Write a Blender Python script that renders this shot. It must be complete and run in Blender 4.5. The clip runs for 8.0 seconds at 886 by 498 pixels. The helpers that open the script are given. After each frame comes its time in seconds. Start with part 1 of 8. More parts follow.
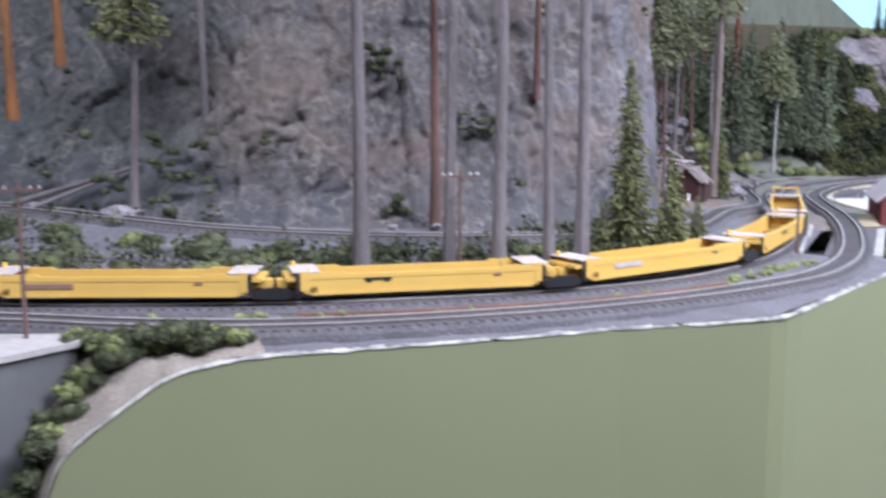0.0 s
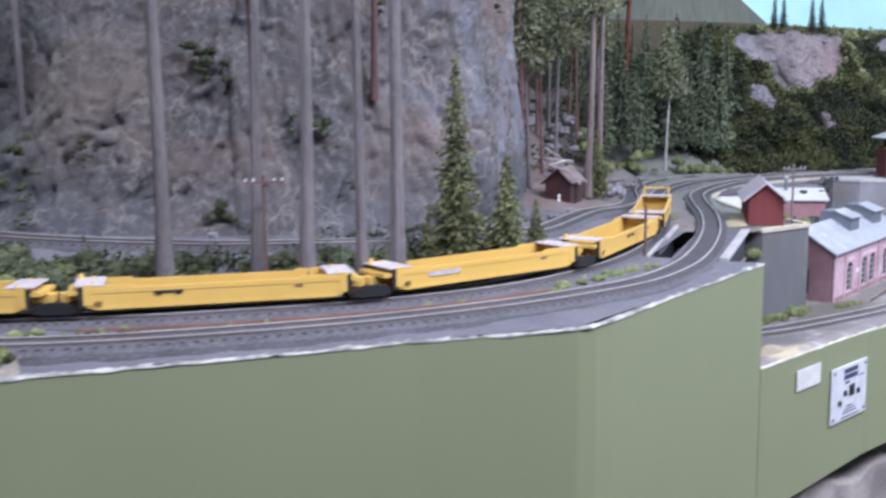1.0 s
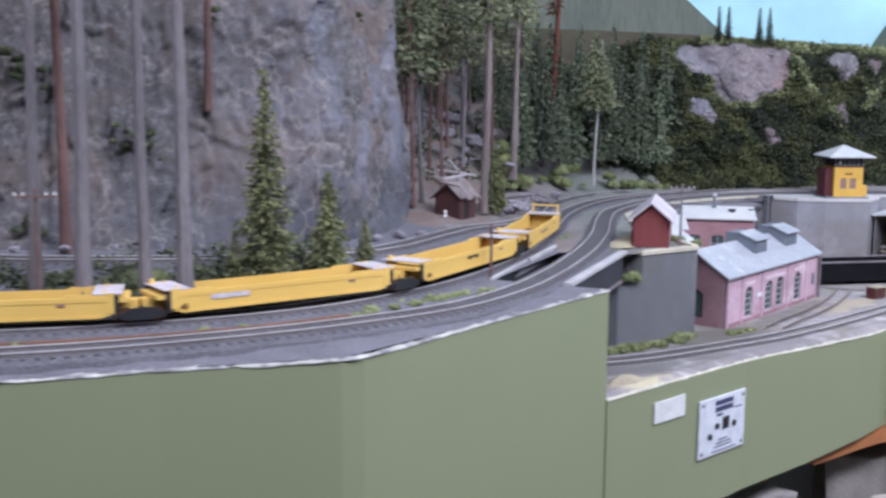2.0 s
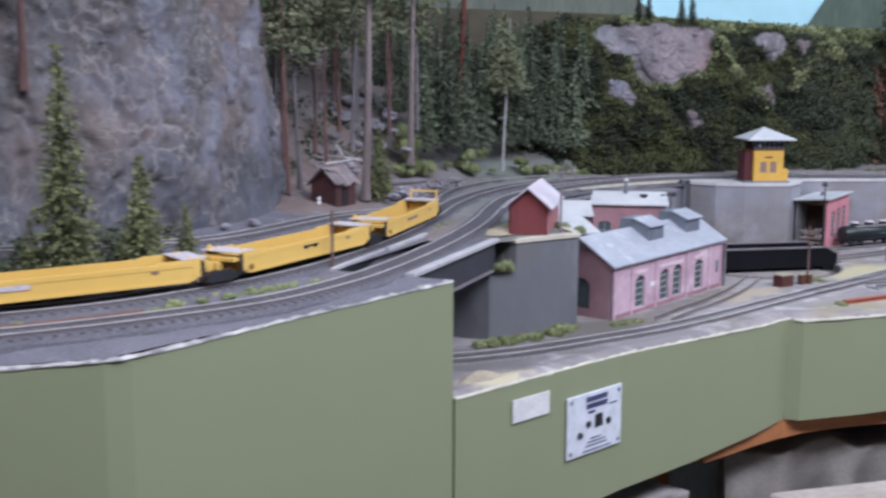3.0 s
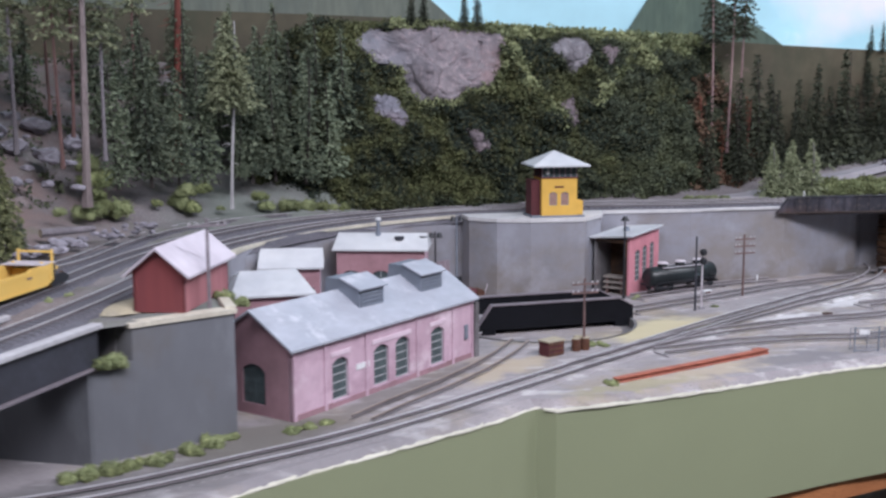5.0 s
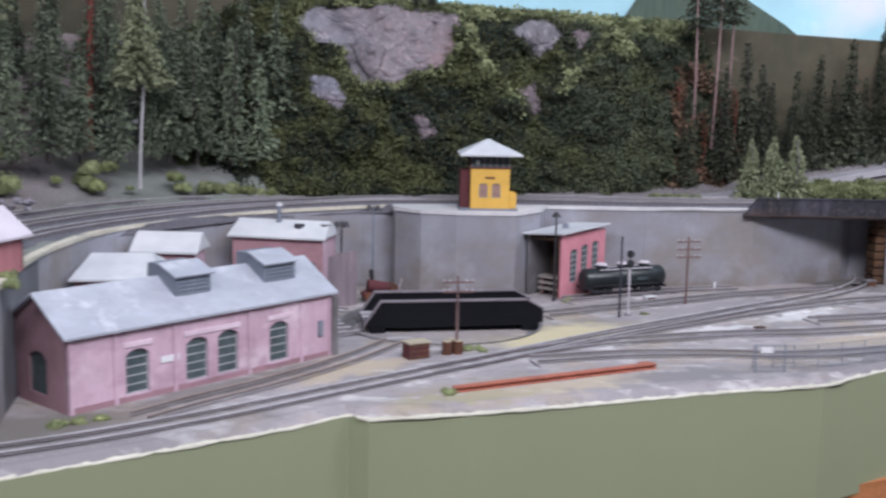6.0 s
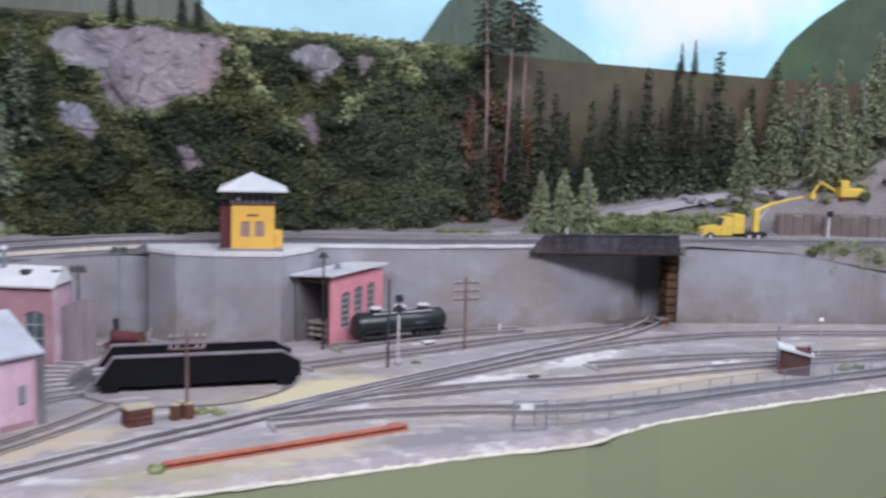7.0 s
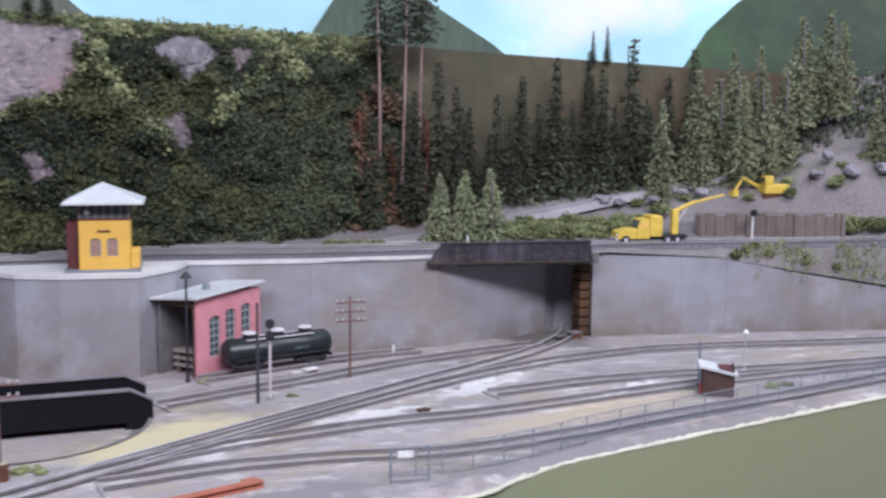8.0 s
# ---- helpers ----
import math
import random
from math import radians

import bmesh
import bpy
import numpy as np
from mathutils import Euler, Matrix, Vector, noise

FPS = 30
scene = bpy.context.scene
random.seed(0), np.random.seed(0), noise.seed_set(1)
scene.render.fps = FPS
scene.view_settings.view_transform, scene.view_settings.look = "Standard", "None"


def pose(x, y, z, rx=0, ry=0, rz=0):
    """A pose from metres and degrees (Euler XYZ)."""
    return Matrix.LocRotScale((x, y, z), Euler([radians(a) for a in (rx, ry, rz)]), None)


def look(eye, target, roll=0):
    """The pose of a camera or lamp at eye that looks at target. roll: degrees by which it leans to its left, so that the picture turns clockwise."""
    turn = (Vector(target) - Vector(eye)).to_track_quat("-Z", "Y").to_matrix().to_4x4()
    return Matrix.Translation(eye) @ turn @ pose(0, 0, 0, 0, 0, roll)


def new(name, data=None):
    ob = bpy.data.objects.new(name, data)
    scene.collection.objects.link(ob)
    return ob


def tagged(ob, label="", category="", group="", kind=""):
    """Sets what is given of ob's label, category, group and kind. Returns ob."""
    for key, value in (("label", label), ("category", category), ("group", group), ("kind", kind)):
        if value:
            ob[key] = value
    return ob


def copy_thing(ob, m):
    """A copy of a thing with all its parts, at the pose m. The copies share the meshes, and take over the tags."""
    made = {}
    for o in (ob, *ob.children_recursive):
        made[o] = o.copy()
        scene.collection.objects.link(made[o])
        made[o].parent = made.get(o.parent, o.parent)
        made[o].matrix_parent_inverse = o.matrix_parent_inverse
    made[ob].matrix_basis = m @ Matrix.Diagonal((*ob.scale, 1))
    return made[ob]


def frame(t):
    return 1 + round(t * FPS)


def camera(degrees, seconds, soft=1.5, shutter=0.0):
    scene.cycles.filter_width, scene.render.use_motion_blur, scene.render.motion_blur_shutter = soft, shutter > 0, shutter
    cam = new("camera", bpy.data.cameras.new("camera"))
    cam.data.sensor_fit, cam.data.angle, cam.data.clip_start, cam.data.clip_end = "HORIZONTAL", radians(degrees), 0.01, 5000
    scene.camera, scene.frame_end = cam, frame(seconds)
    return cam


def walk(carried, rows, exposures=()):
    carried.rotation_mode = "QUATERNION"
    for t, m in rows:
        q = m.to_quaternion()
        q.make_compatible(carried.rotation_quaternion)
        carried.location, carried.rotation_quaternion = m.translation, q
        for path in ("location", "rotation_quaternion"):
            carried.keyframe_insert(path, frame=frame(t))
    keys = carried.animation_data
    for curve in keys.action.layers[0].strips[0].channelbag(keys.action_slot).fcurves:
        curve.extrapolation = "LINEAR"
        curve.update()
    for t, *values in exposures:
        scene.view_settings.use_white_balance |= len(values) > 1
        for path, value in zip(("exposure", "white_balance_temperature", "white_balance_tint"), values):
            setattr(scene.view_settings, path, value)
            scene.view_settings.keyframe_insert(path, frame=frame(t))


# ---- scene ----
cam = camera(43.4, 8.0, soft=2.6, shutter=0.5)
PATH = [
    (0, (0.106, 0.165, 1.432), (0.183, 2.143, 1.142), -0.1),
    (0.5, (0.148, 0.178, 1.425), (0.296, 2.147, 1.107), -1.7),
    (1, (0.212, 0.193, 1.435), (0.358, 2.165, 1.138), -0.4),
    (1.5, (0.3, 0.212, 1.44), (0.394, 2.191, 1.165), 0.2),
    (1.7, (0.329, 0.217, 1.442), (0.417, 2.194, 1.155), 0.7),
    (2.8, (0.482, 0.265, 1.433), (0.558, 2.243, 1.143), -0.4),
    (3, (0.493, 0.281, 1.432), (0.598, 2.254, 1.125), 0.2),
    (3.5, (0.524, 0.357, 1.441), (0.771, 2.327, 1.202), 0.3),
    (4, (0.559, 0.436, 1.439), (0.978, 2.375, 1.187), -0.8),
    (4.2, (0.576, 0.467, 1.436), (1.023, 2.401, 1.185), -1.2),
    (5.3, (0.787, 0.569, 1.433), (0.971, 2.538, 1.142), 0.0),
    (5.5, (0.839, 0.583, 1.431), (0.974, 2.558, 1.149), 0.1),
    (6, (0.942, 0.606, 1.422), (0.992, 2.584, 1.127), 1.1),
    (6.5, (0.998, 0.628, 1.428), (1.131, 2.606, 1.159), 1.2),
    (7, (1.04, 0.694, 1.429), (1.342, 2.655, 1.182), 1.5),
    (7.5, (1.071, 0.761, 1.432), (1.449, 2.71, 1.186), 0.7),
    (8, (1.106, 0.807, 1.429), (1.52, 2.747, 1.179), 0.5),
]
EXPOSURES = [(0.0, 0.48, 6480, 11.5), (0.5, 0.34, 6330, 11), (1.0, 0.24, 6270, 11.5), (1.5, 0.16, 6250, 11.5), (3.0, -0.13, 6300, 11), (4.0, -0.09, 6570, 12), (5.5, -0.12, 6620, 11.5), (6.5, -0.07, 6620, 12), (8.0, 0.05, 6570, 13)]
walk(cam, [(t, look(eye, target, roll)) for t, eye, target, roll in PATH], EXPOSURES)

# ---- light and world ----
world = bpy.data.worlds.new("room_world")
scene.world = world
world.use_nodes = True
world.node_tree.nodes["Background"].inputs[0].default_value = (0.8, 0.86, 1.0, 1)
world.node_tree.nodes["Background"].inputs[1].default_value = 0.3
scene.view_settings.exposure = 0.0


def lamp(x, y, z, sx, sy, watts, aim, colour=(0.94, 0.965, 1.09)):
    data = bpy.data.lights.new("ceiling_lamp", "AREA")
    data.shape, data.size, data.size_y, data.energy, data.color = "RECTANGLE", sx, sy, watts, colour
    ob = new("ceiling_lamp", data)
    ob.matrix_world = look((x, y, z), aim)
    return ob


# fluorescent tubes along the aisle and over the layout
lamp(1.45, 0.35, 2.5, 1.3, 0.3, 36, (1.2, 1.3, 1.2))
lamp(0.1, 0.28, 2.4, 1.3, 0.3, 16, (0.2, 1.2, 1.25))
lamp(2.2, 1.5, 2.5, 0.3, 1.3, 18, (1.5, 1.65, 1.2))

# ---- materials ----


def lin(c):
    c = c / 255
    return c / 12.92 if c <= 0.04045 else ((c + 0.055) / 1.055) ** 2.4


def rgb(r, g, b):
    return (lin(r), lin(g), lin(b), 1)


def material(name, a, b=None, fine=300.0, coarse=25.0, rough=0.8, metal=0.0, bump=0.3, third=None, mix=0.5, spread=0.18, stretch=(1, 1, 1), per=0.0, grain=1.0):
    """Two or three colours mixed by a coarse and a fine noise in world metres, with relief."""
    m = bpy.data.materials.new(name)
    m.use_nodes = True
    nt = m.node_tree
    bsdf = nt.nodes["Principled BSDF"]
    bsdf.inputs["Roughness"].default_value = rough
    bsdf.inputs["Metallic"].default_value = metal
    b = b or a
    geo = nt.nodes.new("ShaderNodeNewGeometry")
    scale = nt.nodes.new("ShaderNodeMapping")
    scale.inputs["Scale"].default_value = stretch
    nt.links.new(geo.outputs["Position"], scale.inputs["Vector"])
    n1 = nt.nodes.new("ShaderNodeTexNoise")
    n1.inputs["Scale"].default_value, n1.inputs["Detail"].default_value, n1.inputs["Roughness"].default_value = coarse, 6, 0.6
    n2 = nt.nodes.new("ShaderNodeTexNoise")
    n2.inputs["Scale"].default_value, n2.inputs["Detail"].default_value = fine, 4
    for n in (n1, n2):
        nt.links.new(scale.outputs["Vector"], n.inputs["Vector"])
    r1 = nt.nodes.new("ShaderNodeMapRange")
    r1.inputs["From Min"].default_value, r1.inputs["From Max"].default_value = mix - spread, mix + spread
    nt.links.new(n1.outputs["Fac"], r1.inputs["Value"])
    mx = nt.nodes.new("ShaderNodeMix")
    mx.data_type = "RGBA"
    mx.inputs["A"].default_value, mx.inputs["B"].default_value = a, b
    nt.links.new(r1.outputs["Result"], mx.inputs["Factor"])
    top = mx
    if third:
        r3 = nt.nodes.new("ShaderNodeMapRange")
        r3.inputs["From Min"].default_value, r3.inputs["From Max"].default_value = 0.52, 0.68
        nt.links.new(n2.outputs["Fac"], r3.inputs["Value"])
        m3 = nt.nodes.new("ShaderNodeMix")
        m3.data_type = "RGBA"
        m3.inputs["B"].default_value = third
        nt.links.new(mx.outputs["Result"], m3.inputs["A"])
        nt.links.new(r3.outputs["Result"], m3.inputs["Factor"])
        top = m3
    r2 = nt.nodes.new("ShaderNodeMapRange")
    r2.inputs["From Min"].default_value, r2.inputs["From Max"].default_value = 0.25, 0.75
    r2.inputs["To Min"].default_value, r2.inputs["To Max"].default_value = 1 - 0.18 * grain, 1 + 0.12 * grain
    nt.links.new(n2.outputs["Fac"], r2.inputs["Value"])
    hsv = nt.nodes.new("ShaderNodeHueSaturation")
    nt.links.new(top.outputs["Result"], hsv.inputs["Color"])
    if per:
        info = nt.nodes.new("ShaderNodeObjectInfo")
        rp = nt.nodes.new("ShaderNodeMapRange")
        rp.inputs["To Min"].default_value, rp.inputs["To Max"].default_value = 1 - per, 1 + per
        nt.links.new(info.outputs["Random"], rp.inputs["Value"])
        mul = nt.nodes.new("ShaderNodeMath")
        mul.operation = "MULTIPLY"
        nt.links.new(r2.outputs["Result"], mul.inputs[0])
        nt.links.new(rp.outputs["Result"], mul.inputs[1])
        nt.links.new(mul.outputs[0], hsv.inputs["Value"])
    else:
        nt.links.new(r2.outputs["Result"], hsv.inputs["Value"])
    nt.links.new(hsv.outputs["Color"], bsdf.inputs["Base Color"])
    if bump:
        bp = nt.nodes.new("ShaderNodeBump")
        bp.inputs["Strength"].default_value, bp.inputs["Distance"].default_value = bump, 0.002
        nt.links.new(n2.outputs["Fac"], bp.inputs["Height"])
        nt.links.new(bp.outputs["Normal"], bsdf.inputs["Normal"])
    return m


class Painter:
    """Lays further colours over a material's base colour through masks in world metres."""

    def __init__(self, m):
        self.nt = m.node_tree
        self.bsdf = self.nt.nodes["Principled BSDF"]
        self.top = self.bsdf.inputs["Base Color"].links[0].from_socket
        geo = self.nt.nodes.new("ShaderNodeNewGeometry")
        self.place = geo.outputs["Position"]

    def ramp(self, value, lo, hi, a, b):
        r = self.nt.nodes.new("ShaderNodeMapRange")
        for key, v in (("From Min", lo), ("From Max", hi), ("To Min", a), ("To Max", b)):
            r.inputs[key].default_value = v
        self.nt.links.new(value, r.inputs["Value"])
        return r.outputs["Result"]

    def cloud(self, scale, offset, lo, hi, a=0.0, b=1.0, stretch=(1, 1, 1), turn=0.0):
        mp = self.nt.nodes.new("ShaderNodeMapping")
        mp.inputs["Location"].default_value = (offset, offset, offset)
        mp.inputs["Rotation"].default_value = (0, 0, math.radians(turn))
        mp.inputs["Scale"].default_value = stretch
        self.nt.links.new(self.place, mp.inputs["Vector"])
        n = self.nt.nodes.new("ShaderNodeTexNoise")
        n.inputs["Scale"].default_value, n.inputs["Detail"].default_value, n.inputs["Roughness"].default_value = scale, 7, 0.65
        self.nt.links.new(mp.outputs["Vector"], n.inputs["Vector"])
        return self.ramp(n.outputs["Fac"], lo, hi, a, b)

    def east(self, lo, hi, a, b):
        sep = self.nt.nodes.new("ShaderNodeSeparateXYZ")
        self.nt.links.new(self.place, sep.inputs[0])
        return self.ramp(sep.outputs["X"], lo, hi, a, b)

    def up(self, lo, hi, a, b):
        sep = self.nt.nodes.new("ShaderNodeSeparateXYZ")
        self.nt.links.new(self.place, sep.inputs[0])
        return self.ramp(sep.outputs["Z"], lo, hi, a, b)

    def spot(self, x, y, rx, ry, turn, strength=1.0, seed=0.0, rag_scale=45.0, rag_size=0.05, upright=False):
        """An oval patch with a ragged edge."""
        rag = self.nt.nodes.new("ShaderNodeTexNoise")
        rag.inputs["Scale"].default_value, rag.inputs["Detail"].default_value = rag_scale + seed, 5
        self.nt.links.new(self.place, rag.inputs["Vector"])
        shift = self.nt.nodes.new("ShaderNodeVectorMath")
        shift.operation = "MULTIPLY_ADD"
        shift.inputs[1].default_value = (rag_size, 0 if upright else rag_size, rag_size if upright else 0)
        self.nt.links.new(rag.outputs["Color"], shift.inputs[0])
        self.nt.links.new(self.place, shift.inputs[2])
        mp = self.nt.nodes.new("ShaderNodeMapping")
        mp.vector_type = "TEXTURE"
        h = rag_size / 2
        mp.inputs["Location"].default_value = (x + h, 0, y + h) if upright else (x + h, y + h, 0)
        mp.inputs["Rotation"].default_value = (0, math.radians(-turn), 0) if upright else (0, 0, math.radians(turn))
        mp.inputs["Scale"].default_value = (rx, 20, ry) if upright else (rx, ry, 10)
        self.nt.links.new(shift.outputs[0], mp.inputs["Vector"])
        far = self.nt.nodes.new("ShaderNodeVectorMath")
        far.operation = "LENGTH"
        self.nt.links.new(mp.outputs["Vector"], far.inputs[0])
        return self.ramp(far.outputs["Value"], 1.15, 0.6, 0.0, strength)

    def vein(self, scale, wide, strength):
        wn = self.nt.nodes.new("ShaderNodeTexNoise")
        wn.inputs["Scale"].default_value, wn.inputs["Detail"].default_value = 45, 4
        self.nt.links.new(self.place, wn.inputs["Vector"])
        wob = self.nt.nodes.new("ShaderNodeVectorMath")
        wob.operation = "MULTIPLY_ADD"
        wob.inputs[1].default_value = (0.05, 0.05, 0.05)
        self.nt.links.new(wn.outputs["Color"], wob.inputs[0])
        self.nt.links.new(self.place, wob.inputs[2])
        v = self.nt.nodes.new("ShaderNodeTexVoronoi")
        v.feature = "DISTANCE_TO_EDGE"
        v.inputs["Scale"].default_value = scale
        self.nt.links.new(wob.outputs[0], v.inputs["Vector"])
        return self.ramp(v.outputs["Distance"], 0.0, wide, strength, 0.0)

    def lay(self, colour, *masks):
        fac = masks[0]
        for other in masks[1:]:
            t = self.nt.nodes.new("ShaderNodeMath")
            t.operation = "MULTIPLY"
            self.nt.links.new(fac, t.inputs[0])
            self.nt.links.new(other, t.inputs[1])
            fac = t.outputs[0]
        mx = self.nt.nodes.new("ShaderNodeMix")
        mx.data_type = "RGBA"
        mx.inputs["B"].default_value = colour
        self.nt.links.new(self.top, mx.inputs["A"])
        self.nt.links.new(fac, mx.inputs["Factor"])
        self.top = mx.outputs["Result"]
        self.nt.links.new(self.top, self.bsdf.inputs["Base Color"])


M_FASCIA = material("sage_paint", rgb(139, 145, 117), rgb(136, 142, 114), 14, 2, 0.5, bump=0.0, grain=0.12)
M_PLASTER = material("plaster_edge", rgb(198, 196, 194), rgb(122, 120, 126), 400, 60, 0.9, bump=0.5, grain=0.8, spread=0.12)
M_BALLAST = material("ballast_grey", rgb(114, 112, 123), rgb(96, 95, 105), 700, 22, 0.95, bump=0.5, third=rgb(130, 128, 138), grain=0.7)
M_TRACKBED = material("trackbed_dark", rgb(104, 102, 111), rgb(88, 87, 95), 700, 40, 0.95, bump=0.5, third=rgb(120, 118, 126), grain=0.7)
M_YARD = material("yard_cinder", rgb(144, 138, 142), rgb(162, 155, 158), 500, 16, 0.95, bump=0.4, third=rgb(124, 119, 122), spread=0.12, grain=1.0)


def yard_soils_and_shade():
    """Sand, spilled ash, oily dirt, brown soil and painted-in shade over the cinders."""
    p = Painter(M_YARD)
    p.lay(rgb(150, 138, 122), p.cloud(13, 4, 0.50, 0.64, 0.0, 0.7))
    p.lay(rgb(98, 96, 98), p.cloud(26, 9, 0.54, 0.68, 0.0, 0.55, (1, 2.6, 1), -34))
    p.lay(rgb(186, 182, 184), p.cloud(20, 14, 0.55, 0.63, 0.0, 0.75, (1, 3.4, 1), -34))
    for k, (x, y, rx, ry, turn) in enumerate(((1.075, 1.590, 0.085, 0.034, 35), (1.40, 1.600, 0.14, 0.024, 20), (0.90, 1.46, 0.08, 0.016, 48), (1.06, 1.42, 0.11, 0.018, 22))):
        p.lay(rgb(192, 180, 148) if k < 1 else rgb(178, 163, 142), p.spot(x, y, rx, ry, turn, 0.9 if k < 1 else 0.7, k))
    for k, (x, y, rx, ry) in enumerate(((0.80, 1.30, 0.022, 0.007), (1.33, 1.695, 0.05, 0.010), (1.37, 1.738, 0.07, 0.008), (1.23, 1.62, 0.05, 0.010), (1.12, 1.555, 0.03, 0.007), (0.63, 1.185, 0.018, 0.008), (1.45, 1.665, 0.05, 0.006))):
        p.lay(rgb(206, 203, 206), p.spot(x, y, rx * 1.2, ry * 1.2, 34, 0.8, 7 + k))
    p.lay(rgb(192, 182, 154), p.spot(0.585, 1.128, 0.035, 0.013, 40, 0.8, 2))
    for k, (x, y, rx, ry, turn) in enumerate(((1.315, 1.492, 0.12, 0.014, 22), (1.50, 1.566, 0.14, 0.012, 21), (1.16, 1.455, 0.07, 0.020, 18))):
        p.lay(rgb(120, 116, 121), p.spot(x, y, rx, ry, turn, 0.85, 20 + k))
    p.lay(rgb(150, 144, 120), p.spot(0.985, 1.385, 0.07, 0.012, 18, 0.7, 24))
    # Underpass floor: dark ballast, plus the bridge's shade put into the colour.
    p.lay(rgb(84, 80, 78), p.spot(1.445, 1.88, 0.05, 0.05, 30, 0.9, 25))
    p.lay(rgb(92, 88, 82), p.spot(0.69, 1.285, 0.09, 0.045, 45, 0.85, 3))
    # Foot of the engine house: dirt and its ground shadow, both laid as colour.
    p.lay(rgb(104, 98, 94), p.spot(0.80, 1.40, 0.13, 0.018, 48, 0.65, 5))
    p.lay(rgb(116, 112, 116), p.spot(0.74, 1.262, 0.15, 0.035, 38, 0.6, 8))
    # Beside the bridge: dark ballast with the shade there painted in.
    p.lay(rgb(96, 94, 97), p.spot(0.59, 1.19, 0.10, 0.045, 30, 0.85, 6))


yard_soils_and_shade()
M_SAND = material("sand_dirt", rgb(178, 167, 142), rgb(156, 147, 134), 500, 40, 0.95, bump=0.5)
M_EARTH = material("bank_earth", rgb(150, 143, 138), rgb(128, 120, 115), 500, 18, 0.95, bump=0.3, third=rgb(156, 149, 144), grain=0.6)
M_SCREE = material("scree_violet_grey", rgb(128, 123, 126), rgb(104, 98, 101), 500, 12, 0.95, bump=0.25, third=rgb(134, 128, 131))
slope = Painter(M_SCREE)
slope.lay(rgb(126, 106, 102), slope.east(0.60, 0.46, 0.0, 0.85), slope.cloud(18, 5, 0.38, 0.60, 0.1, 1.0))
slope.lay(rgb(164, 152, 152), slope.east(0.60, 0.46, 0.0, 0.8), slope.cloud(30, 9, 0.55, 0.66, 0.0, 0.8))
slope.lay(rgb(104, 106, 88), slope.cloud(26, 13, 0.54, 0.66, 0.0, 0.5))
slope.lay(rgb(116, 124, 118), slope.east(0.56, 0.64, 0.0, 1.0), slope.east(1.0, 0.90, 0.0, 1.0), slope.cloud(14, 21, 0.36, 0.58, 0.2, 0.8))
M_RAIL = material("rail_steel", rgb(200, 198, 204), rgb(172, 169, 174), 120, 20, 0.42, 0.25, bump=0.0)
M_PITCH = material("pitch_black", rgb(17, 18, 24), rgb(12, 13, 18), 250, 30, 0.9, bump=0.1)
M_PITCH.node_tree.nodes["Principled BSDF"].inputs["Specular IOR Level"].default_value = 0.2
M_RAILDULL = material("rail_dull", rgb(172, 167, 172), rgb(146, 141, 146), 120, 20, 0.5, 0.2, bump=0.0)
M_TIEYARD = material("tie_buried_grey", rgb(142, 137, 142), rgb(152, 147, 151), 600, 40, 0.95, bump=0.3)
M_TIE = material("tie_brown", rgb(98, 95, 102), rgb(90, 88, 95), 600, 60, 0.9, bump=0.3)
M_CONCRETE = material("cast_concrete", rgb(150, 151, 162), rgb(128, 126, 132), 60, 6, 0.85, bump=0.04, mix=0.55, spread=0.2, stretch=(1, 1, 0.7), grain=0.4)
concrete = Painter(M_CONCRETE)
concrete.lay(rgb(126, 115, 104), concrete.cloud(11, 3, 0.46, 0.66, 0.0, 0.6, (1, 1, 1.5)))
concrete.lay(rgb(112, 112, 118), concrete.cloud(22, 8, 0.52, 0.72, 0.0, 0.5, (1, 1, 0.5)))
concrete.lay(rgb(168, 170, 182), concrete.cloud(13, 17, 0.54, 0.7, 0.0, 0.55, (1, 1, 0.8)))
# Ragged brown blotches, darker towards the wall foot.
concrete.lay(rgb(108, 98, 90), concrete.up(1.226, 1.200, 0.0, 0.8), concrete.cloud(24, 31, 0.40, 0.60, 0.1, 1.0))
M_ABUT = material("dark_cast_concrete", rgb(106, 108, 115), rgb(92, 93, 98), 60, 9, 0.85, bump=0.04, spread=0.22, stretch=(1, 1, 0.5), grain=0.4)
concrete = Painter(M_ABUT)
concrete.lay(rgb(96, 90, 84), concrete.cloud(12, 5, 0.5, 0.66, 0.0, 0.7, (1, 1, 0.6)))
concrete.lay(rgb(130, 132, 140), concrete.cloud(22, 12, 0.56, 0.7, 0.0, 0.5, (1, 1, 0.4)))
M_CONCRETE_TOP = material("pale_concrete", rgb(208, 206, 208), rgb(190, 188, 192), 120, 20, 0.85, bump=0.05, grain=0.5)
M_RIMCREAM = material("cream_plaster", rgb(204, 201, 188), rgb(180, 176, 164), 300, 50, 0.9, bump=0.3, grain=0.6)
M_CAP = material("abutment_cap_plaster", rgb(184, 181, 184), rgb(166, 163, 167), 200, 30, 0.9, bump=0.1)
M_KERB = material("kerb_concrete", rgb(186, 184, 189), rgb(158, 156, 162), 160, 30, 0.85, bump=0.1)
M_CREAM = material("cream_coping", rgb(206, 200, 186), rgb(180, 173, 160), 300, 40, 0.85, bump=0.1)
M_DARKCON = material("dark_grey_concrete", rgb(122, 119, 122), rgb(82, 78, 80), 120, 18, 0.9, bump=0.2)
M_BLACK = material("black_steel", rgb(42, 43, 50), rgb(34, 35, 40), 250, 30, 0.55, bump=0.1)
M_GIRDER = material("girder_grey", rgb(58, 60, 70), rgb(48, 48, 56), 250, 30, 0.6, bump=0.1)
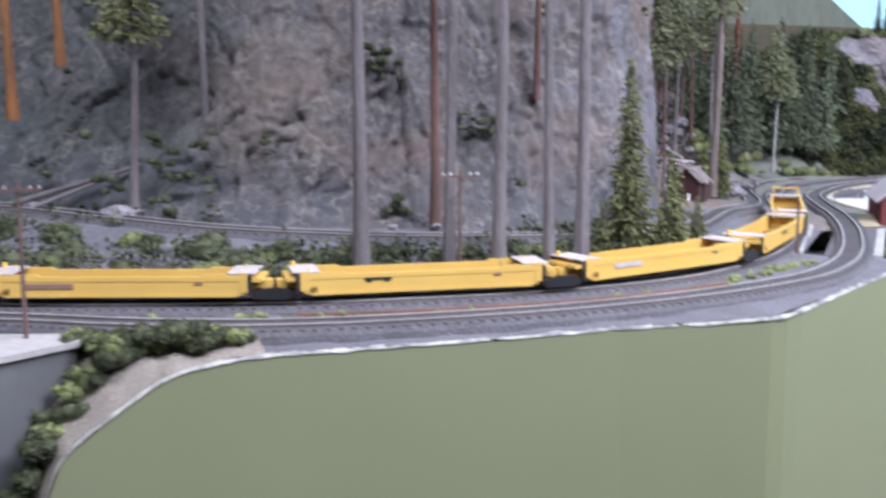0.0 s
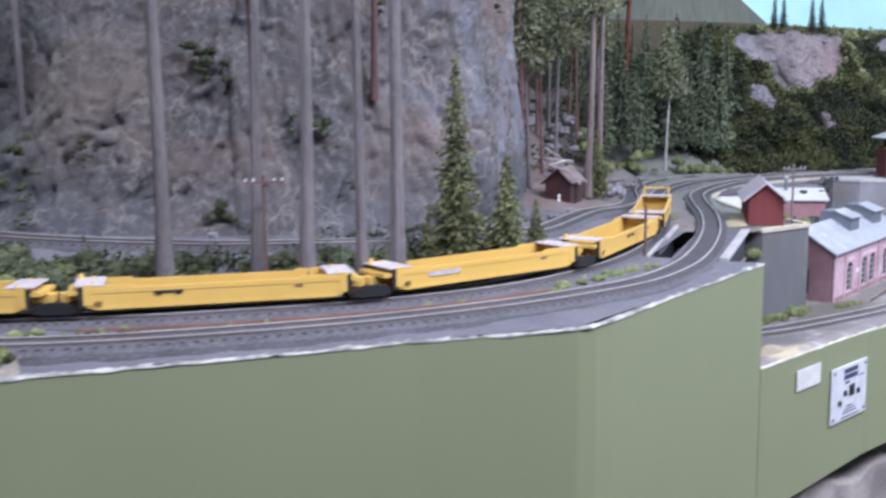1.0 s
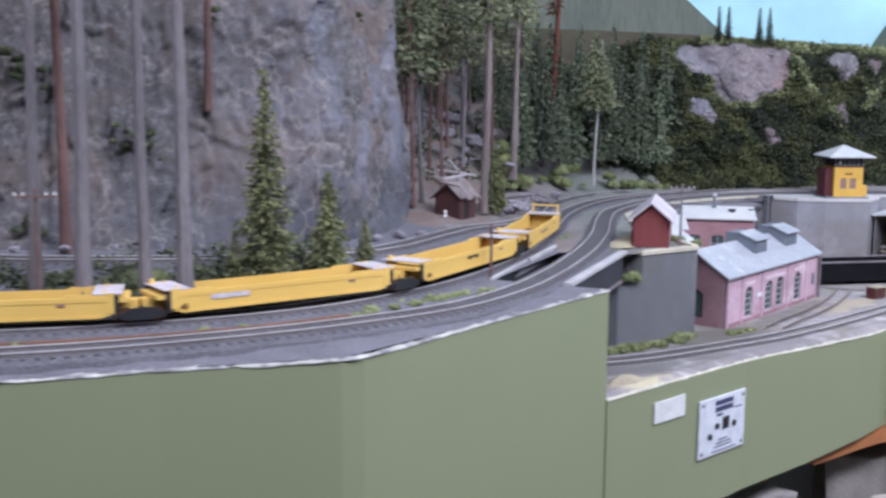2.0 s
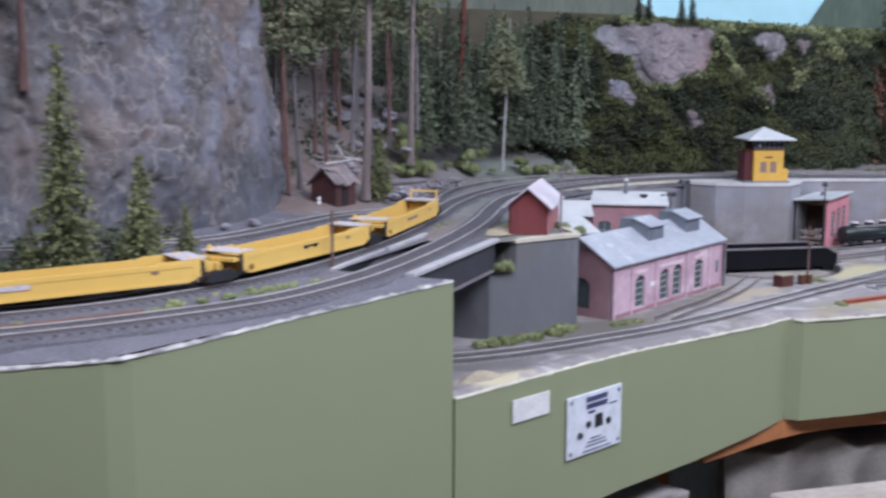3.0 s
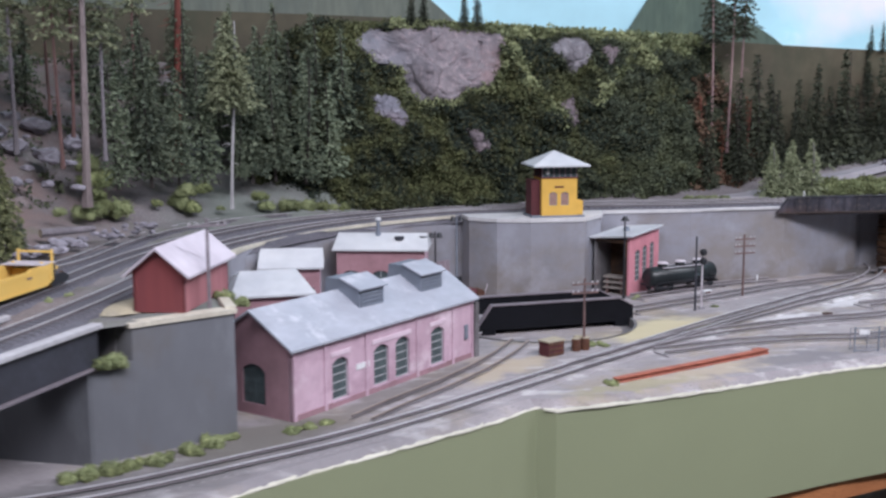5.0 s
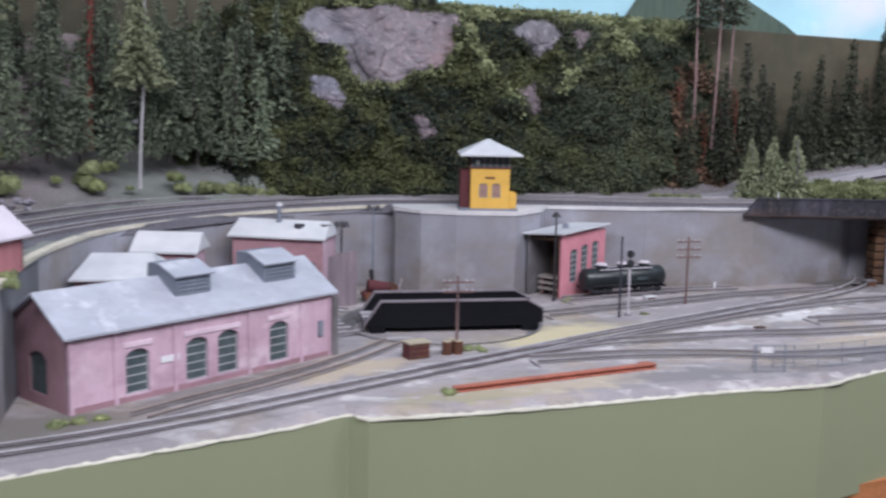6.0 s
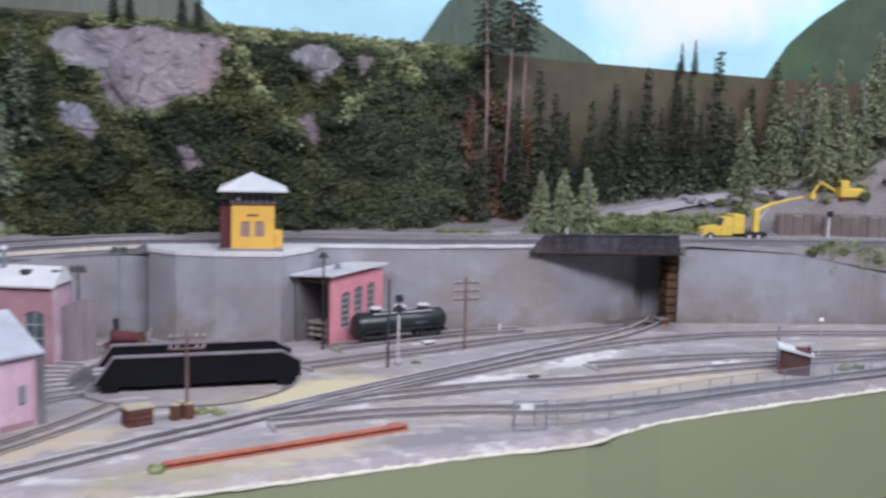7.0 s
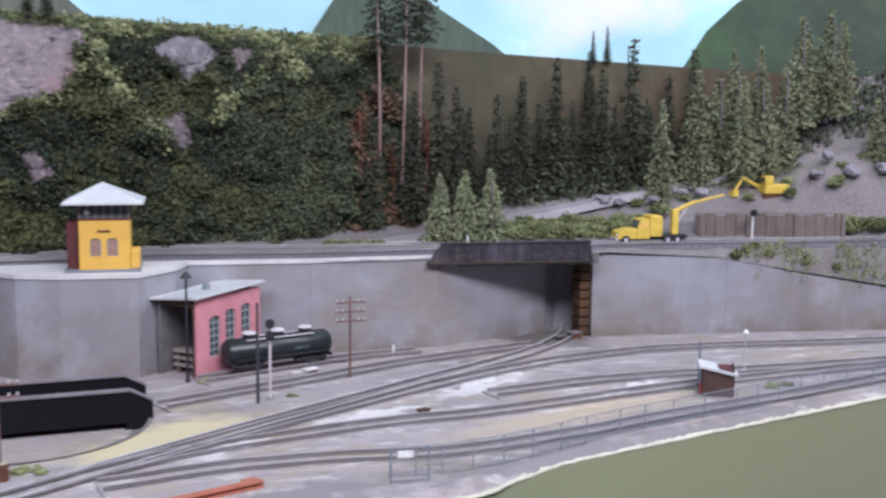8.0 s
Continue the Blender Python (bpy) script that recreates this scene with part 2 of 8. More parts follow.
M_RAILSIDE = material("rail_web_brown", rgb(106, 98, 101), rgb(88, 82, 85), 200, 20, 0.8, bump=0.0)
M_RUST = material("rust_brown", rgb(108, 66, 46), rgb(66, 46, 40), 300, 40, 0.9, bump=0.3)
M_RUSTBEAM = material("rust_orange", rgb(174, 102, 84), rgb(150, 90, 75), 300, 60, 0.85, bump=0.2)
M_YELLOW = material("car_yellow", rgb(228, 190, 108), rgb(222, 182, 98), 60, 15, 0.42, bump=0.0, grain=0.35)
M_YELLOW2 = material("machine_yellow", rgb(222, 192, 88), rgb(204, 172, 78), 100, 30, 0.5, bump=0.05)
M_OCHRE = material("tower_yellow", rgb(219, 174, 82), rgb(209, 164, 76), 90, 25, 0.75, bump=0.03, grain=0.4)
M_GALV = material("walkway_pale", rgb(205, 198, 205), rgb(180, 172, 180), 250, 40, 0.6, bump=0.1)
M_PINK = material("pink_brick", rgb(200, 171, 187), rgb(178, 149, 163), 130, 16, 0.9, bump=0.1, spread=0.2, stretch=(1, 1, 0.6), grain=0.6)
brick = Painter(M_PINK)
brick.lay(rgb(146, 116, 130), brick.cloud(20, 6, 0.5, 0.68, 0.0, 0.6, (1, 1, 1.8)))
brick.lay(rgb(222, 206, 216), brick.cloud(28, 2, 0.55, 0.68, 0.0, 0.6))
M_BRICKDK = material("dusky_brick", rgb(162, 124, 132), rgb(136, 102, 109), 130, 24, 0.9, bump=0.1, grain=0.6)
M_REDSHED = material("barn_red", rgb(130, 64, 66), rgb(110, 54, 58), 120, 30, 0.85, bump=0.1, stretch=(3, 3, 0.4), grain=0.5)
M_MAROON = material("maroon_boards", rgb(94, 44, 50), rgb(76, 38, 42), 300, 40, 0.85, bump=0.2)
M_ROOF = material("roof_pale_metal", rgb(168, 171, 182), rgb(151, 155, 167), 70, 14, 0.6, bump=0.03, stretch=(1, 1, 3), grain=0.6)
sheet = Painter(M_ROOF)
sheet.lay(rgb(146, 148, 158), sheet.cloud(34, 6, 0.52, 0.68, 0.0, 0.45))
sheet.lay(rgb(202, 203, 211), sheet.cloud(40, 12, 0.55, 0.68, 0.0, 0.6))
M_ROOFWHITE = material("roof_white", rgb(200, 201, 205), rgb(178, 180, 187), 70, 18, 0.7, bump=0.03, grain=0.4)
M_VENT = material("vent_grey", rgb(122, 129, 142), rgb(106, 113, 126), 90, 30, 0.7, bump=0.03, grain=0.5)
M_WINDOW = material("window_dark", rgb(84, 96, 98), rgb(62, 72, 76), 200, 40, 0.25, bump=0.0)
M_FRAME = material("window_frame_grey", rgb(128, 120, 126), rgb(112, 104, 112), 260, 60, 0.7, bump=0.05)
M_MULL = material("mullion_pale", rgb(168, 172, 176), rgb(150, 154, 158), 260, 60, 0.7, bump=0.05)
M_DARK = material("interior_dark", rgb(40, 38, 40), rgb(28, 26, 28), 200, 40, 0.9, bump=0.1)
M_WOODPOLE = material("pole_brown", rgb(116, 92, 90), rgb(96, 76, 74), 400, 60, 0.9, bump=0.2)
M_WHITE = material("white_paint", rgb(225, 225, 228), rgb(210, 210, 214), 300, 60, 0.6, bump=0.03)
M_WOODBEAM = material("pine_beam", rgb(186, 122, 78), rgb(160, 100, 62), 160, 8, 0.7, bump=0.15, third=rgb(140, 86, 54), stretch=(1, 1, 6))
M_BARK = material("bark_grey", rgb(126, 120, 126), rgb(102, 97, 102), 500, 60, 0.95, bump=0.8, stretch=(1, 1, 0.25), per=0.12)
M_BARKRED = material("bark_red", rgb(122, 94, 91), rgb(98, 75, 73), 500, 60, 0.95, bump=0.8, stretch=(1, 1, 0.25), per=0.1)
M_BARKBROWN = material("bark_brown", rgb(138, 126, 126), rgb(110, 99, 99), 500, 60, 0.95, bump=0.8, stretch=(1, 1, 0.25))
M_BARKORANGE = material("bark_orange", rgb(150, 100, 64), rgb(112, 80, 58), 500, 60, 0.95, bump=0.8, stretch=(1, 1, 0.25))
M_FIR = material("fir_green", rgb(108, 118, 96), rgb(74, 86, 74), 300, 30, 0.9, bump=0.2, third=rgb(134, 142, 118), per=0.36)
M_FIRDARK = material("fir_dark", rgb(66, 71, 54), rgb(44, 50, 42), 300, 45, 0.9, bump=0.3, third=rgb(80, 84, 64), per=0.3)
M_BUSH = material("bush_green", rgb(120, 127, 86), rgb(92, 101, 70), 400, 50, 0.9, bump=0.2, third=rgb(148, 153, 106), per=0.25)
M_MOSS = material("moss_yellowgreen", rgb(146, 153, 112), rgb(114, 123, 86), 500, 50, 0.9, bump=0.4, per=0.15)
M_BUSHDARK = material("bush_dark", rgb(84, 90, 68), rgb(62, 69, 55), 400, 50, 0.9, bump=0.2, third=rgb(104, 108, 78), per=0.22)
M_FIRNEAR = material("fir_fresh_green", rgb(122, 126, 88), rgb(94, 100, 72), 300, 40, 0.9, bump=0.2, third=rgb(144, 146, 104), per=0.1)
M_FIRTRIO = material("fir_light_green", rgb(140, 147, 116), rgb(112, 120, 92), 300, 40, 0.9, bump=0.2, third=rgb(160, 165, 134), per=0.1)
M_BARKRUST = material("bark_rust_red", rgb(124, 66, 56), rgb(94, 52, 47), 500, 60, 0.95, bump=0.6, stretch=(1, 1, 0.25))
M_BARKSILVER = material("bark_silver", rgb(172, 170, 172), rgb(146, 144, 147), 500, 60, 0.9, bump=0.5, stretch=(1, 1, 0.25))
M_BARKPALE = material("bark_pale_pink", rgb(156, 130, 130), rgb(130, 106, 106), 500, 60, 0.95, bump=0.6, stretch=(1, 1, 0.25))
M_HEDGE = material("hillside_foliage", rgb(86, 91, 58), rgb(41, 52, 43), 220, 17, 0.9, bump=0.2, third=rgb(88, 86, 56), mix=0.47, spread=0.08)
hedge = Painter(M_HEDGE)
hedge.lay(rgb(82, 90, 72), hedge.east(1.04, 1.16, 0.0, 0.8), hedge.cloud(18, 5, 0.40, 0.60, 0.15, 1.0))
M_BARKDARK = material("bark_dark", rgb(58, 52, 50), rgb(44, 40, 38), 500, 60, 0.95, bump=0.6)
M_DULLRUST = material("dull_rust", rgb(126, 92, 80), rgb(104, 78, 70), 300, 60, 0.85, bump=0.2)
M_REDSCRUB = material("rusty_scrub", rgb(108, 84, 68), rgb(84, 76, 60), 300, 30, 0.9, bump=0.2, third=rgb(124, 80, 66))
M_SCRUB = material("slope_scrub", rgb(92, 98, 78), rgb(66, 74, 62), 300, 22, 0.9, bump=0.2, third=rgb(112, 116, 90), spread=0.12)
M_FIRPALE = material("fir_grey_green", rgb(130, 135, 106), rgb(96, 103, 82), 300, 30, 0.9, bump=0.2, third=rgb(152, 156, 124), per=0.22)
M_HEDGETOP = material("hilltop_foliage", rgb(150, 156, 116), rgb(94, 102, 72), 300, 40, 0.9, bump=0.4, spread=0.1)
M_ROCK = material("rock_violet_grey", rgb(146, 142, 152), rgb(116, 112, 121), 120, 30, 0.9, bump=0.5, third=rgb(160, 156, 166), grain=0.8)
M_ROCKDIM = material("rock_dull_mauve", rgb(114, 102, 108), rgb(90, 83, 88), 120, 34, 0.9, bump=0.5, third=rgb(126, 114, 118), grain=0.8)
M_OLIVE = material("painted_olive_hill", rgb(92, 88, 70), rgb(74, 69, 58), 60, 5, 0.85, bump=0.03)
board = Painter(M_OLIVE)
board.lay(rgb(62, 66, 52), board.cloud(16, 5, 0.48, 0.64, 0.0, 0.7, (1, 1, 0.4)))
board.lay(rgb(92, 68, 56), board.east(1.45, 1.70, 0.0, 0.7), board.cloud(10, 9, 0.42, 0.6, 0.1, 1.0))
M_MTN = material("painted_mountain", rgb(116, 122, 112), rgb(98, 106, 100), 60, 9, 0.85, bump=0.02, stretch=(3, 3, 0.6))
M_MTNMID = material("painted_blue_green_mountain", rgb(92, 108, 96), rgb(76, 92, 84), 60, 12, 0.85, bump=0.02, stretch=(3, 3, 0.6))
M_MTNDARK = material("painted_green_mountain", rgb(76, 90, 76), rgb(60, 74, 66), 60, 9, 0.85, bump=0.02)
flank = Painter(M_MTNDARK)
flank.lay(rgb(80, 112, 72), flank.east(1.92, 1.74, 0.0, 0.8), flank.cloud(9, 4, 0.38, 0.58, 0.1, 1.0))
M_SKY = material("painted_sky", rgb(188, 236, 250), rgb(250, 251, 253), 9, 4.5, 0.9, bump=0.0, mix=0.66, spread=0.08)
sky = Painter(M_SKY)
sky.lay(rgb(240, 240, 246), sky.spot(1.66, 1.62, 0.17, 0.10, 15, 0.95, 0, 7, 0.25, True))
sky.lay(rgb(226, 222, 230), sky.spot(1.63, 1.66, 0.06, 0.05, 0, 0.6, 2, 9, 0.15, True))
M_ROOM = material("room_paint", rgb(214, 210, 202), rgb(206, 202, 194), 60, 2, 0.9, bump=0.05)
M_FLOOR = material("floor_grey", rgb(120, 116, 112), rgb(104, 100, 98), 80, 4, 0.6, bump=0.1)
M_SHEET = material("pale_sheet", rgb(178, 171, 171), rgb(150, 144, 146), 200, 14, 0.9, bump=0.15)
M_CLOTH = material("grey_cloth", rgb(146, 140, 137), rgb(116, 111, 110), 300, 12, 0.95, bump=0.2)
M_BOX = material("pale_carton", rgb(186, 178, 172), rgb(170, 160, 156), 100, 12, 0.85, bump=0.1)
M_PANEL = material("panel_white", rgb(216, 220, 232), rgb(208, 212, 226), 100, 20, 0.35, bump=0.0)
M_INK = material("ink_blue", rgb(70, 72, 110), rgb(60, 62, 96), 100, 20, 0.5, bump=0.0)
M_GREYMARK = material("grey_lettering", rgb(150, 120, 110), rgb(140, 112, 104), 300, 80, 0.6, bump=0.0)

# ---- mesh tools ----


def part(name, bm, mat, parent=None, label="", smooth=False):
    me = bpy.data.meshes.new(name)
    bm.normal_update()
    bm.to_mesh(me)
    bm.free()
    me.materials.append(mat)
    if smooth:
        for p in me.polygons:
            p.use_smooth = True
    ob = new(name, me)
    if parent:
        ob.parent = parent
    if label:
        ob["label"] = label
    return ob


def from_arrays(name, verts, faces, mat, parent=None, smooth=False):
    me = bpy.data.meshes.new(name)
    me.from_pydata([tuple(v) for v in verts], [], [tuple(int(i) for i in f) for f in faces])
    me.materials.append(mat)
    if smooth:
        me.polygons.foreach_set("use_smooth", [True] * len(me.polygons))
    me.update()
    ob = new(name, me)
    if parent:
        ob.parent = parent
    return ob


def thing(name, x, y, z, turn=0.0, label="", category="", group="", kind=""):
    ob = new(name)
    ob.empty_display_size = 0.01
    ob.matrix_basis = pose(x, y, z, 0, 0, turn)
    return tagged(ob, label, category, group, kind)


def add_box(bm, x0, x1, y0, y1, z0, z1, bevel=0.0):
    v = [bm.verts.new((x, y, z)) for x in (x0, x1) for y in (y0, y1) for z in (z0, z1)]
    fs = [bm.faces.new([v[i] for i in q]) for q in ((0, 1, 3, 2), (4, 6, 7, 5), (0, 4, 5, 1), (2, 3, 7, 6), (0, 2, 6, 4), (1, 5, 7, 3))]
    if bevel:
        edges = {e for f in fs for e in f.edges}
        bmesh.ops.bevel(bm, geom=list(edges), offset=bevel, segments=1, affect="EDGES")


def box(x0, x1, y0, y1, z0, z1, bevel=0.0):
    bm = bmesh.new()
    add_box(bm, x0, x1, y0, y1, z0, z1, bevel)
    return bm


def prism(points, z0, z1):
    bm = bmesh.new()
    lo = [bm.verts.new((x, y, z0)) for x, y in points]
    hi = [bm.verts.new((x, y, z1)) for x, y in points]
    bm.faces.new(hi)
    bm.faces.new(lo[::-1])
    n = len(points)
    for i in range(n):
        j = (i + 1) % n
        bm.faces.new((lo[i], lo[j], hi[j], hi[i]))
    bmesh.ops.recalc_face_normals(bm, faces=bm.faces)
    return bm


def profile(points, y0, y1):
    """A shape in x, z pushed along y."""
    bm = bmesh.new()
    a = [bm.verts.new((x, y0, z)) for x, z in points]
    b = [bm.verts.new((x, y1, z)) for x, z in points]
    bm.faces.new(a)
    bm.faces.new(b[::-1])
    n = len(points)
    for i in range(n):
        j = (i + 1) % n
        bm.faces.new((a[i], b[i], b[j], a[j]))
    bmesh.ops.recalc_face_normals(bm, faces=bm.faces)
    return bm


def add_tube(bm, p, q, r0, r1, n=8, cap=True):
    p, q = Vector(p), Vector(q)
    d = (q - p).normalized()
    u = d.orthogonal().normalized()
    w = d.cross(u)
    rings = []
    for c, r in ((p, r0), (q, r1)):
        rings.append([bm.verts.new(c + r * (math.cos(2 * math.pi * i / n) * u + math.sin(2 * math.pi * i / n) * w)) for i in range(n)])
    for i in range(n):
        j = (i + 1) % n
        bm.faces.new((rings[0][i], rings[0][j], rings[1][j], rings[1][i]))
    if cap:
        bm.faces.new(rings[0][::-1])
        bm.faces.new(rings[1])


def tube(p, q, r0, r1=None, n=8):
    bm = bmesh.new()
    add_tube(bm, p, q, r0, r0 if r1 is None else r1, n)
    return bm


def smooth_line(points, step=0.01):
    """A Catmull-Rom curve through the points, sampled at even steps."""
    P = np.array(points, float)
    P = np.vstack([2 * P[0] - P[1], P, 2 * P[-1] - P[-2]])
    out = []
    for i in range(1, len(P) - 2):
        n = max(2, int(np.linalg.norm(P[i + 1] - P[i]) / step))
        for k in range(n):
            t = k / n
            a, b, c, d = P[i - 1], P[i], P[i + 1], P[i + 2]
            out.append(0.5 * (2 * b + (c - a) * t + (2 * a - 5 * b + 4 * c - d) * t * t + (3 * b - a - 3 * c + d) * t ** 3))
    out.append(P[-2])
    return np.array(out)


def sides(line):
    """The unit direction and the unit left side at each point of a plan line."""
    d = np.gradient(line[:, :2], axis=0)
    d /= np.linalg.norm(d, axis=1)[:, None]
    return d, np.stack([-d[:, 1], d[:, 0]], 1)


def sweep(name, line, section, mat, parent=None, closed=True, smooth=False):
    """A cross-section of (left, up) pairs along a line of x, y, z."""
    d, s = sides(line)
    n, k = len(line), len(section)
    V = [(line[i, 0] + s[i, 0] * a, line[i, 1] + s[i, 1] * a, line[i, 2] + b) for i in range(n) for a, b in section]
    F = []
    for i in range(n - 1):
        for j in range(k if closed else k - 1):
            j2 = (j + 1) % k
            F.append((i * k + j, i * k + j2, (i + 1) * k + j2, (i + 1) * k + j))
    if closed:
        F += [tuple(range(k))[::-1], tuple((n - 1) * k + j for j in range(k))]
    return from_arrays(name, V, F, mat, parent, smooth)


def fractal(x, y, z, octaves=4, rough=0.5):
    v, a = 0.0, 1.0
    for _ in range(octaves):
        v += a * noise.noise((x, y, z))
        x, y, z, a = x * 2.1, y * 2.1, z * 2.1, a * rough
    return v


def ruled(name, stations, mat, along=0.008, across=0.008, bumps=0.002, scale=40.0, kind="structure", label="", keep_front=True):
    """Ground between stations, each a row of points from the front edge to the back; the rows have equal counts."""
    S = np.array(stations, float)
    cols = []
    for j in range(S.shape[1]):
        cols.append(smooth_line(S[:, j], 0.5))
    S2 = []
    for i in range(len(S) - 1):
        n = max(2, int(max(np.linalg.norm(S[i + 1, j] - S[i, j]) for j in range(S.shape[1])) / along))
        for k in range(n):
            S2.append(S[i] + (S[i + 1] - S[i]) * k / n)
    S2.append(S[-1])
    rows = []
    for st in S2:
        row = []
        for j in range(S.shape[1] - 1):
            n = max(2, int(np.max(np.linalg.norm(S[:, j + 1] - S[:, j], axis=1)) / across))
            for k in range(n):
                row.append(st[j] + (st[j + 1] - st[j]) * k / n)
        row.append(st[-1])
        rows.append(row)
    V, F = [], []
    w = len(rows[0])
    for i, row in enumerate(rows):
        for j, p in enumerate(row):
            z = p[2]
            if not (keep_front and j == 0):
                z += bumps * fractal(p[0] * scale, p[1] * scale, 0.3, 4)
            V.append((p[0], p[1], z))
    for i in range(len(rows) - 1):
        for j in range(w - 1):
            F.append((i * w + j, (i + 1) * w + j, (i + 1) * w + j + 1, i * w + j + 1))
    ob = from_arrays(name, V, F, mat, smooth=True)
    return tagged(ob, label=label, kind=kind)


def leaf_cloud(centres, size, per, flat=0.6, seed=1, jitter=1.0):
    """Many small three- and four-cornered leaves round the centres given; (verts, faces)."""
    rng = np.random.default_rng(seed)
    C = np.repeat(np.array(centres), per, axis=0)
    n = len(C)
    C = C + rng.normal(0, 1, (n, 3)) * size * jitter
    a = rng.normal(0, 1, (n, 3))
    a /= np.linalg.norm(a, axis=1)[:, None]
    b = np.cross(a, rng.normal(0, 1, (n, 3)))
    b /= np.linalg.norm(b, axis=1)[:, None]
    s = size * rng.uniform(0.5, 1.2, (n, 1))
    q = np.stack([C - a * s, C + b * s * flat, C + a * s, C - b * s * flat], 1)
    return q.reshape(-1, 3), np.arange(4 * n).reshape(-1, 4)

# ---- room ----
SKY_Y = 2.25
UP, YARD = 1.287, 1.198


def room():
    tagged(part("floor", box(-2.5, 4.0, -2.2, SKY_Y + 0.06, -0.06, 0.0), M_FLOOR), label="grey painted concrete room floor", kind="structure")
    tagged(part("ceiling", box(-2.5, 4.0, -2.2, SKY_Y + 0.06, 2.6, 2.66), M_ROOM), label="plain off-white room ceiling", kind="structure")
    tagged(part("wall_south", box(-2.5, 4.0, -2.26, -2.2, 0, 2.6), M_ROOM), label="plain off-white room wall", kind="structure")
    tagged(part("wall_west", box(-2.56, -2.5, -2.2, SKY_Y, 0, 2.6), M_ROOM), label="plain off-white room wall", kind="structure")
    tagged(part("wall_east", box(4.0, 4.06, -2.2, SKY_Y, 0, 2.6), M_ROOM), label="plain off-white room wall", kind="structure")
    tagged(part("backdrop", box(-2.5, 4.0, SKY_Y, SKY_Y + 0.06, 0, 2.6), M_SKY), label="wall painted as pale blue sky with white clouds", kind="structure")


room()


def painted_hill(name, outline, y, mat, label):
    """A flat painted silhouette on the backdrop wall."""
    tagged(part(name, profile(outline, y - 0.004, y), mat), label=label, kind="structure")


painted_hill("backdrop_mountain_west", [(0.0, 1.30), (0.0, 1.60), (0.25, 1.70), (0.55, 1.76), (0.72, 1.71), (0.822, 1.645), (0.892, 1.603), (0.975, 1.532), (1.0, 1.30)], SKY_Y - 0.003, M_MTN, "painted grey-green mountain flank on the backdrop")
painted_hill("backdrop_mountain_middle", [(1.19, 1.30), (1.19, 1.44), (1.241, 1.524), (1.276, 1.577), (1.298, 1.597), (1.317, 1.603), (1.338, 1.598), (1.369, 1.579), (1.476, 1.514), (1.56, 1.45), (1.56, 1.30)], SKY_Y - 0.003, M_MTNMID, "painted green pointed mountain on the backdrop")
painted_hill("backdrop_mountain_east", [(1.70, 1.30), (1.70, 1.42), (1.746, 1.486), (1.780, 1.538), (1.821, 1.575), (1.858, 1.60), (1.95, 1.66), (2.1, 1.72), (2.6, 1.75), (2.6, 1.30)], SKY_Y - 0.003, M_MTNDARK, "painted dark green mountain flank on the backdrop")


def hill_board():
    """The low painted board that stands in front of the sky."""
    pts = [(0.10, 1.96, 1.545), (0.45, 1.99, 1.537), (0.84, 2.03, 1.528), (1.10, 2.06, 1.515), (1.35, 2.085, 1.499), (1.55, 2.10, 1.489), (1.81, 2.12, 1.478), (2.4, 2.16, 1.46)]
    line = smooth_line(pts, 0.02)
    d, s = sides(line)
    V, F = [], []
    for i, p in enumerate(line):
        for a, z in ((0, 1.25), (0, p[2]), (0.006, p[2]), (0.006, 1.25)):
            V.append((p[0] + s[i, 0] * a, p[1] + s[i, 1] * a, z))
    for i in range(len(line) - 1):
        for j in range(4):
            F.append((i * 4 + j, (i + 1) * 4 + j, (i + 1) * 4 + (j + 1) % 4, i * 4 + (j + 1) % 4))
    tagged(from_arrays("backdrop_hill_board", V, F, M_OLIVE), label="low olive brown painted hill board", kind="structure")


hill_board()

# ---- benchwork: painted fascia ----


def fascia(name, pts, bottoms, label):
    V, F = [], []
    line = np.array([(p[0], p[1], p[2]) for p in pts])
    d, s = sides(line)
    for i, p in enumerate(line):
        for a, z in ((0, bottoms[i]), (0, p[2]), (0.006, p[2]), (0.006, bottoms[i])):
            V.append((p[0] + s[i, 0] * a, p[1] + s[i, 1] * a, z))
    n = len(line)
    for i in range(n - 1):
        for j in range(4):
            F.append((i * 4 + j, (i + 1) * 4 + j, (i + 1) * 4 + (j + 1) % 4, i * 4 + (j + 1) % 4))
    F += [(0, 1, 2, 3), ((n - 1) * 4 + 3, (n - 1) * 4 + 2, (n - 1) * 4 + 1, (n - 1) * 4)]
    return tagged(from_arrays(name, V, F, M_FASCIA), label=label, kind="structure")


UPPER_EDGE = [(-0.60, 0.60, 1.05), (-0.13, 0.734, 1.05), (-0.10, 0.742, 1.15), (-0.088, 0.746, 1.20), (-0.077, 0.749, 1.232), (-0.051, 0.757, 1.254), (-0.021, 0.766, 1.273), (0.014, 0.776, 1.280), (0.055, 0.788, 1.281), (0.103, 0.801, 1.281), (0.171, 0.819, 1.281), (0.244, 0.838, 1.282), (0.305, 0.851, 1.282), (0.345, 0.859, 1.283), (0.358, 0.866, 1.283), (0.372, 0.880, 1.283), (0.45, 0.970, 1.284), (0.543, 1.077, 1.284)]
fascia("fascia_upper", UPPER_EDGE, [1.0] * 2 + [1.04] * 5 + [1.06] * (len(UPPER_EDGE) - 7), "sage green painted fascia board below the main line")
